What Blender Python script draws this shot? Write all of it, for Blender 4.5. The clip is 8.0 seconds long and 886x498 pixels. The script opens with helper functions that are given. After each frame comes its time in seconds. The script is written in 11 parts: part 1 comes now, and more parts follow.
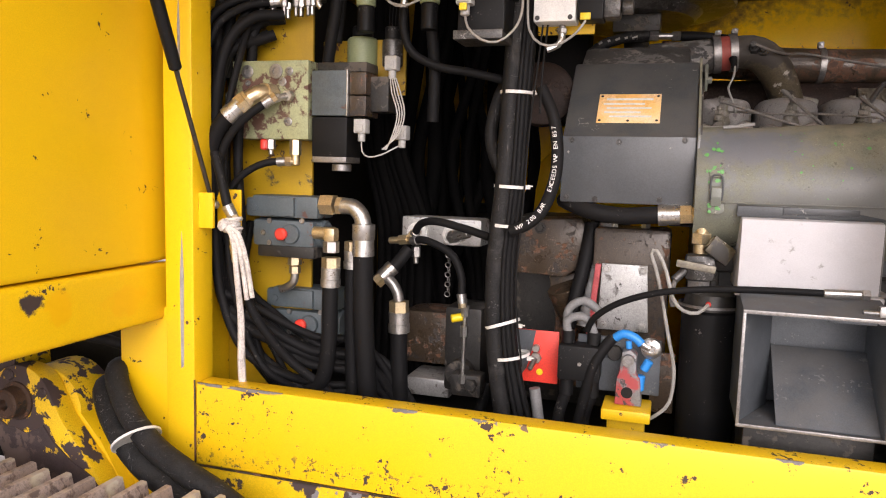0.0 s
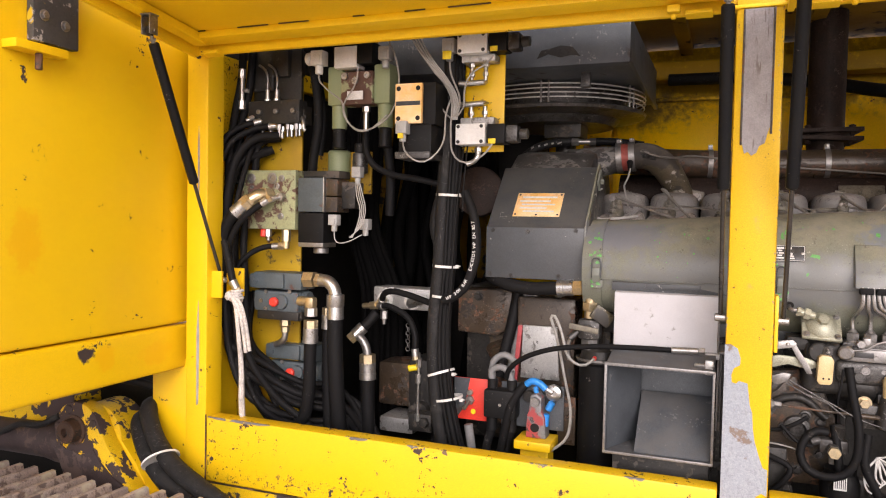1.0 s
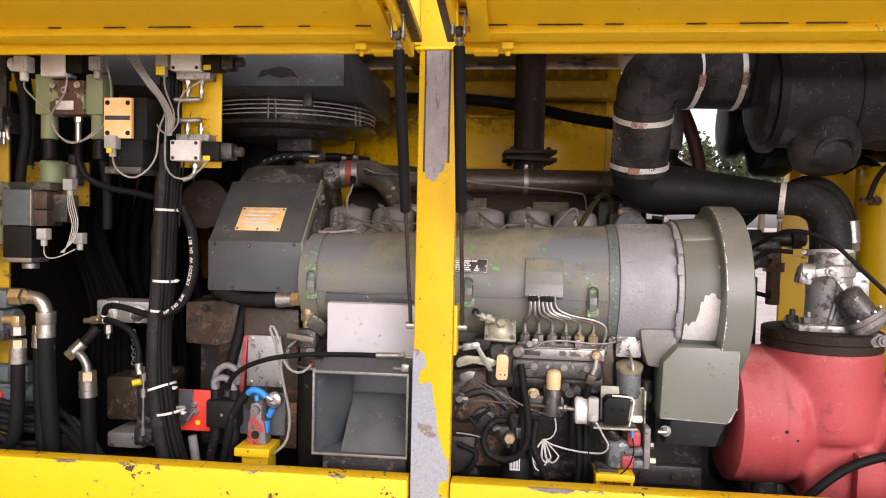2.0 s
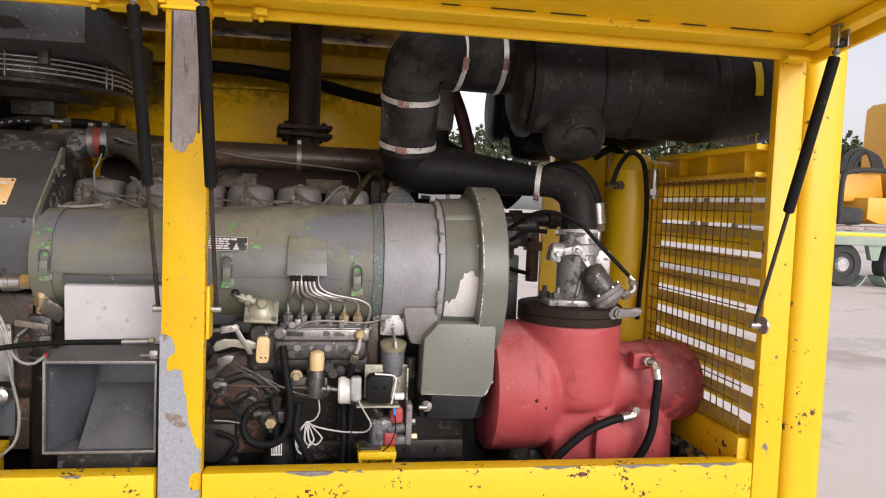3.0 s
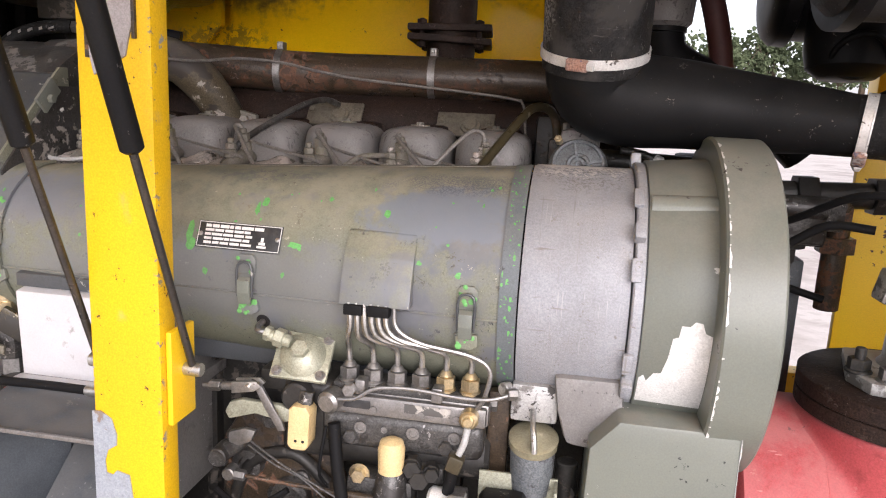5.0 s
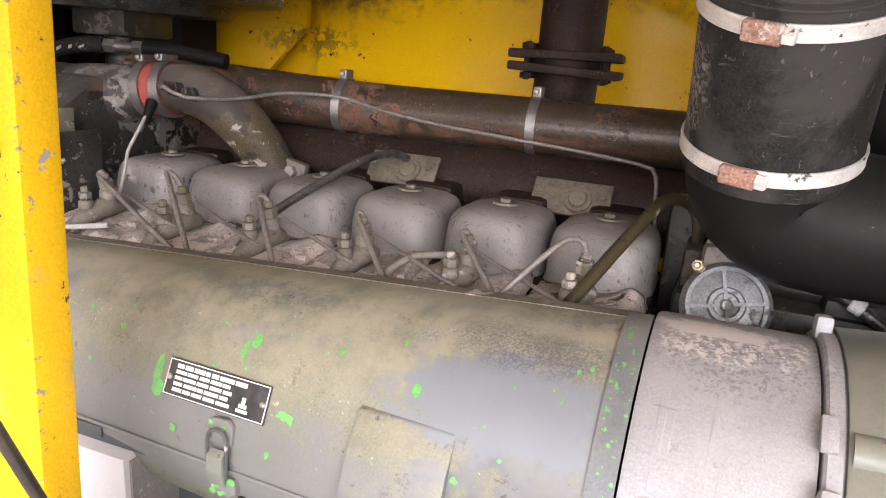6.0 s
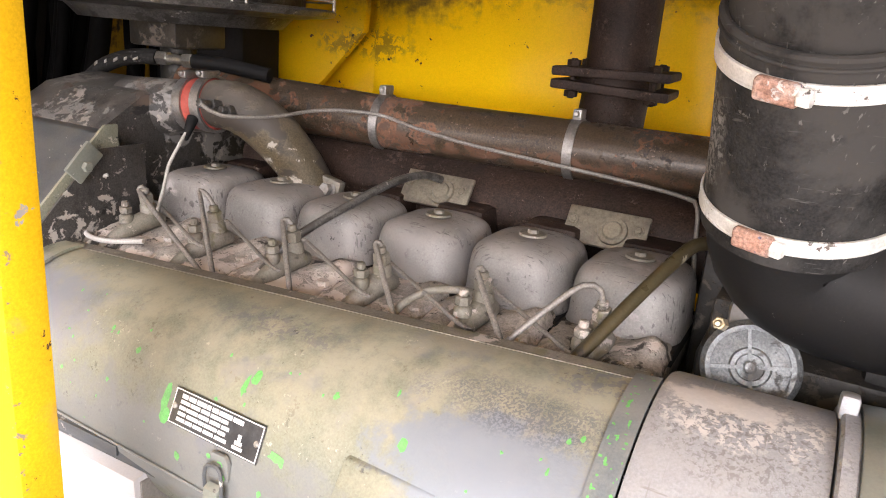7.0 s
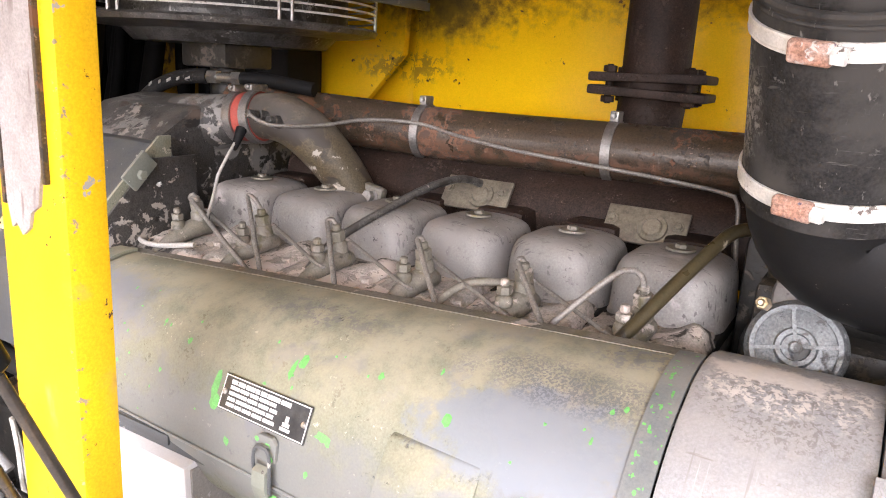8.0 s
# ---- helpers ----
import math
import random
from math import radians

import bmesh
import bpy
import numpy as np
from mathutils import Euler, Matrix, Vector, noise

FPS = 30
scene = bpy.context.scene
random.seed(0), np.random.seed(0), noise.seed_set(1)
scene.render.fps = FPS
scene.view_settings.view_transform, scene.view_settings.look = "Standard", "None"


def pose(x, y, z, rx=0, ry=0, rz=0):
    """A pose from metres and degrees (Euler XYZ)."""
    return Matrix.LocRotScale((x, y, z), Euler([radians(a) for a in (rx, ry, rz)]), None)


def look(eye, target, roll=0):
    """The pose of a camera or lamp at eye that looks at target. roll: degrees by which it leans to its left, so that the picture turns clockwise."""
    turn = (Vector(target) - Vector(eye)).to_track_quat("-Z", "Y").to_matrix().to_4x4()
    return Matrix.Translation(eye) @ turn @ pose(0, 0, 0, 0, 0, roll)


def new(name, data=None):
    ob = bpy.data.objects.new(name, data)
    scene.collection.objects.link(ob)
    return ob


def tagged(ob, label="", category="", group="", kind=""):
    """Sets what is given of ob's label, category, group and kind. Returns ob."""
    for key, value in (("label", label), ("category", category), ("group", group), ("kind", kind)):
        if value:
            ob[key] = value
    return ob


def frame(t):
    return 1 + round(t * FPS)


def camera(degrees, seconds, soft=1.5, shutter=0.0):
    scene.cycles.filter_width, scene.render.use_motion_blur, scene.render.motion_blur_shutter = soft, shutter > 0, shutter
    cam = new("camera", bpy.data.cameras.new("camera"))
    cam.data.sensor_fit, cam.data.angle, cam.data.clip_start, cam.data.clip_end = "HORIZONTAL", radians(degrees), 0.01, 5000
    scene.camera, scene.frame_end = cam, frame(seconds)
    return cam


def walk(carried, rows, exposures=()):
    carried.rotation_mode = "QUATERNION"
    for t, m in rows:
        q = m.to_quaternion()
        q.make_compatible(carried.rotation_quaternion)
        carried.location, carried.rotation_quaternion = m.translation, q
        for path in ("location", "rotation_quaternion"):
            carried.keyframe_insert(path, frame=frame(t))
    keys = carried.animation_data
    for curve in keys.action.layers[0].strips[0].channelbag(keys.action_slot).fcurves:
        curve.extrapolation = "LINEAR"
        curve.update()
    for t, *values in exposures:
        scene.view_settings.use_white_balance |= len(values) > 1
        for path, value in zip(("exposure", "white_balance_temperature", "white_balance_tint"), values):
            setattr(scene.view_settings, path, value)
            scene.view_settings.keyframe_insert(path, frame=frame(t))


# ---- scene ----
# ---------------------------------------------------------------- camera
cam = camera(62.96, 8.0, soft=1.1)
PATH = [
    (0, 0.0401, 0.0462, 1.5212, 83.851, -1.568, 17.473),
    (0.5, 0.2180, -0.1378, 1.5809, 86.176, -1.141, 21.442),
    (1, 0.4029, -0.2664, 1.6030, 87.930, -1.140, 21.538),
    (1.5, 0.5575, -0.3080, 1.6340, 88.445, -1.188, 15.621),
    (2, 0.6297, -0.3087, 1.6627, 87.659, -1.231, 6.079),
    (2.2, 0.6589, -0.3055, 1.6555, 87.898, -1.298, 2.219),
    (2.48, 0.6885, -0.2975, 1.6543, 87.655, -1.559, -2.258),
    (2.75, 0.7119, -0.2878, 1.6583, 87.086, -1.924, -6.324),
    (3.02, 0.7349, -0.2699, 1.6610, 86.421, -2.212, -9.290),
    (3.3, 0.7636, -0.2372, 1.6557, 85.891, -2.241, -10.466),
    (3.5, 0.7913, -0.1943, 1.6417, 85.665, -1.933, -8.993),
    (4, 0.8138, 0.0642, 1.6311, 82.749, -1.745, -3.246),
    (4.2, 0.8292, 0.1645, 1.6554, 81.396, -1.768, -0.400),
    (4.47, 0.8585, 0.3036, 1.6840, 80.179, -1.988, 3.416),
    (4.75, 0.8931, 0.4437, 1.7096, 79.325, -2.310, 7.184),
    (5.03, 0.9194, 0.5812, 1.7379, 78.638, -2.731, 10.832),
    (5.3, 0.9238, 0.7130, 1.7745, 77.920, -3.249, 14.287),
    (5.5, 0.8989, 0.8012, 1.8117, 77.374, -3.755, 16.547),
    (6, 0.8986, 0.9304, 1.8688, 75.049, -4.334, 21.707),
    (6.5, 0.9223, 0.9777, 1.9143, 73.824, -4.637, 25.901),
    (7, 0.9487, 0.9959, 1.9222, 73.212, -4.533, 28.874),
    (7.5, 0.9630, 0.9980, 1.9237, 73.748, -3.973, 30.851),
    (8, 0.9630, 0.9709, 1.8773, 76.125, -3.225, 31.661),
]
EXPOSE = [(0.0, -0.41, 6560, 20), (1.0, -0.45, 6650, 21), (1.5, -0.58, 6650, 21), (2.0, -0.47, 6600, 22), (3.5, -0.86, 6480, 16), (4.2, -0.46, 6450, 15), (5.5, 0.1, 6200, 21), (6.5, 0.86, 6420, 17), (8.0, 0.98, 6200, 19)]
walk(cam, [(t, pose(*row)) for t, *row in PATH], exposures=EXPOSE)

# ---------------------------------------------------------------- daylight (overcast)
world = bpy.data.worlds.new("sky")
scene.world = world
world.use_nodes = True
wn, wl = world.node_tree.nodes, world.node_tree.links
wn.clear()
sky = wn.new("ShaderNodeTexSky")
sky.sky_type, sky.sun_disc = "NISHITA", False
sky.sun_elevation, sky.sun_rotation = radians(26), radians(157)
sky.air_density, sky.dust_density, sky.ozone_density = 1.0, 2.5, 1.0
soft_sky = wn.new("ShaderNodeHueSaturation")
soft_sky.inputs["Saturation"].default_value = 0.22
wbg = wn.new("ShaderNodeBackground")
wbg.inputs["Strength"].default_value = 0.36
wout = wn.new("ShaderNodeOutputWorld")
wl.new(sky.outputs[0], soft_sky.inputs["Color"])
wl.new(soft_sky.outputs[0], wbg.inputs["Color"])
wl.new(wbg.outputs[0], wout.inputs["Surface"])

sun_data = bpy.data.lights.new("sun", "SUN")
sun_data.energy, sun_data.angle, sun_data.color = 1.1, radians(46), (1.0, 0.97, 0.92)
sun = new("sun", sun_data)
sun.matrix_world = look((4.3, -7.9, 4.9), (0.5, 1.2, 1.2))


# ---------------------------------------------------------------- materials
def material(name, base, second=None, rough=0.5, metal=0.0, tone=0.5, tone_scale=3.0, fine=0.08, layers=(), dust=None,
             bump=0.15, bump_scale=90.0, coat=0.0, rough_vary=0.12, dent=0.0, spec=0.5, grit=0.1, zones=(), cracks=None, scratches=()):
    """A worn surface. layers: (colour, scale, threshold, softness, roughness, metal) patches; dust: (colour, amount) on
    faces that look up;
    zones: (colour, centre, radii, softness, roughness, metal, strength, speck scale) stains and toned areas; cracks:
    (colour, scale, width); scratches: (colour, stretch, threshold)."""
    m = bpy.data.materials.new(name)
    m.use_nodes = True
    nodes, links = m.node_tree.nodes, m.node_tree.links
    bsdf = nodes["Principled BSDF"]
    coord = nodes.new("ShaderNodeTexCoord").outputs["Object"]

    def noise_tex(scale, detail=4.0, rough_n=0.6, warp=0.0):
        n = nodes.new("ShaderNodeTexNoise")
        n.inputs["Scale"].default_value, n.inputs["Detail"].default_value = scale, detail
        n.inputs["Roughness"].default_value, n.inputs["Distortion"].default_value = rough_n, warp
        links.new(coord, n.inputs["Vector"])
        return n.outputs["Fac"]

    def ramp(value, low, high):
        r = nodes.new("ShaderNodeMapRange")
        r.interpolation_type = "SMOOTHSTEP"
        r.inputs["From Min"].default_value, r.inputs["From Max"].default_value = low, high
        links.new(value, r.inputs["Value"])
        return r.outputs["Result"]

    def mix(fac, a, b):
        n = nodes.new("ShaderNodeMix")
        n.data_type = "RGBA"
        for sock, v in ((n.inputs["Factor"], fac), (n.inputs["A"], a), (n.inputs["B"], b)):
            if isinstance(v, bpy.types.NodeSocket):
                links.new(v, sock)
            elif isinstance(v, (int, float)):
                sock.default_value = v
            else:
                sock.default_value = (*v[:3], 1)
        return n.outputs["Result"]

    def mathn(op, a, b, c=None):
        n = nodes.new("ShaderNodeMath")
        n.operation = op
        for sock, v in zip(n.inputs, (a, b, c)):
            if isinstance(v, bpy.types.NodeSocket):
                links.new(v, sock)
            elif v is not None:
                sock.default_value = v
        return n.outputs[0]

    second = second or tuple(c * 0.78 for c in base)
    col = mix(ramp(noise_tex(tone_scale, 5), 0.5 - 0.25 * tone - 0.05, 0.5 + 0.3), base, second)
    grain = noise_tex(160.0, 3)
    dark = tuple(c * (1 - fine * 4) for c in base)
    col = mix(mathn("MULTIPLY", ramp(grain, 0.45, 0.75), min(1.0, fine * 5)), col, dark)
    rgh = mathn("MULTIPLY_ADD", noise_tex(14.0, 4), rough_vary * 2, rough - rough_vary)
    met = metal
    if grit:
        fine_grit = noise_tex(430.0, 2, 0.7)
        lift = nodes.new("ShaderNodeMapRange")
        lift.inputs["From Min"].default_value, lift.inputs["From Max"].default_value = 0.3, 0.7
        lift.inputs["To Min"].default_value, lift.inputs["To Max"].default_value = 1 - grit * 1.6, 1 + grit * 1.6
        links.new(fine_grit, lift.inputs["Value"])
        mul = nodes.new("ShaderNodeVectorMath")
        mul.operation = "SCALE"
        links.new(col, mul.inputs[0])
        links.new(lift.outputs["Result"], mul.inputs["Scale"])
        col = mul.outputs[0]
    height = mathn("MULTIPLY", noise_tex(bump_scale, 3), 0.35)
    for colour, scale, threshold, soft, l_rough, l_metal in layers:
        spot = noise_tex(scale, 6, 0.62, 0.3)
        where = noise_tex(scale * 0.16, 2)
        sumv = mathn("MULTIPLY_ADD", where, 0.55, mathn("MULTIPLY", spot, 0.72))
        fac = ramp(sumv, threshold, threshold + soft)
        col = mix(fac, col, colour)
        rgh = mathn("MULTIPLY_ADD", fac, mathn("SUBTRACT", l_rough, rgh), rgh)
        met = mathn("MULTIPLY_ADD", fac, mathn("SUBTRACT", l_metal, met), met)
        height = mathn("SUBTRACT", height, mathn("MULTIPLY", fac, 0.5))
    if dust:
        geo = nodes.new("ShaderNodeNewGeometry")
        sep = nodes.new("ShaderNodeSeparateXYZ")
        links.new(geo.outputs["Normal"], sep.inputs[0])
        up = ramp(sep.outputs["Z"], 0.15, 0.95)
        fac = mathn("MULTIPLY", mathn("MULTIPLY", up, ramp(noise_tex(22.0, 6, 0.7), 0.3, 0.62)), dust[1])
        col = mix(fac, col, dust[0])
        rgh = mathn("MULTIPLY_ADD", fac, mathn("SUBTRACT", 0.9, rgh), rgh)
    if cracks:
        vor = nodes.new("ShaderNodeTexVoronoi")
        vor.feature = "DISTANCE_TO_EDGE"
        vor.inputs["Scale"].default_value = cracks[1]
        links.new(coord, vor.inputs["Vector"])
        line = mathn("SUBTRACT", 1.0, ramp(vor.outputs["Distance"], 0.0, cracks[2]))
        fac = mathn("MULTIPLY", line, ramp(noise_tex(12.0, 3), 0.45, 0.6))
        col = mix(fac, col, cracks[0])
        height = mathn("SUBTRACT", height, mathn("MULTIPLY", fac, 0.6))
    for colour, stretch, threshold in scratches:
        mp = nodes.new("ShaderNodeMapping")
        mp.inputs["Scale"].default_value = stretch
        links.new(coord, mp.inputs["Vector"])
        n = nodes.new("ShaderNodeTexNoise")
        n.inputs["Scale"].default_value, n.inputs["Detail"].default_value = 1.0, 3.0
        links.new(mp.outputs[0], n.inputs["Vector"])
        fac = mathn("MULTIPLY", ramp(n.outputs["Fac"], threshold, threshold + 0.05), ramp(noise_tex(16.0, 3), 0.42, 0.6))
        col = mix(fac, col, colour)
    for colour, centre, radii, soft, z_rough, z_metal, strength, speck in zones:
        off = nodes.new("ShaderNodeVectorMath")
        off.operation = "SUBTRACT"
        links.new(coord, off.inputs[0])
        off.inputs[1].default_value = centre
        rel = nodes.new("ShaderNodeVectorMath")
        rel.operation = "DIVIDE"
        links.new(off.outputs[0], rel.inputs[0])
        rel.inputs[1].default_value = radii
        ln = nodes.new("ShaderNodeVectorMath")
        ln.operation = "LENGTH"
        links.new(rel.outputs[0], ln.inputs[0])
        edge = mathn("MULTIPLY_ADD", mathn("SUBTRACT", noise_tex(38.0, 6, 0.7), 0.5), 2.2, ln.outputs["Value"])
        fac = mathn("MULTIPLY", mathn("SUBTRACT", 1.0, ramp(edge, 1 - soft, 1 + soft)), strength)
        if speck:
            size, cut = speck if isinstance(speck, tuple) else (speck, 0.47)
            fac = mathn("MULTIPLY", fac, ramp(noise_tex(size, 3, 0.7, 0.4), cut, cut + 0.05))
        col = mix(fac, col, colour)
        rgh = mathn("MULTIPLY_ADD", fac, mathn("SUBTRACT", z_rough, rgh), rgh)
        met = mathn("MULTIPLY_ADD", fac, mathn("SUBTRACT", z_metal, met), met)
    links.new(col, bsdf.inputs["Base Color"])
    links.new(rgh, bsdf.inputs["Roughness"])
    if isinstance(met, bpy.types.NodeSocket):
        links.new(met, bsdf.inputs["Metallic"])
    else:
        bsdf.inputs["Metallic"].default_value = met
    bsdf.inputs["Specular IOR Level"].default_value = spec
    bsdf.inputs["Coat Weight"].default_value = coat
    bsdf.inputs["Coat Roughness"].default_value = 0.25
    b = nodes.new("ShaderNodeBump")
    b.inputs["Strength"].default_value, b.inputs["Distance"].default_value = bump, 0.004
    links.new(height, b.inputs["Height"])
    if dent:
        b2 = nodes.new("ShaderNodeBump")
        b2.inputs["Strength"].default_value, b2.inputs["Distance"].default_value = dent, 0.02
        links.new(noise_tex(7.0, 2, 0.4), b2.inputs["Height"])
        links.new(b2.outputs[0], b.inputs["Normal"])
    links.new(b.outputs[0], bsdf.inputs["Normal"])
    return m


RUST = (0.075, 0.04, 0.028)
DUST = (0.36, 0.31, 0.26)
YEL = (0.76, 0.485, 0.003)
paint_yellow = material("yellow_paint", YEL, (0.76, 0.465, 0.004), rough=0.36, fine=0.015, grit=0.04, bump=0.06, bump_scale=40, dent=0.08,
                        layers=[((0.045, 0.028, 0.025), 60.0, 0.805, 0.012, 0.8, 0.0)],
                        zones=[((0.04, 0.026, 0.024), (-0.931, 0.945, 1.291), (0.05, 0.02, 0.018), 0.15, 0.8, 0.0, 1.0, 0), ((0.04, 0.026, 0.024), (-0.931, 0.967, 1.306), (0.05, 0.04, 0.012), 0.15, 0.8, 0.0, 1.0, (60.0, 0.55)),
                               ((0.74, 0.40, 0.002), (-0.93, 0.796, 1.547), (0.05, 0.035, 0.06), 0.25, 0.3, 0.0, 0.8, 0), ((0.76, 0.42, 0.002), (-0.93, 1.0, 1.272), (0.05, 0.024, 0.028), 0.2, 0.3, 0.0, 0.8, 0), ((0.76, 0.43, 0.002), (-0.93, 1.16, 1.262), (0.05, 0.045, 0.03), 0.3, 0.3, 0.0, 0.8, 0)])
paint_yellow_worn = material("yellow_paint_worn", YEL, (0.76, 0.46, 0.004), rough=0.42, fine=0.02, grit=0.06, bump=0.08, bump_scale=40,
                             layers=[(RUST, 60.0, 0.785, 0.02, 0.8, 0.0), ((0.2, 0.17, 0.15), 12.0, 0.805, 0.02, 0.7, 0.2)],
                             zones=[((0.05, 0.03, 0.02), (-0.897, 1.379, 1.972), (0.02, 0.02, 0.16), 0.5, 0.8, 0.0, 1.0, (150.0, 0.58))])
paint_yellow_bad = material("yellow_paint_flaking", YEL, (0.75, 0.48, 0.006), rough=0.5, fine=0.03, bump=0.12, bump_scale=40,
                            layers=[((0.06, 0.04, 0.038), 16.0, 0.68, 0.02, 0.8, 0.1), ((0.25, 0.24, 0.25), 30.0, 0.78, 0.02, 0.6, 0.4)])
# machine yellow, its colour lifted to make up for weak bounce light
paint_yellow_hatch = material("yellow_hatch_brightened", (0.92, 0.6, 0.004), (0.9, 0.565, 0.004), rough=0.5, fine=0.02, grit=0.05, bump=0.05, bump_scale=30,
                              layers=[(RUST, 40.0, 0.83, 0.02, 0.8, 0.0)])
# machine yellow shifted to bright lemon, standing in for light on the slats
paint_louvre_lit = material("yellow_louvre_brightened", (0.88, 0.66, 0.008), (0.84, 0.6, 0.006), rough=0.36, fine=0.03, grit=0.06, bump=0.05, bump_scale=30, tone_scale=12,
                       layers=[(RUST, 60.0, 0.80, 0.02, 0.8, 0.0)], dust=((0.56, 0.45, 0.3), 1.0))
# machine yellow, brightened to make up for light missing on the inner walls
paint_yellow_inner = material("yellow_inner_brightened", (0.9, 0.55, 0.002), (0.86, 0.49, 0.002), rough=0.22, fine=0.03, bump=0.03, bump_scale=30, grit=0.05, dent=0.12, rough_vary=0.05, spec=0.14,
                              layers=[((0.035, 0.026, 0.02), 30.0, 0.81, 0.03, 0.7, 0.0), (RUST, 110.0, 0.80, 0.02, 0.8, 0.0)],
                              # first zone: roof shade and soot put into the upper wall
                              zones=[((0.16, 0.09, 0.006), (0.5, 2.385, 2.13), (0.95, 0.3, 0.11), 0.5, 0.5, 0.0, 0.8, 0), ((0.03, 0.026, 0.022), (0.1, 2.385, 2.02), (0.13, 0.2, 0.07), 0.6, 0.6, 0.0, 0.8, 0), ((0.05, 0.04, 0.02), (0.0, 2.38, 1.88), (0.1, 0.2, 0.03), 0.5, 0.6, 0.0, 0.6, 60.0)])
paint_yellow_post = material("yellow_post_paint", (0.66, 0.41, 0.003), (0.62, 0.365, 0.008), rough=0.45, fine=0.03, grit=0.07, bump=0.08, bump_scale=40, spec=0.25,
                             layers=[(RUST, 150.0, 0.80, 0.02, 0.8, 0.0), ((0.3, 0.29, 0.28), 60.0, 0.80, 0.015, 0.6, 0.1), ((0.5, 0.33, 0.08), 10.0, 0.71, 0.1, 0.6, 0.0)],
                             zones=[((0.2, 0.18, 0.16), (0.489, 1.256, 1.7), (0.004, 0.006, 0.6), 0.4, 0.7, 0.1, 0.9, (90.0, 0.57))])
bare_metal = material("bare_primer_metal", (0.33, 0.35, 0.38), (0.27, 0.3, 0.34), rough=0.55, metal=0.25, fine=0.1, bump=0.15,
                      layers=[((0.2, 0.15, 0.12), 30.0, 0.72, 0.05, 0.8, 0.0)])
seal_strip = material("seal_glue_strip", (0.33, 0.305, 0.305), (0.22, 0.2, 0.195), rough=0.7, fine=0.08, tone_scale=20, bump=0.3, bump_scale=200, grit=0.1,
                      scratches=[((0.16, 0.13, 0.12), (200, 200, 18), 0.6)])
rod_steel = material("dark_strut_rod", (0.05, 0.046, 0.042), (0.09, 0.075, 0.06), rough=0.3, metal=0.6, fine=0.08, tone_scale=30, bump=0.05)
rubber = material("black_rubber", (0.008, 0.008, 0.0085), (0.012, 0.0115, 0.0115), rough=0.55, fine=0.05, bump=0.12, bump_scale=120, spec=0.1,
                  dust=((0.03, 0.028, 0.027), 0.25), layers=[((0.06, 0.055, 0.05), 180.0, 0.79, 0.03, 0.9, 0.0)])
# the black rubber again, darkened and dulled to paint deep shade
rubber_shade = material("black_rubber_shaded", (0.003, 0.003, 0.003), (0.0055, 0.005, 0.005), rough=0.75, fine=0.05, bump=0.2, bump_scale=120, spec=0.05)
rubber_dusty = material("black_rubber_dusty", (0.013, 0.0128, 0.013), (0.022, 0.0212, 0.021), rough=0.55, fine=0.1, bump=0.3, bump_scale=220, tone_scale=14, spec=0.16, grit=0.3,
                        layers=[((0.1, 0.097, 0.093), 260.0, 0.785, 0.03, 0.9, 0.0), ((0.045, 0.043, 0.041), 9.0, 0.68, 0.1, 0.8, 0.0)], dust=((0.05, 0.048, 0.045), 0.3),
                        scratches=[((0.13, 0.125, 0.12), (260, 260, 22), 0.66), ((0.07, 0.068, 0.065), (30, 30, 420), 0.66)],
                        zones=[((0.3, 0.29, 0.27), (0.862, 1.615, 1.885), (0.02, 0.05, 0.06), 0.5, 0.9, 0.0, 0.8, 210.0)])
plastic_black = material("black_plastic", (0.007, 0.007, 0.0075), (0.011, 0.0108, 0.0108), rough=0.5, fine=0.04, bump=0.08, tone_scale=10, spec=0.16,
                         layers=[((0.12, 0.11, 0.1), 240.0, 0.80, 0.02, 0.9, 0.0)], dust=((0.04, 0.037, 0.034), 0.22))
olive = material("olive_grey_paint", (0.168, 0.172, 0.122), (0.125, 0.132, 0.11), rough=0.5, fine=0.06, bump=0.08, bump_scale=60, tone_scale=5, grit=0.12,
                 layers=[((0.12, 0.125, 0.135), 11.0, 0.70, 0.08, 0.32, 0.0), ((0.1, 0.095, 0.075), 260.0, 0.76, 0.03, 0.8, 0.0), ((0.36, 0.34, 0.28), 250.0, 0.805, 0.015, 0.85, 0.0), ((0.03, 0.03, 0.03), 130.0, 0.82, 0.015, 0.7, 0.0)],
                 dust=((0.31, 0.287, 0.212), 0.72), dent=0.55,
                 zones=[((0.165, 0.185, 0.215), (0.765, 1.45, 1.597), (0.1, 0.05, 0.04), 0.25, 0.5, 0.05, 0.85, 0), ((0.09, 0.092, 0.105), (0.775, 1.49, 1.636), (0.085, 0.03, 0.014), 0.6, 0.5, 0.0, 0.75, 420.0),
                        ((0.16, 0.17, 0.2), (0.17, 1.48, 1.58), (0.1, 0.05, 0.05), 0.5, 0.3, 0.1, 0.8, 0), ((0.11, 0.105, 0.115), (0.5, 1.515, 1.63), (0.09, 0.02, 0.012), 0.4, 0.5, 0.0, 0.6, (90.0, 0.52)),
                        ((0.15, 0.155, 0.165), (0.45, 1.42, 1.49), (0.35, 0.05, 0.06), 0.4, 0.3, 0.1, 0.7, 0), ((0.12, 0.125, 0.14), (0.83, 1.55, 1.655), (0.05, 0.03, 0.01), 0.4, 0.4, 0.1, 0.7, (120.0, 0.5))])
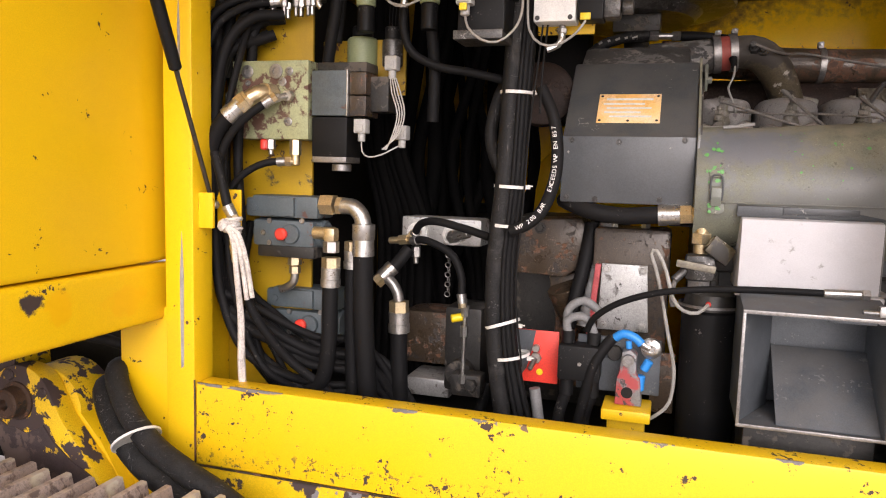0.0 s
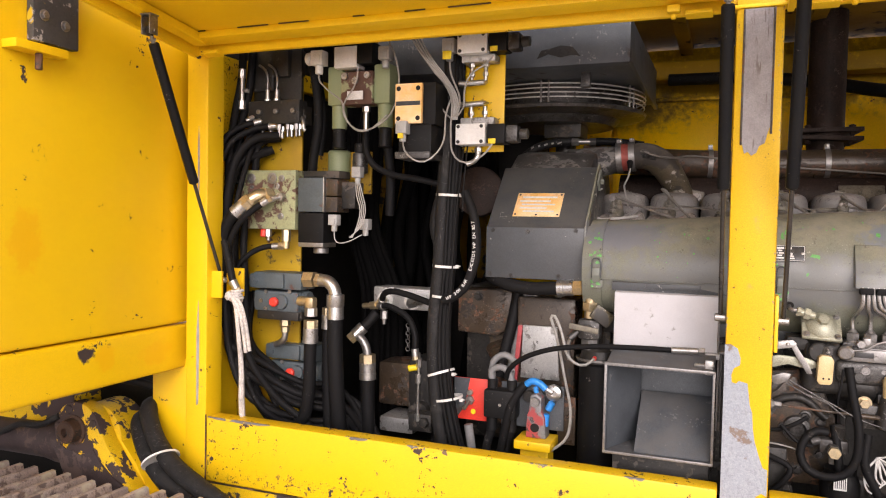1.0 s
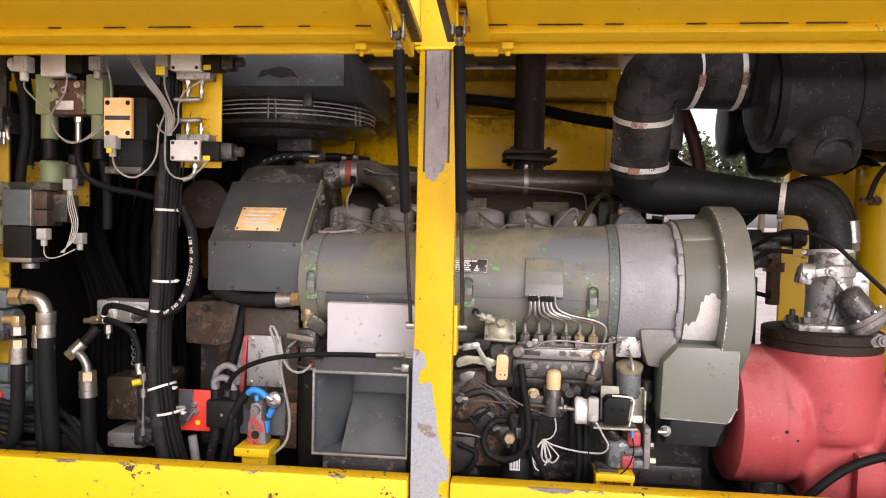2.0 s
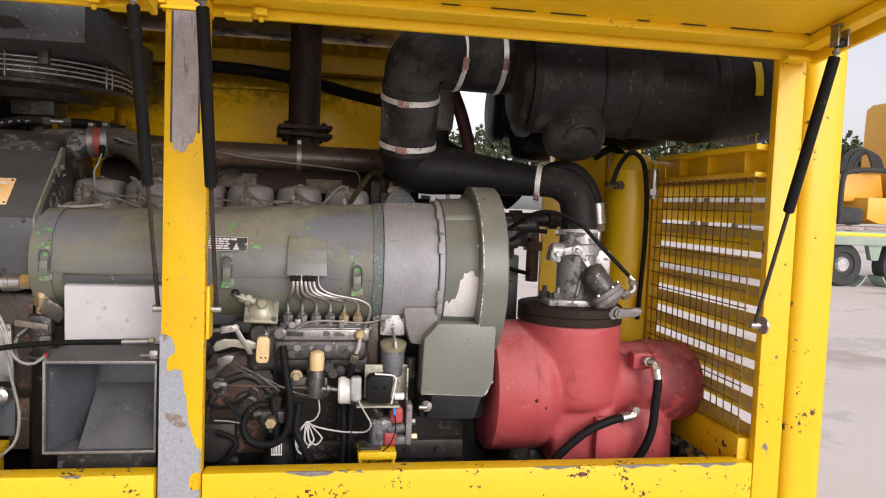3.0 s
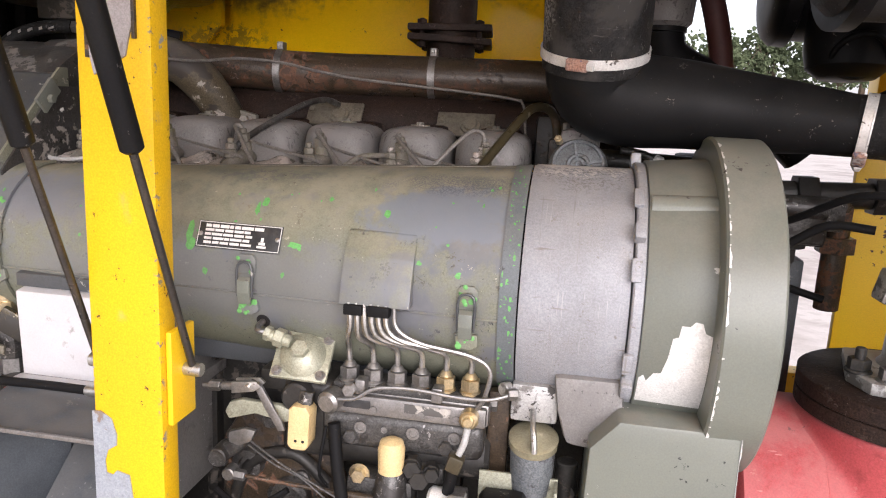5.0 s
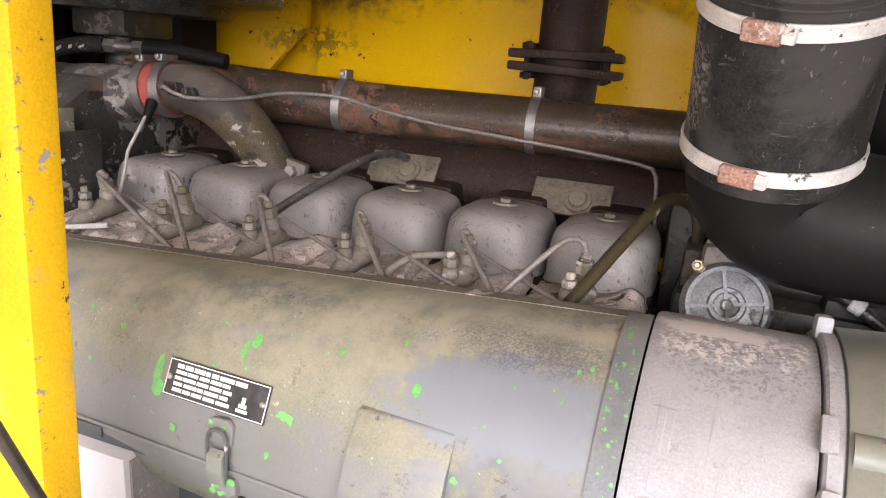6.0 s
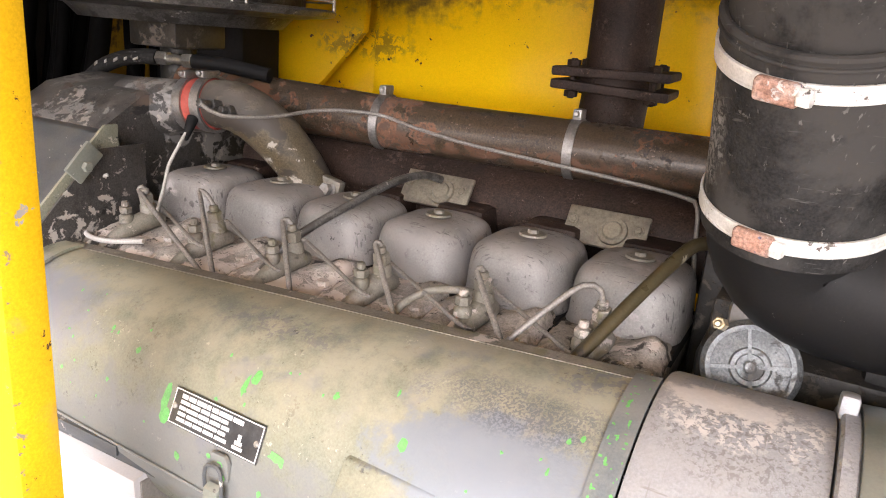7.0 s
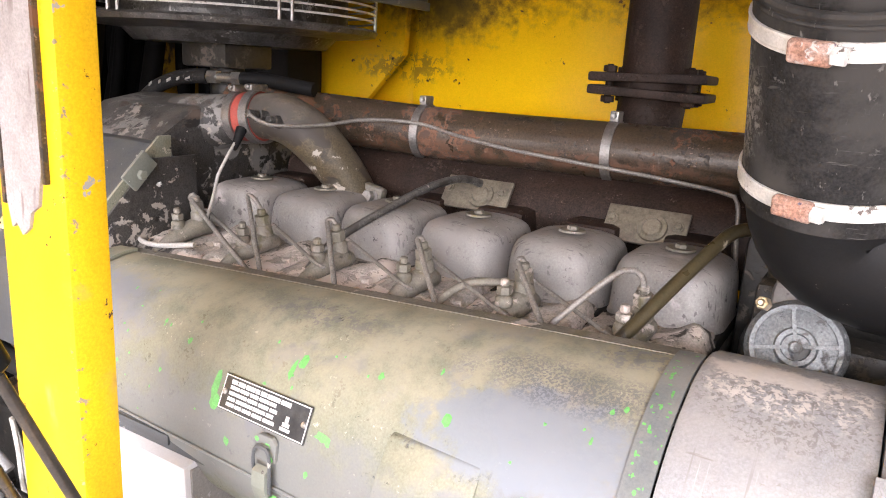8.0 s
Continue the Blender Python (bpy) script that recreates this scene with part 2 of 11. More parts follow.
olive_plain = material("grey_green_paint", (0.16, 0.172, 0.145), (0.125, 0.135, 0.118), rough=0.38, fine=0.03, grit=0.05, bump=0.06, bump_scale=50, tone_scale=6,
                       layers=[((0.55, 0.54, 0.5), 90.0, 0.84, 0.01, 0.6, 0.0), ((0.03, 0.03, 0.03), 110.0, 0.82, 0.02, 0.7, 0.0)], dust=(DUST, 0.25))
grey_paint = material("dark_grey_paint", (0.062, 0.067, 0.072), (0.045, 0.049, 0.052), rough=0.36, fine=0.05, bump=0.06, bump_scale=50, tone_scale=6,
                      layers=[((0.3, 0.29, 0.27), 110.0, 0.82, 0.015, 0.7, 0.0)], dust=((0.14, 0.128, 0.11), 0.45))
slate_band = material("slate_band_paint", (0.115, 0.13, 0.138), (0.085, 0.097, 0.104), rough=0.4, fine=0.05, bump=0.06, bump_scale=50, tone_scale=12,
                      layers=[((0.3, 0.29, 0.27), 110.0, 0.80, 0.015, 0.7, 0.0), ((0.05, 0.05, 0.05), 50.0, 0.74, 0.03, 0.7, 0.0)], dust=((0.24, 0.225, 0.2), 0.5))
tan_sheet = material("tarnished_grey_sheet", (0.21, 0.2, 0.19), (0.15, 0.142, 0.136), rough=0.55, metal=0.15, fine=0.06, bump=0.08, tone_scale=9, dent=0.3,
                     layers=[((0.09, 0.08, 0.075), 16.0, 0.7, 0.08, 0.7, 0.0), ((0.36, 0.35, 0.34), 140.0, 0.78, 0.02, 0.6, 0.2)], dust=((0.28, 0.26, 0.24), 0.6))
grey_sheet = material("grey_sheet_metal", (0.1, 0.112, 0.125), (0.06, 0.067, 0.075), rough=0.45, metal=0.3, fine=0.05, bump=0.05, tone_scale=9,
                      layers=[((0.05, 0.045, 0.042), 16.0, 0.73, 0.08, 0.7, 0.0), ((0.2, 0.2, 0.2), 140.0, 0.78, 0.02, 0.6, 0.2)], dust=((0.16, 0.15, 0.14), 0.6))
aluminium = material("dull_aluminium", (0.46, 0.46, 0.45), (0.33, 0.325, 0.31), rough=0.42, metal=0.6, fine=0.1, bump=0.15, tone_scale=9, grit=0.12,
                     layers=[((0.16, 0.15, 0.14), 40.0, 0.68, 0.06, 0.7, 0.3), ((0.06, 0.055, 0.05), 120.0, 0.76, 0.03, 0.8, 0.0)], dust=((0.42, 0.38, 0.34), 0.5))
cast_grey = material("cast_aluminium_dusty", (0.215, 0.206, 0.198), (0.145, 0.139, 0.134), rough=0.56, metal=0.15, fine=0.08, bump=0.16, tone_scale=9, grit=0.1, dent=0.35,
                     layers=[((0.17, 0.16, 0.157), 15.0, 0.6, 0.14, 0.6, 0.1), ((0.09, 0.083, 0.08), 170.0, 0.765, 0.03, 0.8, 0.0), ((0.37, 0.345, 0.335), 26.0, 0.70, 0.1, 0.85, 0.0), ((0.04, 0.037, 0.035), 75.0, 0.79, 0.015, 0.7, 0.1)], dust=((0.3, 0.278, 0.265), 0.6),
                     scratches=[((0.075, 0.07, 0.068), (60, 420, 60), 0.60), ((0.3, 0.29, 0.28), (380, 70, 300), 0.68)])
drum_metal = material("brushed_drum_aluminium", (0.35, 0.36, 0.385), (0.262, 0.266, 0.28), rough=0.6, metal=0.35, fine=0.06, bump=0.08, tone_scale=7, dent=0.25, grit=0.1,
                      layers=[((0.22, 0.21, 0.2), 260.0, 0.775, 0.03, 0.7, 0.2)], dust=((0.4, 0.385, 0.375), 0.55),
                      cracks=((0.24, 0.23, 0.225), 420.0, 0.05), scratches=[((0.42, 0.42, 0.435), (420, 14, 14), 0.66), ((0.27, 0.265, 0.265), (300, 10, 10), 0.64), ((0.24, 0.225, 0.215), (14, 120, 120), 0.66)],
                      zones=[((0.2, 0.19, 0.185), (0.935, 1.52, 1.655), (0.065, 0.06, 0.02), 0.4, 0.8, 0.1, 0.8, (230.0, 0.52)), ((0.6, 0.57, 0.545), (0.93, 1.535, 1.66), (0.06, 0.04, 0.01), 0.3, 0.9, 0.0, 0.9, (150.0, 0.50)), ((0.6, 0.57, 0.545), (0.915, 1.558, 1.662), (0.045, 0.02, 0.004), 0.2, 0.9, 0.0, 0.9, 0)])
cast_blue = material("grey_cast_zinc", (0.17, 0.185, 0.195), (0.11, 0.12, 0.128), rough=0.5, metal=0.35, fine=0.14, bump=0.35, tone_scale=26, grit=0.25, dust=((0.24, 0.23, 0.22), 0.4),
                     layers=[((0.06, 0.06, 0.06), 60.0, 0.69, 0.06, 0.8, 0.0), ((0.36, 0.37, 0.38), 90.0, 0.75, 0.03, 0.6, 0.2)])
dusty_head = material("dusty_casting", (0.36, 0.328, 0.295), (0.2, 0.182, 0.164), rough=0.85, fine=0.15, bump=0.6, bump_scale=60, tone_scale=14, grit=0.15,
                      layers=[((0.47, 0.41, 0.37), 30.0, 0.67, 0.05, 0.95, 0.0), ((0.045, 0.04, 0.036), 28.0, 0.69, 0.04, 0.8, 0.0), ((0.09, 0.08, 0.075), 190.0, 0.75, 0.03, 0.9, 0.0)])
iron_dark = material("oily_dark_iron", (0.035, 0.033, 0.03), (0.02, 0.019, 0.018), rough=0.45, metal=0.3, fine=0.15, bump=0.4, tone_scale=12,
                     layers=[((0.085, 0.072, 0.06), 60.0, 0.70, 0.06, 0.8, 0.0)], dust=((0.1, 0.092, 0.082), 0.4))
iron_grey = material("greasy_grey_iron", (0.095, 0.092, 0.088), (0.045, 0.043, 0.041), rough=0.38, metal=0.45, grit=0.3, fine=0.15, bump=0.25, tone_scale=18,
                     layers=[((0.025, 0.022, 0.02), 42.0, 0.64, 0.06, 0.4, 0.2), ((0.3, 0.29, 0.28), 170.0, 0.775, 0.02, 0.35, 0.7)], dust=((0.16, 0.15, 0.135), 0.35))
rust_brown = material("rusty_brown_steel", (0.058, 0.041, 0.026), (0.042, 0.029, 0.02), rough=0.3, metal=0.15, fine=0.12, bump=0.35, tone_scale=10, grit=0.3,
                      layers=[((0.12, 0.056, 0.029), 15.0, 0.69, 0.02, 0.9, 0.0), ((0.14, 0.072, 0.043), 36.0, 0.7, 0.02, 0.9, 0.0), ((0.07, 0.042, 0.03), 36.0, 0.745, 0.03, 0.85, 0.0), ((0.03, 0.025, 0.022), 90.0, 0.71, 0.04, 0.6, 0.1), ((0.2, 0.15, 0.12), 220.0, 0.785, 0.02, 0.9, 0.0)],
                      dust=((0.1, 0.08, 0.06), 0.14), zones=[((0.115, 0.055, 0.032), (0.52, 1.897, 1.766), (0.42, 0.03, 0.012), 0.4, 0.9, 0.0, 0.7, 60.0)])
exhaust_dark = material("burnt_exhaust_steel", (0.03, 0.018, 0.0135), (0.017, 0.012, 0.0105), rough=0.6, metal=0.1, fine=0.14, bump=0.6, tone_scale=14, spec=0.2, grit=0.35,
                        layers=[((0.055, 0.038, 0.03), 150.0, 0.72, 0.05, 0.9, 0.0), ((0.13, 0.1, 0.085), 300.0, 0.79, 0.02, 0.9, 0.0)])
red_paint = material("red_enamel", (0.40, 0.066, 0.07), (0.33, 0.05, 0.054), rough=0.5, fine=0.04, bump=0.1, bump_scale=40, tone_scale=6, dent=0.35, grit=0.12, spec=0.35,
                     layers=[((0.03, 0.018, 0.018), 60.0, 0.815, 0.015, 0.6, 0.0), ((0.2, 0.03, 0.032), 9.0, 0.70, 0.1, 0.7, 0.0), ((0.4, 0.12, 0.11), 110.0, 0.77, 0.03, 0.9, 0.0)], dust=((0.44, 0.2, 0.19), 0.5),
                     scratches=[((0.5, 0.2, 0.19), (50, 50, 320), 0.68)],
                     # zones: darker red at the rotor end and low on the barrel
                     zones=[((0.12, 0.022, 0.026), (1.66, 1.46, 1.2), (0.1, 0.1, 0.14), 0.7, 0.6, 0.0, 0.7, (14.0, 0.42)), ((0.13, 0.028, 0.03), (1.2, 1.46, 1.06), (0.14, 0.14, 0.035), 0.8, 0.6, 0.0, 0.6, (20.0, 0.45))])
red_bright = material("bright_red_plastic", (0.75, 0.05, 0.03), rough=0.4, fine=0.02)
steel = material("zinc_plated_steel", (0.5, 0.49, 0.47), (0.36, 0.35, 0.33), rough=0.32, metal=0.9, fine=0.1, bump=0.05, tone_scale=60,
                 layers=[((0.16, 0.13, 0.1), 300.0, 0.74, 0.05, 0.7, 0.3)])
clamp_steel = material("pale_clamp_band", (0.72, 0.71, 0.69), (0.55, 0.54, 0.52), rough=0.42, metal=0.3, fine=0.06, bump=0.1, tone_scale=60, grit=0.08,
                       layers=[((0.12, 0.1, 0.09), 180.0, 0.76, 0.03, 0.7, 0.2)])
clip_rust = material("rusty_screw_clip", (0.3, 0.16, 0.115), (0.42, 0.33, 0.29), rough=0.75, fine=0.1, bump=0.5, tone_scale=60, grit=0.3,
                     layers=[((0.13, 0.135, 0.22), 110.0, 0.715, 0.03, 0.7, 0.0), ((0.5, 0.46, 0.44), 130.0, 0.73, 0.03, 0.8, 0.0), ((0.1, 0.05, 0.04), 110.0, 0.74, 0.03, 0.8, 0.0)])
worn_dark = material("worn_dark_cast_paint", (0.05, 0.047, 0.044), (0.035, 0.033, 0.031), rough=0.4, metal=0.15, fine=0.15, bump=0.35, tone_scale=10, grit=0.25, dent=0.3,
                     layers=[((0.17, 0.163, 0.155), 15.0, 0.70, 0.02, 0.6, 0.1), ((0.085, 0.062, 0.048), 12.0, 0.70, 0.05, 0.8, 0.0), ((0.26, 0.24, 0.215), 55.0, 0.725, 0.03, 0.85, 0.0), ((0.015, 0.014, 0.013), 30.0, 0.69, 0.03, 0.5, 0.0)],
                     dust=((0.15, 0.138, 0.125), 0.45))
elbow_olive = material("worn_olive_brown_paint", (0.088, 0.07, 0.042), (0.06, 0.05, 0.033), rough=0.45, metal=0.1, fine=0.12, bump=0.25, tone_scale=14, grit=0.3, dent=0.3,
                       layers=[((0.34, 0.31, 0.27), 42.0, 0.755, 0.02, 0.8, 0.0), ((0.035, 0.028, 0.022), 24.0, 0.68, 0.06, 0.6, 0.0), ((0.17, 0.085, 0.03), 30.0, 0.76, 0.03, 0.8, 0.0)], dust=((0.19, 0.17, 0.145), 0.5))
shield_metal = material("tarnished_shield", (0.22, 0.2, 0.155), (0.12, 0.105, 0.085), rough=0.5, metal=0.5, fine=0.12, bump=0.2, tone_scale=40)
injector_cast = material("dusty_olive_casting", (0.125, 0.116, 0.092), (0.22, 0.2, 0.176), rough=0.6, fine=0.1, bump=0.3, tone_scale=24, grit=0.12,
                         layers=[((0.06, 0.055, 0.045), 80.0, 0.735, 0.05, 0.6, 0.0), ((0.13, 0.12, 0.075), 24.0, 0.68, 0.08, 0.5, 0.0), ((0.36, 0.32, 0.29), 60.0, 0.74, 0.05, 0.95, 0.0)])
hose_redbrown = material("red_brown_hose", (0.075, 0.022, 0.02), (0.05, 0.018, 0.016), rough=0.6, fine=0.08)
steel_dull = material("dull_steel", (0.3, 0.29, 0.28), (0.2, 0.19, 0.18), rough=0.4, metal=0.8, fine=0.1, bump=0.1, tone_scale=40)
brass = material("yellow_zinc_fitting", (0.62, 0.5, 0.3), (0.42, 0.36, 0.26), rough=0.32, metal=0.85, fine=0.08, tone_scale=40)
valve_blue = material("blue_grey_valve_paint", (0.075, 0.095, 0.105), (0.055, 0.07, 0.078), rough=0.45, fine=0.08, bump=0.15, tone_scale=20,
                      layers=[((0.09, 0.045, 0.035), 40.0, 0.70, 0.04, 0.8, 0.0)])
block_green = material("rusted_green_plated_block", (0.33, 0.35, 0.2), (0.26, 0.29, 0.17), rough=0.45, metal=0.3, fine=0.08, bump=0.15, tone_scale=14,
                       layers=[((0.1, 0.05, 0.035), 24.0, 0.625, 0.05, 0.8, 0.0)])
green_box = material("pale_green_plastic", (0.24, 0.28, 0.15), rough=0.5, fine=0.05)
white_part = material("white_plastic", (0.72, 0.72, 0.7), (0.6, 0.6, 0.58), rough=0.45, fine=0.05, tone_scale=20)
grey_plug = material("grey_plastic_plug", (0.36, 0.36, 0.35), (0.28, 0.28, 0.27), rough=0.5, fine=0.06, tone_scale=20)
white_sheet = material("white_painted_sheet", (0.53, 0.525, 0.54), (0.45, 0.445, 0.46), rough=0.4, fine=0.02, grit=0.03, dent=0.3, bump=0.05, tone_scale=8,
                       layers=[((0.3, 0.29, 0.28), 26.0, 0.745, 0.05, 0.7, 0.1)])
label_orange = material("orange_label", (0.9, 0.52, 0.15), (0.92, 0.72, 0.5), rough=0.3, fine=0.03, tone_scale=12)
label_black = material("black_label", (0.02, 0.02, 0.021), (0.05, 0.05, 0.05), rough=0.35, fine=0.05, tone_scale=60)
label_white = material("white_print", (0.75, 0.74, 0.72), (0.6, 0.59, 0.57), rough=0.4, fine=0.06, tone_scale=50)
tie_white = material("white_cable_tie", (0.7, 0.69, 0.66), rough=0.45, fine=0.05, tone_scale=30)
rope_white = material("dirty_white_cord", (0.62, 0.58, 0.54), (0.42, 0.38, 0.35), rough=0.95, fine=0.15, bump=0.8, bump_scale=400, tone_scale=30)
wire_grey = material("grey_cable", (0.42, 0.41, 0.39), (0.3, 0.29, 0.28), rough=0.5, fine=0.05)
zinc_olive = material("pale_olive_zinc_plate", (0.4, 0.4, 0.31), (0.27, 0.27, 0.2), rough=0.42, metal=0.35, fine=0.1, bump=0.2, tone_scale=30, grit=0.15,
                      layers=[((0.06, 0.055, 0.05), 40.0, 0.72, 0.06, 0.8, 0.0)])
glass_cap = material("clouded_brass_bowl", (0.33, 0.3, 0.2), (0.2, 0.185, 0.13), rough=0.22, metal=0.3, fine=0.06, tone_scale=30, bump=0.05)
dusty_pipe = material("dust_filmed_steel_pipe", (0.2, 0.185, 0.168), (0.12, 0.112, 0.102), rough=0.55, metal=0.25, fine=0.1, tone_scale=30, bump=0.15, grit=0.2)
coil_white = material("white_wire", (0.5, 0.49, 0.47), (0.34, 0.33, 0.31), rough=0.5, fine=0.06, tone_scale=30)
wire_white = material("pale_cable", (0.34, 0.33, 0.305), (0.2, 0.19, 0.175), rough=0.5, fine=0.08, tone_scale=30)
blue_plastic = material("blue_plastic", (0.02, 0.25, 0.7), rough=0.45, fine=0.05)
yellow_cap = material("yellow_plastic_cap", (0.8, 0.6, 0.01), rough=0.4, fine=0.03)
amber_plastic = material("amber_plastic_cup", (0.62, 0.47, 0.24), (0.5, 0.36, 0.17), rough=0.3, fine=0.04, tone_scale=30)
conduit = material("grey_corrugated_conduit", (0.2, 0.2, 0.2), (0.13, 0.13, 0.13), rough=0.55, fine=0.08, tone_scale=30)
copper_hose = material("dark_olive_pipe", (0.062, 0.05, 0.026), (0.038, 0.031, 0.02), rough=0.3, metal=0.2, fine=0.1, tone_scale=14, bump=0.2,
                       layers=[((0.1, 0.068, 0.045), 16.0, 0.70, 0.06, 0.7, 0.0), ((0.02, 0.017, 0.013), 30.0, 0.72, 0.05, 0.5, 0.0), ((0.3, 0.27, 0.2), 160.0, 0.80, 0.02, 0.8, 0.0)])
orange_red = material("orange_red_sleeve", (0.33, 0.062, 0.045), (0.2, 0.042, 0.034), rough=0.55, fine=0.08, tone_scale=30)
# darker, rougher yellow for the roof and the sheet before the back wall
yellow_dark = material("dark_yellow_sheet_paint", (0.34, 0.19, 0.008), (0.16, 0.09, 0.008), rough=0.6, fine=0.1, bump=0.1, tone_scale=6, spec=0.25,
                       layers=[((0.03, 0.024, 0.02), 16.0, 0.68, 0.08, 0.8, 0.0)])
# yellow darkened for the shade it stands in; dark spots and rust on top
yellow_mount = material("shaded_stained_yellow_plate", (0.42, 0.26, 0.004), (0.24, 0.145, 0.006), rough=0.45, fine=0.05, bump=0.08, tone_scale=5, grit=0.06,
                        layers=[((0.04, 0.03, 0.02), 18.0, 0.74, 0.05, 0.6, 0.0), (RUST, 80.0, 0.76, 0.02, 0.8, 0.0)])
# near-black for dark parts and holes, and for shade painted into the bay
dark_void = material("dark_steel_and_shade", (0.022, 0.0205, 0.0195), (0.014, 0.013, 0.0125), rough=0.7, fine=0.1, bump=0.3, spec=0.15)
green_chip = material("bright_green_chip", (0.12, 0.38, 0.1), (0.1, 0.26, 0.08), rough=0.45, fine=0.05, tone_scale=60)
white_chip = material("white_undercoat_chip", (0.68, 0.67, 0.64), (0.55, 0.54, 0.52), rough=0.5, fine=0.06, tone_scale=30)
sill_paint = material("yellow_sill_paint", YEL, (0.76, 0.46, 0.004), rough=0.42, fine=0.02, bump=0.08, bump_scale=40, grit=0.06,
                      layers=[((0.05, 0.03, 0.026), 95.0, 0.762, 0.012, 0.8, 0.0), ((0.16, 0.1, 0.06), 30.0, 0.81, 0.02, 0.8, 0.0)],
                      zones=[((0.04, 0.026, 0.024), (-0.78, 1.24, 1.0), (0.09, 0.1, 0.07), 0.4, 0.8, 0.0, 1.0, (95.0, 0.60)), ((0.04, 0.026, 0.024), (-0.2, 1.24, 0.945), (0.6, 0.1, 0.022), 0.5, 0.8, 0.0, 1.0, (80.0, 0.56))])
black_flaked = material("black_flaked_plate", (0.03, 0.03, 0.032), (0.06, 0.06, 0.06), rough=0.6, fine=0.1, bump=0.3,
                        layers=[((0.35, 0.34, 0.33), 40.0, 0.66, 0.03, 0.6, 0.2), ((0.5, 0.35, 0.01), 20.0, 0.72, 0.02, 0.5, 0.0)])
steel_track = material("muddy_track_steel", (0.42, 0.345, 0.31), (0.3, 0.235, 0.205), rough=0.8, metal=0.1, fine=0.15, bump=0.5, tone_scale=12,
                       layers=[((0.16, 0.12, 0.11), 30.0, 0.70, 0.06, 0.7, 0.3), ((0.5, 0.46, 0.36), 14.0, 0.71, 0.08, 0.9, 0.0)], dust=((0.55, 0.46, 0.4), 0.6))
sand = material("sandy_ground", (0.74, 0.67, 0.61), (0.66, 0.585, 0.53), rough=0.95, tone_scale=0.35, fine=0.08, bump=0.5, bump_scale=3,
                layers=[((0.5, 0.43, 0.38), 0.9, 0.66, 0.12, 0.95, 0.0), ((0.6, 0.54, 0.48), 5.0, 0.70, 0.06, 0.95, 0.0)])
foliage = material("far_foliage", (0.12, 0.15, 0.075), (0.08, 0.11, 0.05), rough=0.8, tone_scale=0.7, fine=0.1)
bark = material("bark", (0.12, 0.09, 0.06), rough=0.9)
tyre_rubber = material("tyre_rubber", (0.03, 0.03, 0.032), (0.05, 0.048, 0.045), rough=0.8, bump=0.3, tone_scale=6)
paint_green_grey = material("pale_green_trailer_paint", (0.3, 0.38, 0.3), (0.24, 0.3, 0.25), rough=0.5, tone_scale=2)
paint_orange = material("orange_machine_paint", (0.8, 0.42, 0.03), (0.7, 0.35, 0.03), rough=0.45, tone_scale=2)


# ---------------------------------------------------------------- shape builders
def _frame_of(d):
    d = Vector(d).normalized()
    u = d.cross(Vector((0, 0, 1)) if abs(d.z) < 0.9 else Vector((1, 0, 0))).normalized()
    return d, u, d.cross(u).normalized()


def smooth_path(pts, step=0.012):
    """A round curve through the points (Catmull-Rom), evenly stepped."""
    p = [Vector(q) for q in pts]
    if len(p) == 2:
        return p
    p = [2 * p[0] - p[1], *p, 2 * p[-1] - p[-2]]
    out = []
    for a, b, c, d in zip(p, p[1:], p[2:], p[3:]):
        n = max(2, int((c - b).length / step))
        for i in range(n):
            t = i / n
            out.append(0.5 * (2 * b + (c - a) * t + (2 * a - 5 * b + 4 * c - d) * t * t + (3 * b - a - 3 * c + d) * t ** 3))
    return out + [p[-2]]


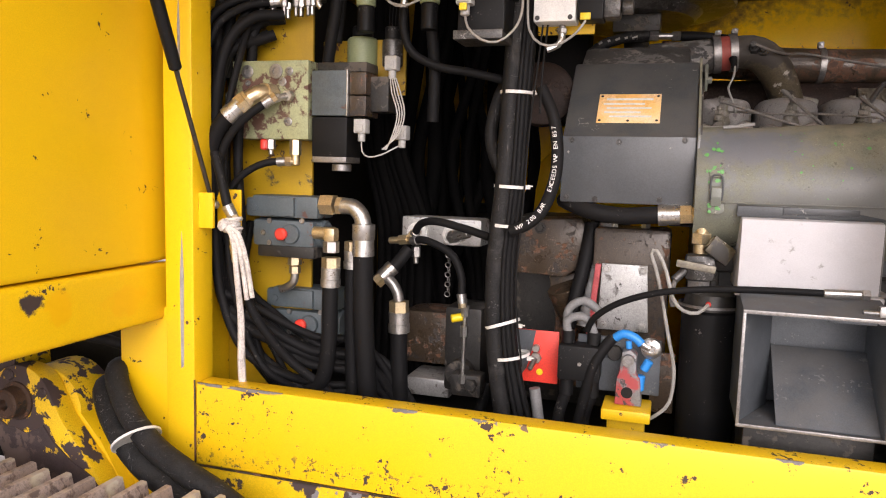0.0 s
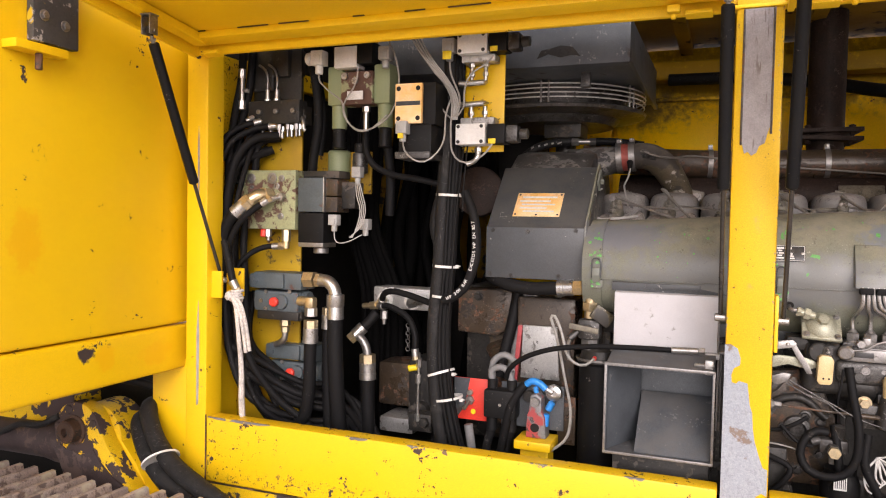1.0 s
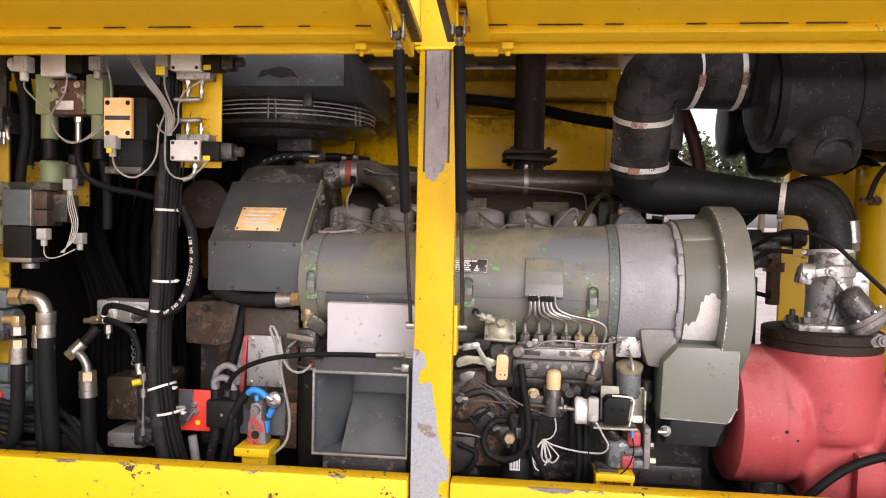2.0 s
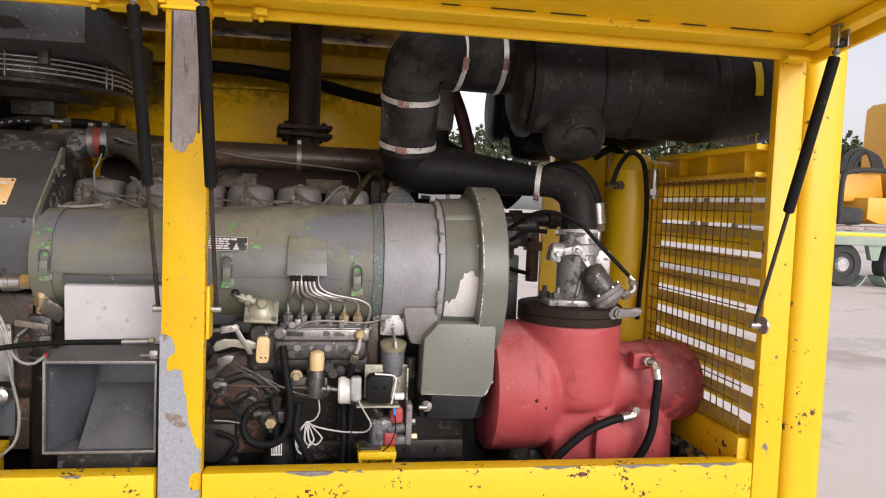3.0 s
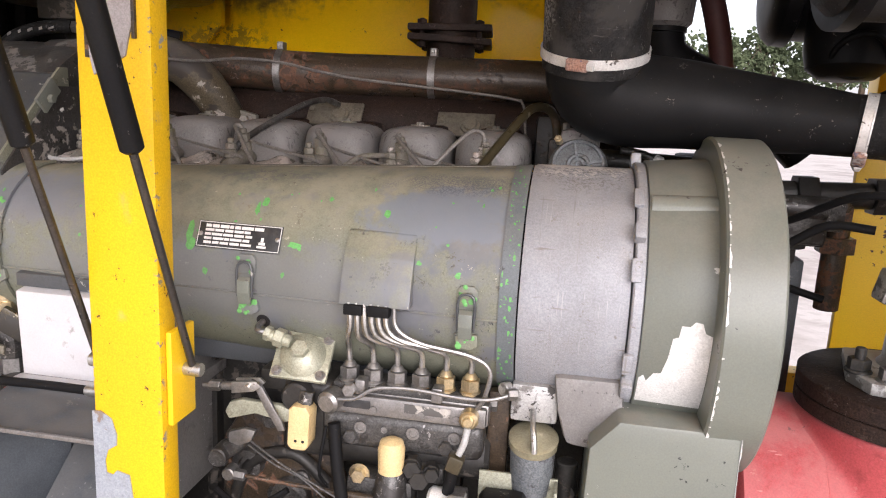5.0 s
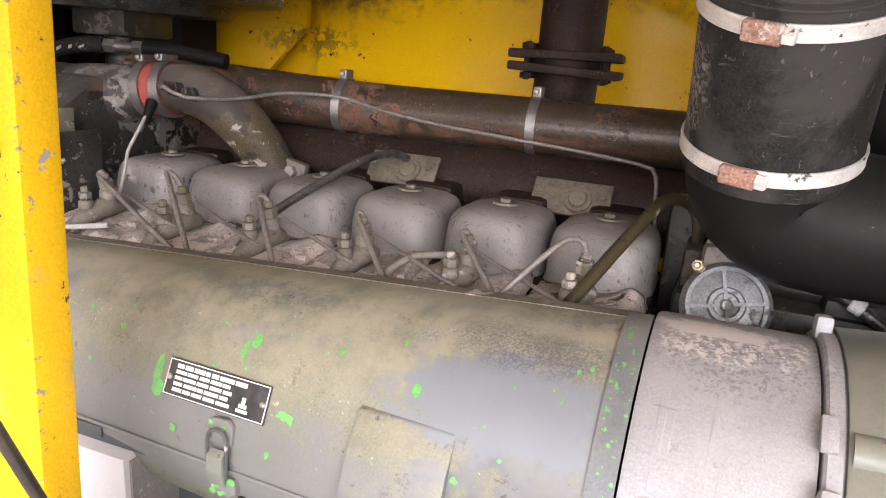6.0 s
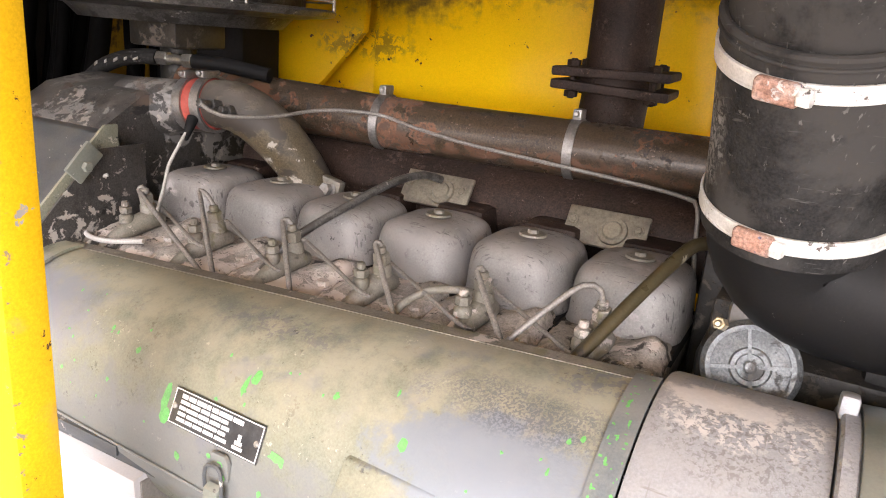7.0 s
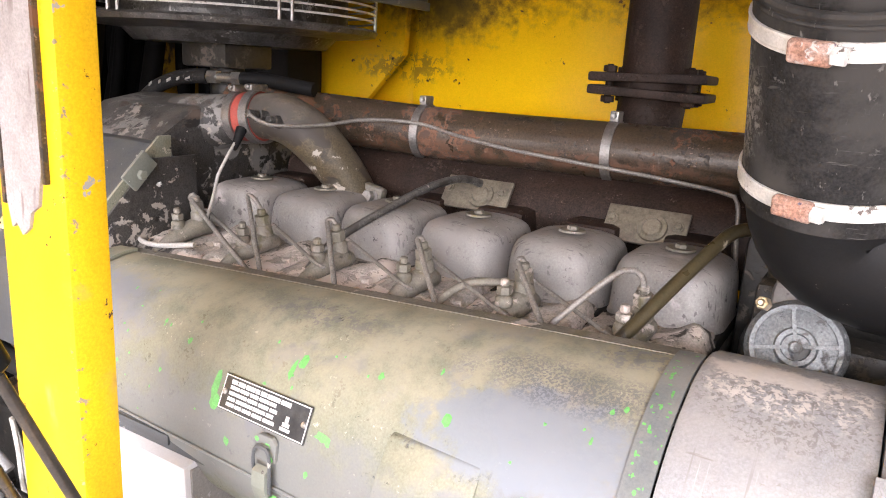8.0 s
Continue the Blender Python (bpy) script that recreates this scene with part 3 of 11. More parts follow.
class Shape:
    """Collects verts and faces of one mesh."""

    def __init__(self):
        self.v, self.f = [], []

    def add(self, verts, faces):
        o = len(self.v)
        self.v += [tuple(q) for q in verts]
        self.f += [tuple(i + o for i in q) for q in faces]
        return self

    def box(self, c, s, bev=0.002, rot=(0, 0, 0), seg=2):
        bm = bmesh.new()
        bmesh.ops.create_cube(bm, size=1.0)
        for q in bm.verts:
            q.co = Vector((q.co.x * s[0], q.co.y * s[1], q.co.z * s[2]))
        if bev:
            bmesh.ops.bevel(bm, geom=bm.edges[:], offset=min(bev, 0.45 * min(s)), segments=seg, profile=0.6, affect="EDGES")
        m = pose(*c, *rot)
        bm.verts.index_update()
        self.add([m @ q.co for q in bm.verts], [[q.index for q in f.verts] for f in bm.faces])
        bm.free()
        return self

    def prism(self, poly, axis, a, b, bev=0.0):
        """A polygon in the two other axes, drawn out along axis from a to b."""
        bm = bmesh.new()
        k = "xyz".index(axis)

        def at(p, w):
            q = list(p)
            q.insert(k, w)
            return q
        lo = [bm.verts.new(at(p, a)) for p in poly]
        hi = [bm.verts.new(at(p, b)) for p in poly]
        n = len(poly)
        bm.faces.new(lo)
        bm.faces.new(hi[::-1])
        for i in range(n):
            bm.faces.new((lo[i], hi[i], hi[(i + 1) % n], lo[(i + 1) % n]))
        bmesh.ops.recalc_face_normals(bm, faces=bm.faces)
        if bev:
            bmesh.ops.bevel(bm, geom=bm.edges[:], offset=bev, segments=2, profile=0.6, affect="EDGES", clamp_overlap=True)
        bm.verts.index_update()
        self.add([q.co for q in bm.verts], [[q.index for q in f.verts] for f in bm.faces])
        bm.free()
        return self

    def lathe(self, o, d, prof, seg=24, a0=0.0, a1=360.0):
        """Turns a profile of (along, radius) about the axis from o along d."""
        d, u, w = _frame_of(d)
        o = Vector(o)
        full = abs(a1 - a0) >= 359.9
        n = seg if full else seg + 1
        verts, faces = [], []
        for t, r in prof:
            for i in range(n):
                a = radians(a0 + (a1 - a0) * i / seg)
                verts.append(o + d * t + (u * math.cos(a) + w * math.sin(a)) * r)
        for k in range(len(prof) - 1):
            for i in range(seg):
                j = (i + 1) % n
                faces.append((k * n + i, k * n + j, (k + 1) * n + j, (k + 1) * n + i))
        if full:
            if prof[0][1] > 1e-6:
                faces.append(tuple(range(n))[::-1])
            if prof[-1][1] > 1e-6:
                faces.append(tuple((len(prof) - 1) * n + i for i in range(n)))
        return self.add(verts, faces)

    def cyl(self, p0, p1, r, r1=None, seg=20, bev=0.0015):
        p0, p1 = Vector(p0), Vector(p1)
        h = (p1 - p0).length
        r1 = r if r1 is None else r1
        bev = min(bev, 0.4 * h, 0.4 * r, 0.4 * r1)
        return self.lathe(p0, p1 - p0, [(0, r - bev), (bev, r), (h - bev, r1), (h, r1 - bev)], seg)

    def hexa(self, p0, p1, r):
        return self.cyl(p0, p1, r, seg=6, bev=0.001)

    def ring(self, c, d, r, width, thick, seg=28):
        """A band of that width round the axis d, from radius r to r + thick."""
        h = width / 2
        return self.lathe(Vector(c) - Vector(d).normalized() * h, d,
                          [(0, r), (0, r + thick), (width, r + thick), (width, r), (0, r)], seg)

    def tube(self, pts, r, seg=10, step=0.012, smooth=True):
        """A hose along the points; r may be one radius or one for each point."""
        path = smooth_path(pts, step) if smooth else [Vector(p) for p in pts]
        n = len(path)
        if isinstance(r, (tuple, list)):
            rad = [float(np.interp(i / (n - 1) * (len(r) - 1), range(len(r)), r)) for i in range(n)]
        else:
            rad = [r] * n
        verts, faces = [], []
        d0 = (path[1] - path[0]).normalized()
        _, u, _ = _frame_of(d0)
        for i, p in enumerate(path):
            d = (path[min(i + 1, n - 1)] - path[max(i - 1, 0)]).normalized()
            u = (u - d * u.dot(d)).normalized()
            w = d.cross(u)
            for k in range(seg):
                a = 2 * math.pi * k / seg
                verts.append(p + (u * math.cos(a) + w * math.sin(a)) * rad[i])
        for i in range(n - 1):
            for k in range(seg):
                j = (k + 1) % seg
                faces.append((i * seg + k, i * seg + j, (i + 1) * seg + j, (i + 1) * seg + k))
        faces.append(tuple(range(seg))[::-1])
        faces.append(tuple((n - 1) * seg + k for k in range(seg)))
        return self.add(verts, faces)

    def torus(self, c, d, r, t, seg=28, sides=8):
        d, u, w = _frame_of(d)
        c = Vector(c)
        pts = [c + (u * math.cos(2 * math.pi * i / seg) + w * math.sin(2 * math.pi * i / seg)) * r for i in range(seg)]
        verts, faces = [], []
        for i, p in enumerate(pts):
            out = (p - c).normalized()
            for k in range(sides):
                a = 2 * math.pi * k / sides
                verts.append(p + (out * math.cos(a) + d * math.sin(a)) * t)
        for i in range(seg):
            for k in range(sides):
                i2, k2 = (i + 1) % seg, (k + 1) % sides
                faces.append((i * sides + k, i2 * sides + k, i2 * sides + k2, i * sides + k2))
        return self.add(verts, faces)

    def mesh(self, name, mat, sharp=38):
        me = bpy.data.meshes.new(name)
        me.from_pydata(self.v, [], self.f)
        bm = bmesh.new()
        bm.from_mesh(me)
        bmesh.ops.recalc_face_normals(bm, faces=bm.faces)
        bm.to_mesh(me)
        bm.free()
        me.materials.append(mat)
        me.shade_smooth()
        me.set_sharp_from_angle(angle=radians(sharp))
        return me


def S():
    return Shape()


def thing(name, base, label="", category="", group="", kind=""):
    """An Empty at the thing's base, to hold its parts."""
    ob = new(name)
    ob.empty_display_size = 0.05
    ob.matrix_world = Matrix.Translation(base)
    ob["base"] = [float(c) for c in base]
    return tagged(ob, label, category, group, kind)


def part(name, shape, mat, parent=None, label="", sharp=38, kind=""):
    """One mesh under a thing or under a part."""
    ob = new(name, shape.mesh(name, mat, sharp))
    if parent is not None:
        ob.parent = parent
        if parent.type == "EMPTY":
            ob.matrix_parent_inverse = Matrix.Translation(parent["base"]).inverted()
    return tagged(ob, label, kind=kind)


def solid(name, shape, mat, label="", category="", group="", kind="", sharp=38):
    """A top-level thing of one mesh."""
    return tagged(part(name, shape, mat, None, "", sharp), label, category, group, kind)


def hexbolt(shape, p, d, r=0.008, h=0.006, washer=True):
    p, d = Vector(p), Vector(d).normalized()
    if washer:
        shape.cyl(p, p + d * 0.0015, r * 1.45, seg=14, bev=0.0004)
    shape.hexa(p + d * 0.001, p + d * (h + 0.001), r)
    return shape


def curve_at(pts, s):
    path = smooth_path(pts, 0.006)
    i = min(int(s * (len(path) - 1)), len(path) - 2)
    return path[i], (path[i + 1] - path[i]).normalized()

# ---------------------------------------------------------------- ground and distance
g = S()
g.add([(-400, -400, 0.3), (400, -400, 0.3), (400, 600, 0.3), (-400, 600, 0.3)], [(0, 1, 2, 3)])
solid("ground", g, sand, "pale dry sandy yard ground with worn patches", "ground", kind="structure")


# ---------------------------------------------------------------- machine body
front = thing("wall_front", (0.45, 1.27, 0.8), "yellow painted steel door frame with chipped sill and posts", "machine frame", kind="structure")
part("sill", S().box((-0.221, 1.265, 1.006), (1.238, 0.05, 0.168), 0.006), sill_paint, front, "chipped yellow sill")
part("sill", S().box((1.109, 1.265, 1.006), (1.234, 0.05, 0.168), 0.006), sill_paint, front, "chipped yellow sill")
part("lower_sill", S().box((-0.221, 1.268, 0.858), (1.238, 0.05, 0.12), 0.005), paint_yellow_bad, front, "flaking yellow lower sill")
part("lower_sill", S().box((1.109, 1.268, 0.858), (1.234, 0.05, 0.12), 0.005), paint_yellow_bad, front)
part("post", S().box((0.447, 1.271, 1.475), (0.086, 0.034, 1.36), 0.007), paint_yellow_post, front)
part("jamb", S().box((-0.8755, 1.272, 1.44), (0.067, 0.064, 1.28), 0.006), paint_yellow_worn, front)
part("jamb", S().box((1.761, 1.252, 1.44), (0.068, 0.024, 1.28), 0.005), paint_yellow_worn, front)
part("jamb_web", S().box((1.787, 1.29, 1.44), (0.012, 0.056, 1.28), 0.003), paint_yellow_worn, front)
part("post_cap", S().box((0.448, 1.266, 2.03), (0.104, 0.036, 0.007), 0.002), paint_yellow_hatch, front)
part("gap_strip", S().box((1.798, 1.285, 1.63), (0.006, 0.05, 1.36), 0.001), dark_void, front)
part("corner_column", S().box((1.8535, 1.31, 1.655), (0.105, 0.15, 1.45), 0.035, seg=4), paint_yellow_worn, front)
part("top_rail", S().box((0.45, 1.292, 2.095), (2.58, 0.05, 0.11), 0.006), paint_yellow, front)
part("lower_plate", S().box((-0.976, 1.28, 1.02), (0.132, 0.03, 0.42), 0.004), paint_yellow, front)
part("base_plate", S().box((0.45, 1.36, 0.78), (2.98, 0.2, 0.03), 0.004), paint_yellow_bad, front)
# worn grooves and a bare channel down the jamb and the post
part("worn_groove", S().prism([(-0.872, 1.115), (-0.866, 1.12), (-0.864, 1.3), (-0.868, 1.39), (-0.873, 1.3)], "y", 1.2388, 1.241), seal_strip, front, "paint worn to bare metal")
part("worn_groove", S().prism([(-0.871, 1.66), (-0.868, 1.66), (-0.867, 1.78), (-0.87, 1.84), (-0.873, 1.78)], "y", 1.2388, 1.241), seal_strip, front)
low_patch = [(0.4035, 0.8), (0.4035, 1.376), (0.414, 1.377), (0.427, 1.369), (0.433, 1.35), (0.432, 1.337), (0.421, 1.33), (0.417, 1.317), (0.418, 1.302),
             (0.426, 1.3), (0.431, 1.306), (0.447, 1.302), (0.449, 1.285), (0.452, 1.26), (0.457, 1.245), (0.459, 1.215), (0.463, 1.19), (0.472, 1.16),
             (0.479, 1.14), (0.487, 1.137), (0.4875, 1.085), (0.478, 1.09), (0.468, 1.082), (0.464, 1.062), (0.47, 1.05), (0.486, 1.052), (0.487, 0.8)]
part("bare_patch", S().prism(low_patch, "y", 1.2525, 1.2545), bare_metal, front, "bare grey metal where paint has gone")
high_patch = [(0.421, 2.025), (0.47, 2.025), (0.4705, 1.80), (0.466, 1.785), (0.462, 1.768), (0.452, 1.762), (0.448, 1.75), (0.439, 1.744), (0.432, 1.752), (0.426, 1.748), (0.421, 1.77)]
part("bare_patch", S().prism(high_patch, "y", 1.2515, 1.2545), seal_strip, front, "grey glue strip on bare metal")
part("seal_ridge", S().box((0.4195, 1.2525, 1.895), (0.004, 0.005, 0.26), 0.001), rust_brown, front)
part("seal_ridge", S().box((0.4725, 1.2525, 1.905), (0.004, 0.005, 0.24), 0.001), rust_brown, front)
scar_metal = material("scraped_sill_metal", (0.22, 0.2, 0.2), (0.12, 0.1, 0.095), rough=0.6, metal=0.2, fine=0.12, bump=0.3, tone_scale=30,
                      layers=[((0.7, 0.45, 0.004), 60.0, 0.70, 0.02, 0.5, 0.0)])
sill_scars = [(-0.835, 0.19), (-0.43, 0.06), (-0.27, 0.09), (0.02, 0.05), (0.22, 0.04), (0.66, 0.12), (0.78, 0.06), (1.2, 0.1), (1.36, 0.16), (1.55, 0.14)]
for k, (sx, sw) in enumerate(sill_scars):
    rng = random.Random(k)
    top = [(sx + sw * i / 7, 1.0905 + 0.0003) for i in range(8)]
    low = [(sx + sw * i / 7, 1.09 - rng.uniform(0.002, 0.011) * math.sin(math.pi * (i + 0.3) / 7.6)) for i in range(8)]
    part("bare_patch", S().prism(top + low[::-1], "y", 1.2385, 1.2415), scar_metal, front)
part("seam", S().box((-0.8415, 1.2395, 1.0), (0.003, 0.003, 0.19), 0.0008), rust_brown, front, "dark rusty seam")
part("seam", S().box((-0.221, 1.2405, 0.92), (1.238, 0.003, 0.004), 0.0008), rust_brown, front)
part("seam", S().box((1.109, 1.2405, 0.92), (1.234, 0.003, 0.004), 0.0008), rust_brown, front)

# projecting cabinet beside the opening
cabinet = thing("side_cabinet", (-1.56, 1.0, 1.205), "yellow painted steel cabinet beside the engine bay", "cabinet", kind="structure")
part("body", S().box((-1.565, 0.94, 2.013), (1.27, 0.72, 1.374), 0.012, seg=3), paint_yellow, cabinet)
part("lower_skirt", S().box((-1.565, 0.94, 1.2635), (1.268, 0.72, 0.117), 0.012, seg=3), paint_yellow, cabinet, "yellow skirt with a few rust chips")
latch_plate = thing("worn_hinge_plate", (-0.91, 0.85, 1.93), "worn black and yellow steel hinge plate on the cabinet", "hinge")
part("plate", S().box((-0.919, 0.85, 2.03), (0.02, 0.11, 0.15), 0.004), black_flaked, latch_plate, "flaked black steel plate")
part("ledge", S().box((-0.908, 0.80, 1.937), (0.042, 0.12, 0.018), 0.003), paint_yellow, latch_plate)
part("stud", S().cyl((-0.9, 0.80, 1.928), (-0.9, 0.80, 1.895), 0.007), rust_brown, latch_plate)
part("bolt", hexbolt(S(), (-0.909, 0.87, 2.0), (1, 0, 0), 0.008), steel_dull, latch_plate)
part("bolt", hexbolt(S(), (-0.909, 0.82, 2.01), (1, 0, 0), 0.008), steel_dull, latch_plate)

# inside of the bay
solid("floor", S().box((0.37, 1.89, 0.93), (2.74, 1.2, 0.03), 0.003), dark_void, "dark steel floor pan of the engine bay", "floor", kind="structure")
# shade of the unlit side put into the wall's colour
wall_left = solid("wall_left", S().box((-0.925, 1.87, 1.58), (0.03, 1.13, 1.27), 0.003), dark_void, "inner side wall of the bay, near-black for shade", "wall", kind="structure")
part("rail", S().box((-0.9, 1.9, 2.045), (0.03, 0.5, 0.055), 0.004), paint_yellow_worn, wall_left, "yellow steel rail")
mount = thing("mounting_wall", (-0.8, 1.445, 0.95), "yellow steel mounting plate behind the valves", "wall", kind="structure")
part("plate", S().box((-0.80, 1.448, 1.5), (0.215, 0.008, 1.1), 0.002), yellow_mount, mount)
part("cross_plate", S().box((-0.6, 1.5, 1.735), (0.19, 0.008, 0.115), 0.002), yellow_mount, mount)
part("flange", S().box((-0.902, 1.37, 1.5), (0.01, 0.14, 1.1), 0.002), paint_yellow_worn, mount)
back = thing("wall_back", (0, 2.45, 0.93), "yellow inner back wall of the engine bay", "wall", kind="structure")
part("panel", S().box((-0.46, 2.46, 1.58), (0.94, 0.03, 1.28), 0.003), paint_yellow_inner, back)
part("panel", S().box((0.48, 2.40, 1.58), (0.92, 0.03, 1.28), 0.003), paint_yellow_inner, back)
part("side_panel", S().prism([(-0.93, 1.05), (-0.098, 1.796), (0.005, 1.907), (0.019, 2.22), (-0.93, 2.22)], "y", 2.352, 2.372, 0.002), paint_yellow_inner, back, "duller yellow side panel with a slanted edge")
# added sheet, its dark yellow paints the unlit back of the bay
part("shade_sheet", S().box((-0.685, 2.34, 1.58), (0.47, 0.012, 1.25), 0.003), yellow_dark, back, "dark yellow sheet added for the unlit back of the bay")
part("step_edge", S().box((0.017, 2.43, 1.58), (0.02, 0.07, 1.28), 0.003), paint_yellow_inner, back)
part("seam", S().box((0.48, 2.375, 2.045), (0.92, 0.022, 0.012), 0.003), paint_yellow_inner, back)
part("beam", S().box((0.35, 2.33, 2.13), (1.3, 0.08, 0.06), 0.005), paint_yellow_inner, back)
part("end_post", S().box((0.955, 2.41, 1.58), (0.05, 0.06, 1.28), 0.005), paint_yellow, back)
part("far_post", S().box((1.62, 2.41, 1.58), (0.09, 0.06, 1.28), 0.005), paint_yellow, back)
part("far_sill", S().box((1.3, 2.41, 1.03), (0.64, 0.06, 0.2), 0.005), paint_yellow, back)
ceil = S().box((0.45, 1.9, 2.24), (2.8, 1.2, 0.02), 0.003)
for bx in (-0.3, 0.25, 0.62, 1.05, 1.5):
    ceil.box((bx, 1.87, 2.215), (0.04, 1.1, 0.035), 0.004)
solid("ceiling", ceil, yellow_dark, "yellow sheet steel roof with cross ribs", "roof", kind="structure")

# louvred end wall with wire mesh
grille = thing("wall_right", (1.72, 1.55, 0.95), "yellow end wall with wire mesh and louvres", "grille", kind="structure")
part("upright", S().box((1.715, 1.83, 1.38), (0.035, 0.1, 0.86), 0.005), paint_yellow_worn, grille)
part("rail", S().box((1.725, 1.526, 1.822), (0.05, 0.52, 0.014), 0.003), paint_yellow_hatch, grille)
part("rail", S().box((1.725, 1.526, 1.759), (0.05, 0.52, 0.012), 0.003), paint_yellow_worn, grille)
part("rail_web", S().box((1.74, 1.526, 1.79), (0.008, 0.52, 0.06), 0.002), paint_yellow, grille)
for wy in (1.33, 1.5, 1.655):
    part("rail_stop", S().box((1.726, wy, 1.79), (0.03, 0.006, 0.05), 0.002), paint_yellow_worn, grille)
part("rail", S().box((1.725, 1.526, 1.095), (0.05, 0.52, 0.09), 0.006), paint_yellow_worn, grille)
part("brace", S().prism([(1.30, 1.035), (1.30, 1.062), (1.72, 1.012), (1.78, 1.0), (1.78, 0.965), (1.6, 0.98)], "x", 1.69, 1.7, 0.003), black_flaked, grille, "black corner brace with flaked paint")
bare_brown = material("bare_brown_steel", (0.058, 0.04, 0.04), (0.036, 0.026, 0.026), rough=0.6, metal=0.2, fine=0.1, bump=0.2, tone_scale=14,
                      layers=[((0.1, 0.07, 0.06), 40.0, 0.7, 0.05, 0.8, 0.0), ((0.5, 0.32, 0.01), 70.0, 0.8, 0.015, 0.6, 0.0)])
rust_pin = material("rusty_pin_steel", (0.075, 0.04, 0.024), (0.045, 0.026, 0.018), rough=0.7, metal=0.2, fine=0.12, bump=0.4, tone_scale=20,
                    layers=[((0.17, 0.075, 0.035), 45.0, 0.68, 0.05, 0.9, 0.0), ((0.02, 0.015, 0.012), 60.0, 0.68, 0.05, 0.6, 0.1)])
paint_flake = material("pale_flaked_paint", (0.42, 0.39, 0.35), (0.2, 0.19, 0.175), rough=0.6, fine=0.1, bump=0.2, tone_scale=40,
                       layers=[((0.09, 0.085, 0.08), 60.0, 0.6, 0.04, 0.6, 0.2)])
mesh_paint = material("grimy_mesh_paint", (0.26, 0.165, 0.012), (0.09, 0.06, 0.025), rough=0.6, fine=0.08, tone_scale=14, bump=0.2,
                      layers=[(RUST, 60.0, 0.66, 0.04, 0.8, 0.0)])
wire_z = S().cyl((1.704, 1.345, 0), (1.704, 1.345, 0.61), 0.0016, seg=6, bev=0.0003).mesh("mesh_wire", mesh_paint)
wire_y = S().cyl((1.7005, 1.264, 0), (1.7005, 1.78, 0), 0.0016, seg=6, bev=0.0003).mesh("mesh_wire", mesh_paint)
wire_top = S().cyl((1.704, 1.345, 0), (1.704, 1.345, 0.028), 0.0017, seg=6, bev=0.0004).mesh("mesh_wire", mesh_paint)


def mesh_wire(data, off):
    ob = new("mesh_wire", data)
    ob.parent = grille
    ob.matrix_parent_inverse = Matrix.Translation(grille["base"]).inverted()
    ob.location = off


for i in range(16):
    mesh_wire(wire_z, (0.0016 * math.sin(i * 1.9), i * 0.0325 - 0.068, 1.145))
for i in range(17):
    mesh_wire(wire_y, (0, 0, 1.15 + i * 0.0372 + 0.002 * math.sin(i * 2.3)))
for i in range(16):
    mesh_wire(wire_top, (0, i * 0.0325 - 0.068, 1.825))
mesh_wire(wire_y, (0, 0, 1.85))
slat = S().prism([(1.7915, 0.009), (1.7925, 0.012), (1.768, 0.062), (1.763, 0.064), (1.7395, 0.0415), (1.7405, 0.0385), (1.7635, 0.0595), (1.7655, 0.0595)], "y", 1.268, 1.975).mesh("louvre_slat", paint_louvre_lit)
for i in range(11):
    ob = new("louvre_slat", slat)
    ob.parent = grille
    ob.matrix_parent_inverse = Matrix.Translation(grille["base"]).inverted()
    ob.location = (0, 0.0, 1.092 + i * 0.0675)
col = thing("air_receiver_pipe", (1.655, 1.98, 0.95), "yellow round steel column inside the bay", "column")
part("tube", S().lathe((1.622, 1.79, 0.945), (0, 0, 1), [(0, 0.066), (0.84, 0.066), (0.87, 0.064), (0.885, 0.055), (0.89, 0)], 40).torus((1.622, 1.79, 1.785), (0, 0, 1), 0.066, 0.003, 40, 8), paint_yellow, col)
part("rear_panel", S().box((1.735, 2.215, 1.53), (0.02, 0.45, 1.2), 0.003), paint_yellow_worn, grille)
part("floor_panel", S().box((1.715, 1.6, 0.995), (0.03, 0.56, 0.11), 0.003), black_flaked, grille, "black flaked base plate")
part("side_plate", S().box((1.6, 1.88, 1.42), (0.03, 0.03, 0.95), 0.004), paint_yellow_worn, col)


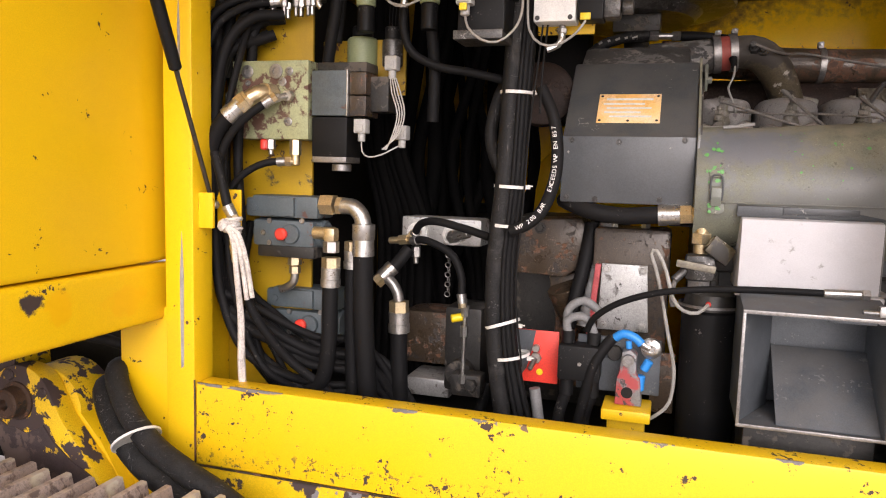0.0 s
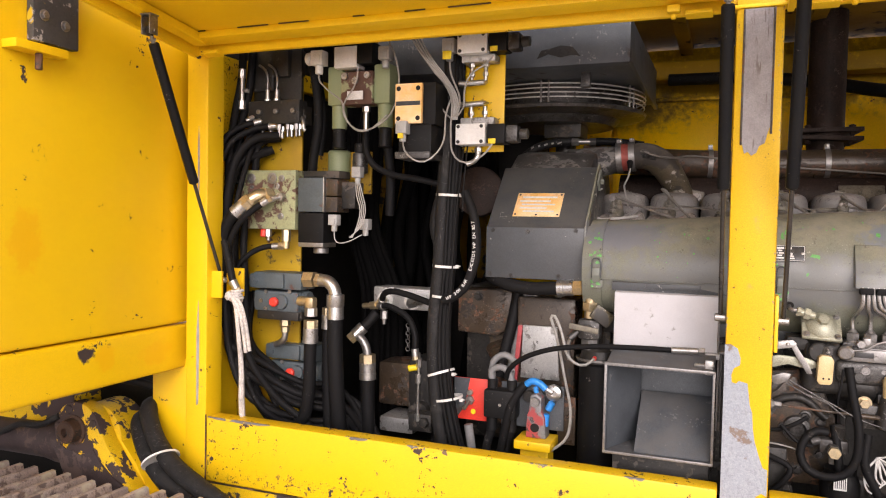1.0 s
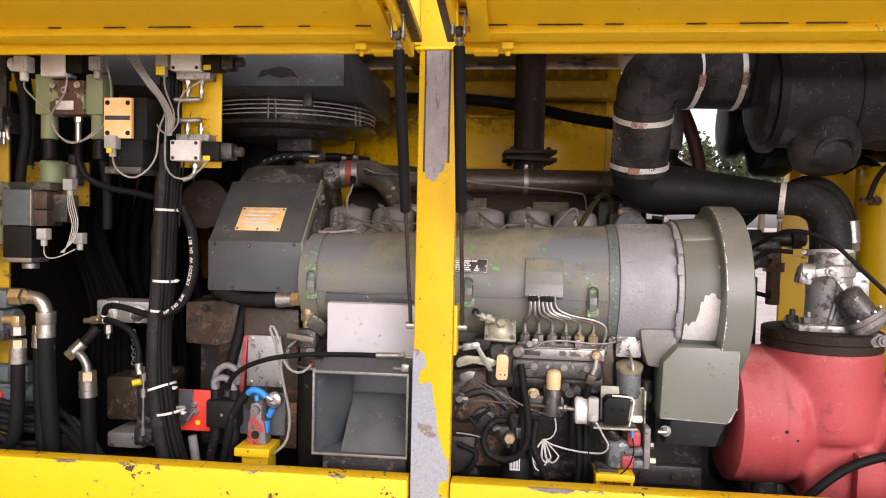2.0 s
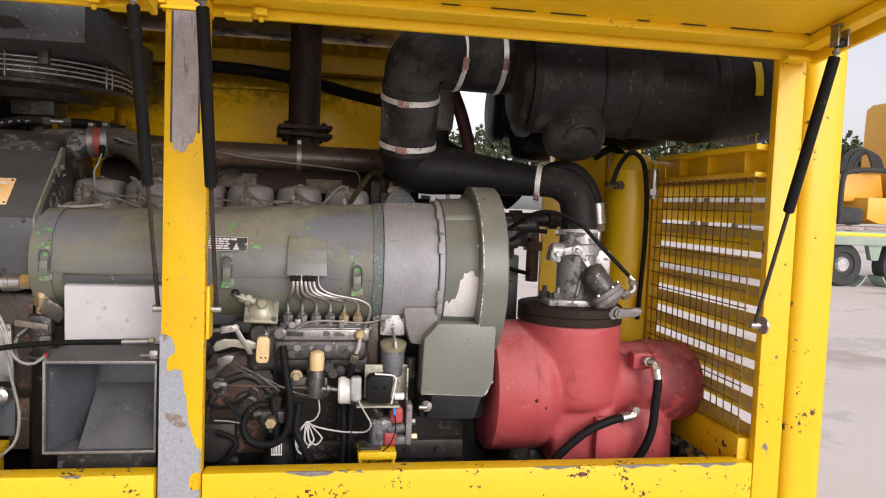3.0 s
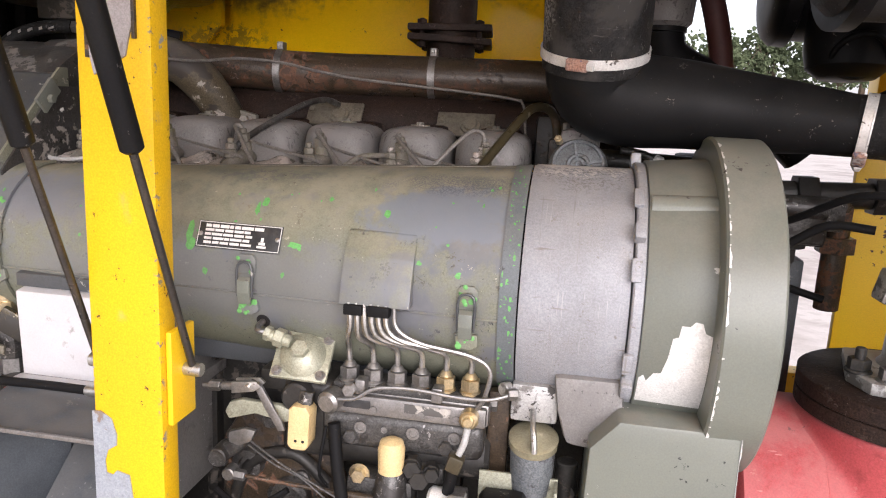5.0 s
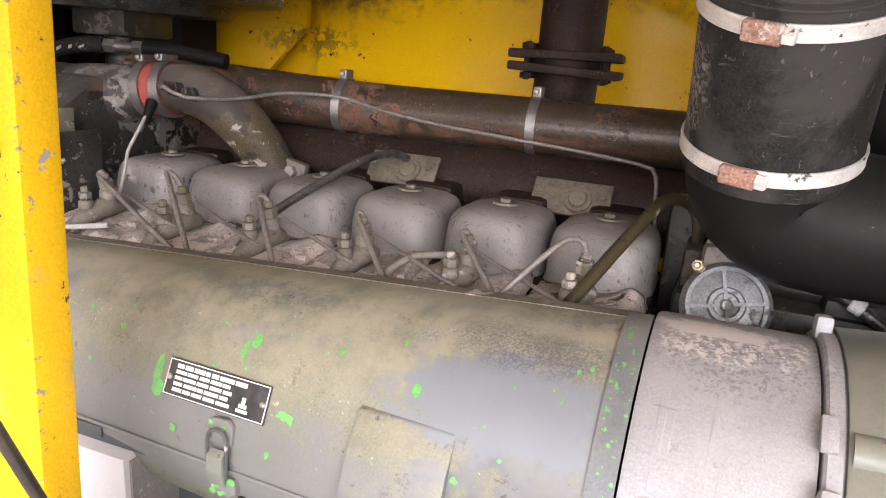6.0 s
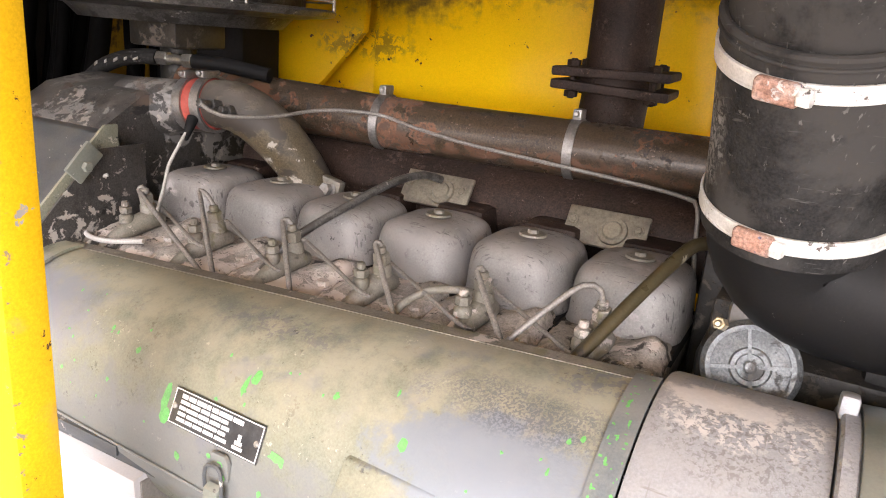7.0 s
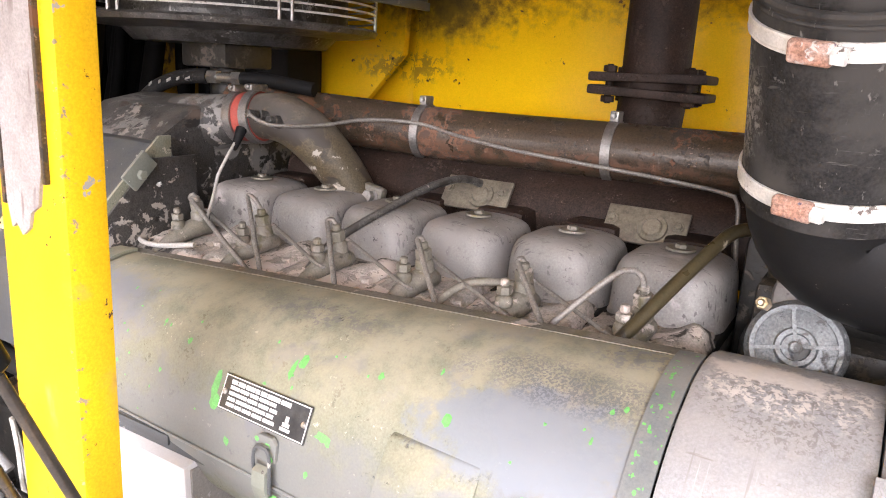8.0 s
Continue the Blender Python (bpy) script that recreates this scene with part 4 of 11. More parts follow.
# ---------------------------------------------------------------- raised hatches and their gas struts
def hatch(x0, x1, label):
    """A pressed steel hatch, raised about its back edge."""
    w, mid, length, tilt = x1 - x0, (x0 + x1) / 2, 0.56, -7.0
    h = thing("hatch", (mid, 1.225, 2.01), label, "hatch", "raised hatches")

    def at(u, lift):
        c, s = math.cos(radians(tilt)), math.sin(radians(tilt))
        return (mid, 1.225 - u * c, 2.012 - u * s + lift)
    part("skin", S().box(at(length / 2, 0.032), (w, length, 0.003), 0.001, rot=(tilt, 0, 0)), paint_yellow_hatch, h)
    part("rim", S().box(at(0.006, 0.014), (w, 0.012, 0.032), 0.003, rot=(tilt, 0, 0)), paint_yellow_hatch, h)
    part("rim", S().box(at(length - 0.006, 0.014), (w, 0.012, 0.032), 0.003, rot=(tilt, 0, 0)), paint_yellow_hatch, h)
    for s in (-1, 1):
        c = at(length / 2, 0.012)
        part("rim", S().box((mid + s * (w / 2 - 0.006), c[1], c[2]), (0.012, length, 0.04), 0.003, rot=(tilt, 0, 0)), paint_yellow_hatch, h)
        c = at(0.28, 0.018)
        part("stiffener", S().box((mid + s * (w / 2 - 0.05), c[1], c[2]), (0.035, 0.46, 0.022), 0.004, rot=(tilt, 0, 0)), paint_yellow_hatch, h)
    part("fold", S().box(at(0.052, 0.022), (w - 0.03, 0.05, 0.018), 0.004, rot=(tilt, 0, 0)), paint_yellow_hatch, h, "folded edge with welds")
    inner = x1 if x0 < 0 else x0
    side = 1 if x0 < 0 else -1
    part("edge_strip", S().box((inner + side * 0.0105, *at(0.28, 0.02)[1:]), (0.021, 0.5, 0.016), 0.004, rot=(tilt, 0, 0)), rust_brown, h, "dark brown strip along the edge")
    fin = inner - side * 0.012
    part("strut_fin", S().prism([(1.125, 2.052), (1.105, 2.028), (1.08, 2.014), (1.056, 2.016), (1.03, 2.04), (1.02, 2.066), (1.1, 2.056)], "x", fin - 0.004, fin + 0.004, 0.002), paint_yellow_hatch, h, "yellow fin that carries a strut")
    part("strut_plate", S().box((fin - side * 0.022, 1.09, 2.05), (0.045, 0.07, 0.008), 0.002, rot=(tilt, 0, 0)), paint_yellow_hatch, h)
    part("rest_pad", S().box((inner - side * 0.105, 1.184, 2.017), (0.024, 0.02, 0.014), 0.003).cyl((inner - side * 0.105, 1.184, 2.008), (inner - side * 0.105, 1.184, 1.998), 0.005, seg=10), paint_yellow_hatch, h)
    n = int(w / 0.13)
    for i in range(n):
        c = at(0.079, 0.029)
        part("weld_seam", S().box((x0 + (i + 0.5 + 0.12 * math.sin(i * 2.3)) * w / n, c[1], c[2]), (0.06 + 0.035 * math.sin(i * 1.7 + x0), 0.0024, 0.003), 0.001, rot=(tilt, 0, 0.4 * math.sin(i))), rust_brown, h)
    for i, bx in enumerate((x0 + 0.06, x1 - 0.06)):
        c = at(0.02, -0.002)
        part("hinge_pad", S().box((bx, c[1], c[2] - 0.002), (0.05, 0.03, 0.008), 0.002, rot=(tilt, 0, 0)), paint_yellow_hatch, h)
    return h


hatch(-0.862, 0.398, "raised yellow steel hatch over the hydraulic side")
hatch(0.491, 1.80, "raised yellow steel hatch over the engine side")


def gas_strut(head, foot, side):
    top, bot = Vector(head), Vector(foot)
    way = (bot - top).normalized()
    mid = top.lerp(bot, 0.571)
    s = thing("gas_strut", bot, "black gas strut holding a hatch open", "gas strut", "hatch struts")
    part("cylinder", S().cyl(top + way * 0.026, mid, 0.0115, seg=18, bev=0.003), plastic_black, s)
    part("rod", S().cyl(mid, bot, 0.0045, seg=12), rod_steel, s)
    part("neck", S().cyl(top + way * 0.008, top + way * 0.03, 0.0045, seg=10).hexa(top + way * 0.016, top + way * 0.022, 0.008), steel_dull, s)
    part("eye", S().lathe(top + Vector((-0.006, 0, 0)), (1, 0, 0), [(0, 0.008), (0.001, 0.0105), (0.011, 0.0105), (0.012, 0.008)], 16), iron_dark, s)
    part("clevis", S().box(top + Vector((-0.011, -0.002, 0.012)), (0.004, 0.024, 0.042), 0.0015).box(top + Vector((0.011, -0.002, 0.012)), (0.004, 0.024, 0.042), 0.0015).box(top + Vector((0, -0.002, 0.034)), (0.03, 0.026, 0.004), 0.001).cyl(top + Vector((-0.016, 0, 0)), top + Vector((0.016, 0, 0)), 0.0045, seg=10), steel_dull, s, "grey steel clevis")
    part("socket", S().cyl(bot + Vector((-0.011, 0, 0)), bot + Vector((0.011, 0, 0)), 0.008, seg=12), steel, s)
    part("stud", S().cyl(bot + Vector((0, 0, 0)), bot + Vector((side * 0.02, 0.0, 0)), 0.005, seg=10).lathe(bot + Vector((side * 0.02, 0.0, 0)), (side, 0, 0), [(0, 0.02), (0.004, 0.02), (0.008, 0.012), (0.008, 0)], 18), steel, s, "zinc stud with a washer")
    return s


gas_strut((-0.795, 0.99, 2.012), (-0.822, 1.276, 1.443), -1)
gas_strut((0.39, 1.064, 2.011), (0.393, 1.283, 1.425), 1)
gas_strut((0.507, 1.056, 2.015), (0.508, 1.29, 1.424), -1)
gas_strut((1.735, 1.06, 2.015), (1.695, 1.222, 1.415), 1)
part("strut_lug", S().box((0.4945, 1.287, 1.42), (0.007, 0.05, 0.11), 0.002), paint_yellow_worn, front)
part("strut_lug", S().box((-0.835, 1.262, 1.432), (0.05, 0.008, 0.07), 0.002), paint_yellow_worn, front)

# ---------------------------------------------------------------- diesel engine
from mathutils import noise as mnoise
AY, AZ = 1.562, 1.50          # axis of the cooling fan and its duct
engine = thing("diesel_engine", (0.55, 1.7, 0.95), "air-cooled six-cylinder diesel engine with olive cooling duct and dusty castings", "engine")

block = S().box((0.6, 1.78, 1.21), (1.02, 0.42, 0.5), 0.02)
for i in range(7):
    block.box((0.13 + i * 0.13, 1.565, 1.18), (0.02, 0.03, 0.36), 0.006)
block.box((0.6, 1.565, 1.03), (1.0, 0.05, 0.05), 0.008)
block.box((0.6, 1.565, 1.36), (1.0, 0.05, 0.04), 0.008)
for i in range(12):
    hexbolt(block, (0.15 + i * 0.08, 1.54, 1.03), (0, -1, 0), 0.008)
    hexbolt(block, (0.18 + i * 0.08, 1.54, 1.36), (0, -1, 0), 0.007)
for i in range(6):
    block.lathe((0.2 + i * 0.13, 1.585, 1.2), (0, -1, 0), [(0, 0.045), (0.012, 0.042), (0.014, 0.02), (0.02, 0.015), (0.02, 0)], 18)
part("crankcase", block, iron_dark, engine, "oily dark cast crankcase")
fins = S()
for k in range(14):
    fins.box((0.46, 1.78, 1.42 + k * 0.011), (0.84, 0.26, 0.003), 0.0)
part("cylinder_fins", fins, iron_dark, engine)

# ends of the injector pipes and of the thin leak pipes
PIPE_ENDS = [((0.127, 1.657, 1.680), (0.313, 1.597, 1.610)), ((0.242, 1.657, 1.700), (0.327, 1.597, 1.612)), ((0.382, 1.657, 1.686), (0.446, 1.597, 1.619)), ((0.518, 1.657, 1.685), (0.585, 1.597, 1.630)), ((0.647, 1.657, 1.683), (0.708, 1.597, 1.636))]
THIN_ENDS = [((0.144, 1.675, 1.660), (0.280, 1.612, 1.648)), ((0.279, 1.675, 1.658), (0.404, 1.612, 1.644)), ((0.408, 1.675, 1.660), (0.530, 1.612, 1.644)), ((0.530, 1.675, 1.660), (0.654, 1.612, 1.639)), ((0.663, 1.675, 1.659), (0.772, 1.612, 1.641))]
# dusty cylinder heads, one for each rocker cover
for i in range(6):
    cx = 0.135 + i * 0.13
    h = S().box((cx, 1.755, 1.59), (0.122, 0.30, 0.04), 0.008)
    hexbolt(h, (cx + 0.052, 1.655, 1.617), (0, 0, 1), 0.008, 0.008)
    head = part("cylinder_head", h, dusty_head, engine, "cylinder head caked with dust")

    def rounded(z, w, d, r):
        out = []
        for q, (sx, sy) in enumerate(((1, 1), (-1, 1), (-1, -1), (1, -1))):
            for a in range(6):
                t = radians(q * 90 + a * 18)
                out.append((cx + sx * (w / 2 - r) + r * math.cos(t), 1.79 + sy * (d / 2 - r) + r * math.sin(t), z))
        return out
    rings = [rounded(z, w, d, r) for z, w, d, r in (
        (1.621, 0.124, 0.144, 0.036), (1.6245, 0.1275, 0.1475, 0.037), (1.628, 0.1265, 0.1465, 0.037), (1.6305, 0.1235, 0.1435, 0.036), (1.658, 0.1225, 0.1425, 0.038), (1.67, 0.1205, 0.1405, 0.039), (1.6775, 0.1175, 0.1375, 0.039),
        (1.6835, 0.112, 0.132, 0.038), (1.6875, 0.1045, 0.1245, 0.036), (1.691, 0.092, 0.112, 0.033), (1.694, 0.07, 0.09, 0.028), (1.6958, 0.046, 0.056, 0.021), (1.695, 0.037, 0.043, 0.0175), (1.6948, 0.03, 0.034, 0.0145))]
    cov = S()
    verts = [p for r in rings for p in r]
    n = len(rings[0])
    cov.add(verts, [(k * n + a, k * n + (a + 1) % n, (k + 1) * n + (a + 1) % n, (k + 1) * n + a) for k in range(len(rings) - 1) for a in range(n)]
            + [tuple((len(rings) - 1) * n + a for a in range(n))])
    cover = part("rocker_cover", cov, cast_grey, engine, "dusty cast aluminium rocker cover", sharp=50)
    part("gasket", S().box((cx, 1.79, 1.6165), (0.1285, 0.1485, 0.0165), 0.002), dark_void, head)
    part("bolt", S().lathe((cx, 1.79, 1.6965), (0, 0, 1), [(0, 0.017), (0.0025, 0.016), (0.0025, 0.008)], 18).hexa((cx, 1.79, 1.698), (cx, 1.79, 1.7035), 0.0068), injector_cast, cover)
    # injector with its clamp, and its thin pipes
    nx = cx - 0.002
    inj = S().tube([(nx + 0.004, 1.686, 1.634), (nx + 0.001, 1.668, 1.638), (nx - 0.005, 1.645, 1.631), (nx - 0.011, 1.622, 1.617), (nx - 0.015, 1.604, 1.604), (nx - 0.016, 1.598, 1.60)], [0.009, 0.0145, 0.0135, 0.0125, 0.011, 0.007], seg=16, step=0.006)
    inj.cyl((nx, 1.668, 1.645), (nx, 1.665, 1.663), 0.012, 0.0105, seg=16, bev=0.003).cyl((nx - 0.009, 1.638, 1.636), (nx - 0.009, 1.637, 1.65), 0.0105, 0.0095, seg=14, bev=0.003)
    part("injector", inj, injector_cast, engine, "dust-covered injector with clamp", sharp=50)
    part("injector_nut", S().hexa((nx, 1.665, 1.662), (nx, 1.662, 1.675), 0.0098).cyl((nx, 1.662, 1.675), (nx, 1.661, 1.683), 0.006, seg=10), injector_cast, engine)
    part("clamp_nut", S().hexa((nx - 0.009, 1.637, 1.651), (nx - 0.009, 1.6365, 1.66), 0.0085).cyl((nx - 0.009, 1.6365, 1.66), (nx - 0.009, 1.636, 1.668), 0.005, seg=8), injector_cast, engine)
    if i == 5:
        run = [(nx, 1.66, 1.68), (nx - 0.003, 1.657, 1.694), (nx - 0.018, 1.648, 1.698), (nx - 0.045, 1.625, 1.672), (nx - 0.09, 1.59, 1.618)]
    else:
        top, low = Vector(PIPE_ENDS[i][0]), Vector(PIPE_ENDS[i][1])
        run = [(nx, 1.664, 1.678), top.lerp(Vector((nx, 1.664, 1.69)), 0.5), top, top.lerp(low, 0.12), top.lerp(low, 0.5), low, low + Vector((0, -0.006, -0.02))]
    part("injector_pipe", S().tube(run, 0.0033, seg=10, step=0.006), dusty_pipe, engine)
    if i < 5:
        top, low = Vector(THIN_ENDS[i][0]), Vector(THIN_ENDS[i][1])
        part("leak_pipe", S().tube([(nx + 0.004, 1.672, 1.655), top.lerp(Vector((nx, 1.672, 1.668)), 0.4), top, top.lerp(low, 0.1), top.lerp(low, 0.6), low, low + Vector((0.01, 0.004, -0.004))], 0.0024, seg=8, step=0.006), dusty_pipe, engine)
    # uneven dusty top of the head, in front of its cover
    nu, nv = 22, 20
    bed = []
    for a in range(nu):
        for b in range(nv):
            bx, by = cx - 0.0635 + 0.127 * a / (nu - 1), 1.592 + 0.14 * b / (nv - 1)
            q = Vector((bx, by, 0.0))
            h = 0.0045 * mnoise.noise(q * 24) + 0.0022 * mnoise.noise(q * 90)
            h += 0.016 * math.exp(-((bx - cx - 0.046) ** 2 / 0.0004 + (by - 1.70) ** 2 / 0.0007)) + 0.009 * math.exp(-((bx - cx + 0.04) ** 2 / 0.0003 + (by - 1.665) ** 2 / 0.002))
            h -= 0.012 * math.exp(-((abs(bx - cx) - 0.0635) ** 2 / 0.000004)) + 0.01 * max(0.0, (1.615 - by) / 0.02)
            bed.append((bx, by, 1.617 + 0.009 * min(1.0, (by - 1.592) / 0.1) + h))
    part("head_top", S().add(bed, [(a * nv + b, (a + 1) * nv + b, (a + 1) * nv + b + 1, a * nv + b + 1) for a in range(nu - 1) for b in range(nv - 1)]), dusty_head, head, "uneven top caked with dust", sharp=80)
part("return_pipe", S().tube([(0.64, 1.672, 1.652), (0.62, 1.668, 1.652), (0.595, 1.65, 1.65), (0.578, 1.628, 1.638), (0.57, 1.608, 1.62)], 0.0045, seg=10, step=0.006), injector_cast, engine, "dusty return pipe")

# olive cooling duct: a cone shell
duct = S().lathe((0.083, AY, AZ), (1, 0, 0), [(0, 0.114), (0.77, 0.1555), (0.77, 0.1525), (0.0, 0.111), (0, 0.114)], 40, -93, 62)
duct.tube([(0.095, AY - 0.115, AZ - 0.021), (0.85, AY - 0.155, AZ - 0.02)], 0.0016, seg=6, smooth=False)
duct_ob = part("cooling_duct", duct, olive, engine, "olive sheet metal duct with dents, dust and green chips", sharp=30)
part("lip", S().box((0.468, 1.577, AZ + 0.1335), (0.77, 0.018, 0.0035), 0.0, rot=(0, -3.1, 0)), injector_cast, duct_ob, "dusty folded lip")
part("collar", S().lathe((0.083, AY, AZ), (1, 0, 0), [(0, 0.116), (0, 0.119), (0.045, 0.122), (0.045, 0.118), (0, 0.116)], 36, -93, 62), olive, duct_ob, "collar with green paint chips")
part("clamp_band", S().lathe((0.842, AY, AZ), (1, 0, 0), [(0, 0.1545), (0, 0.158), (0.022, 0.1595), (0.022, 0.156), (0, 0.1545)], 40, -95, 75), slate_band, duct_ob, "slate grey band with green chips")
part("lower_shell", S().lathe((0.2, AY + 0.01, AZ), (1, 0, 0), [(0, 0.116), (0.66, 0.152), (0.66, 0.145), (0, 0.109), (0, 0.116)], 24, 50, 100).box((0.53, 1.56, 1.375), (0.66, 0.12, 0.04), 0.004), grey_paint, duct_ob)
part("pipe_cover", S().prism([(1.45, 1.577), (1.4325, 1.574), (1.4125, 1.545), (1.401, 1.515), (1.394, 1.487), (1.44, 1.487)], "x", 0.645, 0.735, 0.0025), olive, duct_ob, "olive cover over the injection pipes")
part("grommet", S().box((0.665, 1.396, 1.482), (0.024, 0.016, 0.013), 0.002), rubber, duct_ob)
part("grommet", S().box((0.697, 1.396, 1.482), (0.028, 0.016, 0.013), 0.002), rubber, duct_ob)


def duct_r(x):
    return 0.114 + (x - 0.083) / 0.77 * 0.0415


def on_duct(x, ang, lift=0.0):
    """A point of the duct's skin; ang: degrees above the front."""
    r = duct_r(x) + lift
    return Vector((x, AY - r * math.cos(radians(ang)), AZ + r * math.sin(radians(ang))))


def latch(x, z=1.492):
    """Small spring latch: hook plate, wire loop over it and a lever below."""
    r = duct_r(x) + 0.003
    y = AY - r * 0.992
    lt = part("latch", S().prism([(x - 0.012, z + 0.012), (x - 0.013, z + 0.03), (x - 0.008, z + 0.037), (x + 0.008, z + 0.037), (x + 0.013, z + 0.03), (x + 0.012, z + 0.012)], "y", y - 0.002, y + 0.003, 0.001).box((x, y - 0.004, z + 0.026), (0.012, 0.006, 0.006), 0.002), olive, engine, "spring latch with green chips")
    loop = [(x - 0.0095, y - 0.007, z - 0.018), (x - 0.0105, y - 0.008, z + 0.016), (x - 0.006, y - 0.0075, z + 0.027), (x + 0.006, y - 0.0075, z + 0.027), (x + 0.0105, y - 0.008, z + 0.016), (x + 0.0095, y - 0.007, z - 0.018)]
    part("wire_loop", S().tube(loop, 0.0019, seg=8, step=0.005), grey_paint, lt)
    part("lever", S().prism([(y - 0.005, z + 0.008), (y - 0.012, z + 0.004), (y - 0.013, z - 0.012), (y - 0.008, z - 0.028), (y - 0.005, z - 0.028), (y - 0.008, z - 0.01)], "x", x - 0.0085, x + 0.0085, 0.0008), olive_plain, lt)
    part("foot", S().prism([(x - 0.014, z - 0.024), (x + 0.014, z - 0.024), (x + 0.016, z - 0.038), (x + 0.006, z - 0.044), (x - 0.01, z - 0.042)], "y", y - 0.001, y + 0.006, 0.001), olive, lt)
    chip = S()
    rng = random.Random(int(x * 1000))
    for k in range(13):
        dx, dz = rng.uniform(-0.013, 0.013), rng.choice((rng.uniform(-0.042, -0.024), rng.uniform(0.014, 0.036)))
        chip.lathe((x + dx, y - (0.0025 if dz > 0 else 0.0015), z + dz), (0, -1, 0), [(0, rng.uniform(0.0015, 0.0045)), (0.0005, 0.001), (0.0005, 0)], 6)
    part("paint_chip", chip, green_chip, lt, kind="stuff")


for lx, lz in ((0.118, 1.5), (0.511, 1.496), (0.804, 1.484)):
    latch(lx, lz)

# maker's plate with unreadable print
px, pang = 0.495, 22.5
pc = on_duct(px, pang, 0.0016)
plate = part("data_plate", S().box(pc, (0.12, 0.0015, 0.036), 0.0007, rot=(-pang, 0, -3.1)), label_black, duct_ob, "black data plate with pale printed fields")
pm = pose(*pc, -pang, 0, -3.1)


def on_plate(u, v, w, h):
    b = S()
    b.add([pm @ Vector((u + i * w / 2, -0.0012, v + j * h / 2)) for i, j in ((-1, -1), (1, -1), (1, 1), (-1, 1))]
          + [pm @ Vector((u + i * w / 2, -0.0004, v + j * h / 2)) for i, j in ((-1, -1), (1, -1), (1, 1), (-1, 1))],
          [(0, 1, 2, 3), (0, 4, 5, 1), (1, 5, 6, 2), (2, 6, 7, 3), (3, 7, 4, 0)])
    return b


prints = random.Random(3)
for row in range(5):
    u, end = -0.049, 0.022 - 0.006 * (row % 2) + (0.012 if row == 0 else 0.0)
    while u < end - 0.003:
        w = min(prints.uniform(0.005, 0.017), end - u)
        part("print_bar", on_plate(u + w / 2, 0.0115 - 0.0056 * row, w, 0.0034 if row else 0.0042), label_white, plate)
        u += w + prints.uniform(0.0012, 0.0022)
for u, v, w, h in ((0.0, 0.0165, 0.116, 0.0009), (0.0, -0.0165, 0.116, 0.0009), (-0.0585, 0.0, 0.0009, 0.034), (0.0585, 0.0, 0.0009, 0.034), (0.034, -0.0115, 0.013, 0.003), (0.034, -0.007, 0.009, 0.0035), (0.034, -0.002, 0.004, 0.006)):
    part("print_bar", on_plate(u, v, w, h), label_white, plate)
for s in (-1, 1):
    q = pm @ Vector((s * 0.055, -0.0008, 0))
    part("screw", S().lathe(q, pm.to_3x3() @ Vector((0, -1, 0)), [(0, 0.0032), (0.0012, 0.0028), (0.0018, 0.0)], 12), steel, plate)

# chips and scratches in the duct's paint, bright green undercoat showing
chips = random.Random(11)
chip_mesh = S()
spots = [(0.423, 24, 0.006, 0.016), (0.427, 17, 0.008, 0.01), (0.572, 20, 0.01, 0.005), (0.58, 19, 0.004, 0.006), (0.512, 40, 0.004, 0.012), (0.52, 44, 0.006, 0.009),
         (0.655, 10, 0.005, 0.004), (0.72, 14, 0.006, 0.004), (0.74, 16, 0.004, 0.004), (0.79, 12, 0.005, 0.005), (0.36, 38, 0.004, 0.005), (0.31, 44, 0.003, 0.004),
         (0.61, 48, 0.004, 0.004), (0.69, 40, 0.005, 0.006), (0.45, 2, 0.004, 0.006), (0.56, 4, 0.003, 0.005)]
spots += [(chips.uniform(0.2, 0.83), chips.uniform(-5, 60), chips.uniform(0.0012, 0.003), chips.uniform(0.0012, 0.004)) for _ in range(34)]
spots += [(0.105 + chips.uniform(-0.008, 0.02), chips.uniform(15, 45), chips.uniform(0.002, 0.006), chips.uniform(0.002, 0.006)) for _ in range(9)]
for sx, ang, w, h in spots:
    lift = 0.0006 if sx > 0.14 else 0.0085
    ring = []
    for k in range(9):
        a = 2 * math.pi * k / 9
        f = chips.uniform(0.55, 1.1)
        ring.append(on_duct(sx + math.cos(a) * w * f, ang + math.degrees(math.sin(a) * h * f / 0.14), lift))
    c = on_duct(sx, ang, lift + 0.0004)
    chip_mesh.add([c, *ring], [(0, k + 1, (k + 1) % 9 + 1) for k in range(9)])
part("paint_chip", chip_mesh, green_chip, duct_ob, "bright green paint chips", kind="stuff")
band_chip = S()
for k in range(110):
    ang, sx = chips.uniform(-60, 92), 0.853 + chips.uniform(-0.009, 0.009)
    w, h = chips.uniform(0.0006, 0.0022), 0.0008 + 0.0042 * chips.random() ** 2.5
    ring = []
    r = 0.158 + (sx - 0.842) / 0.022 * 0.0015 + 0.0004
    for j in range(8):
        a = 2 * math.pi * j / 8
        f = chips.uniform(0.6, 1.1)
        al = radians(ang) + math.sin(a) * h * f / 0.167
        ring.append((min(0.8635, max(0.8425, sx + math.cos(a) * w * f)), AY - (r) * math.cos(al), AZ + r * math.sin(al)))
    band_chip.add(ring, [tuple(range(8))])
part("paint_chip", band_chip, green_chip, duct_ob, kind="stuff")

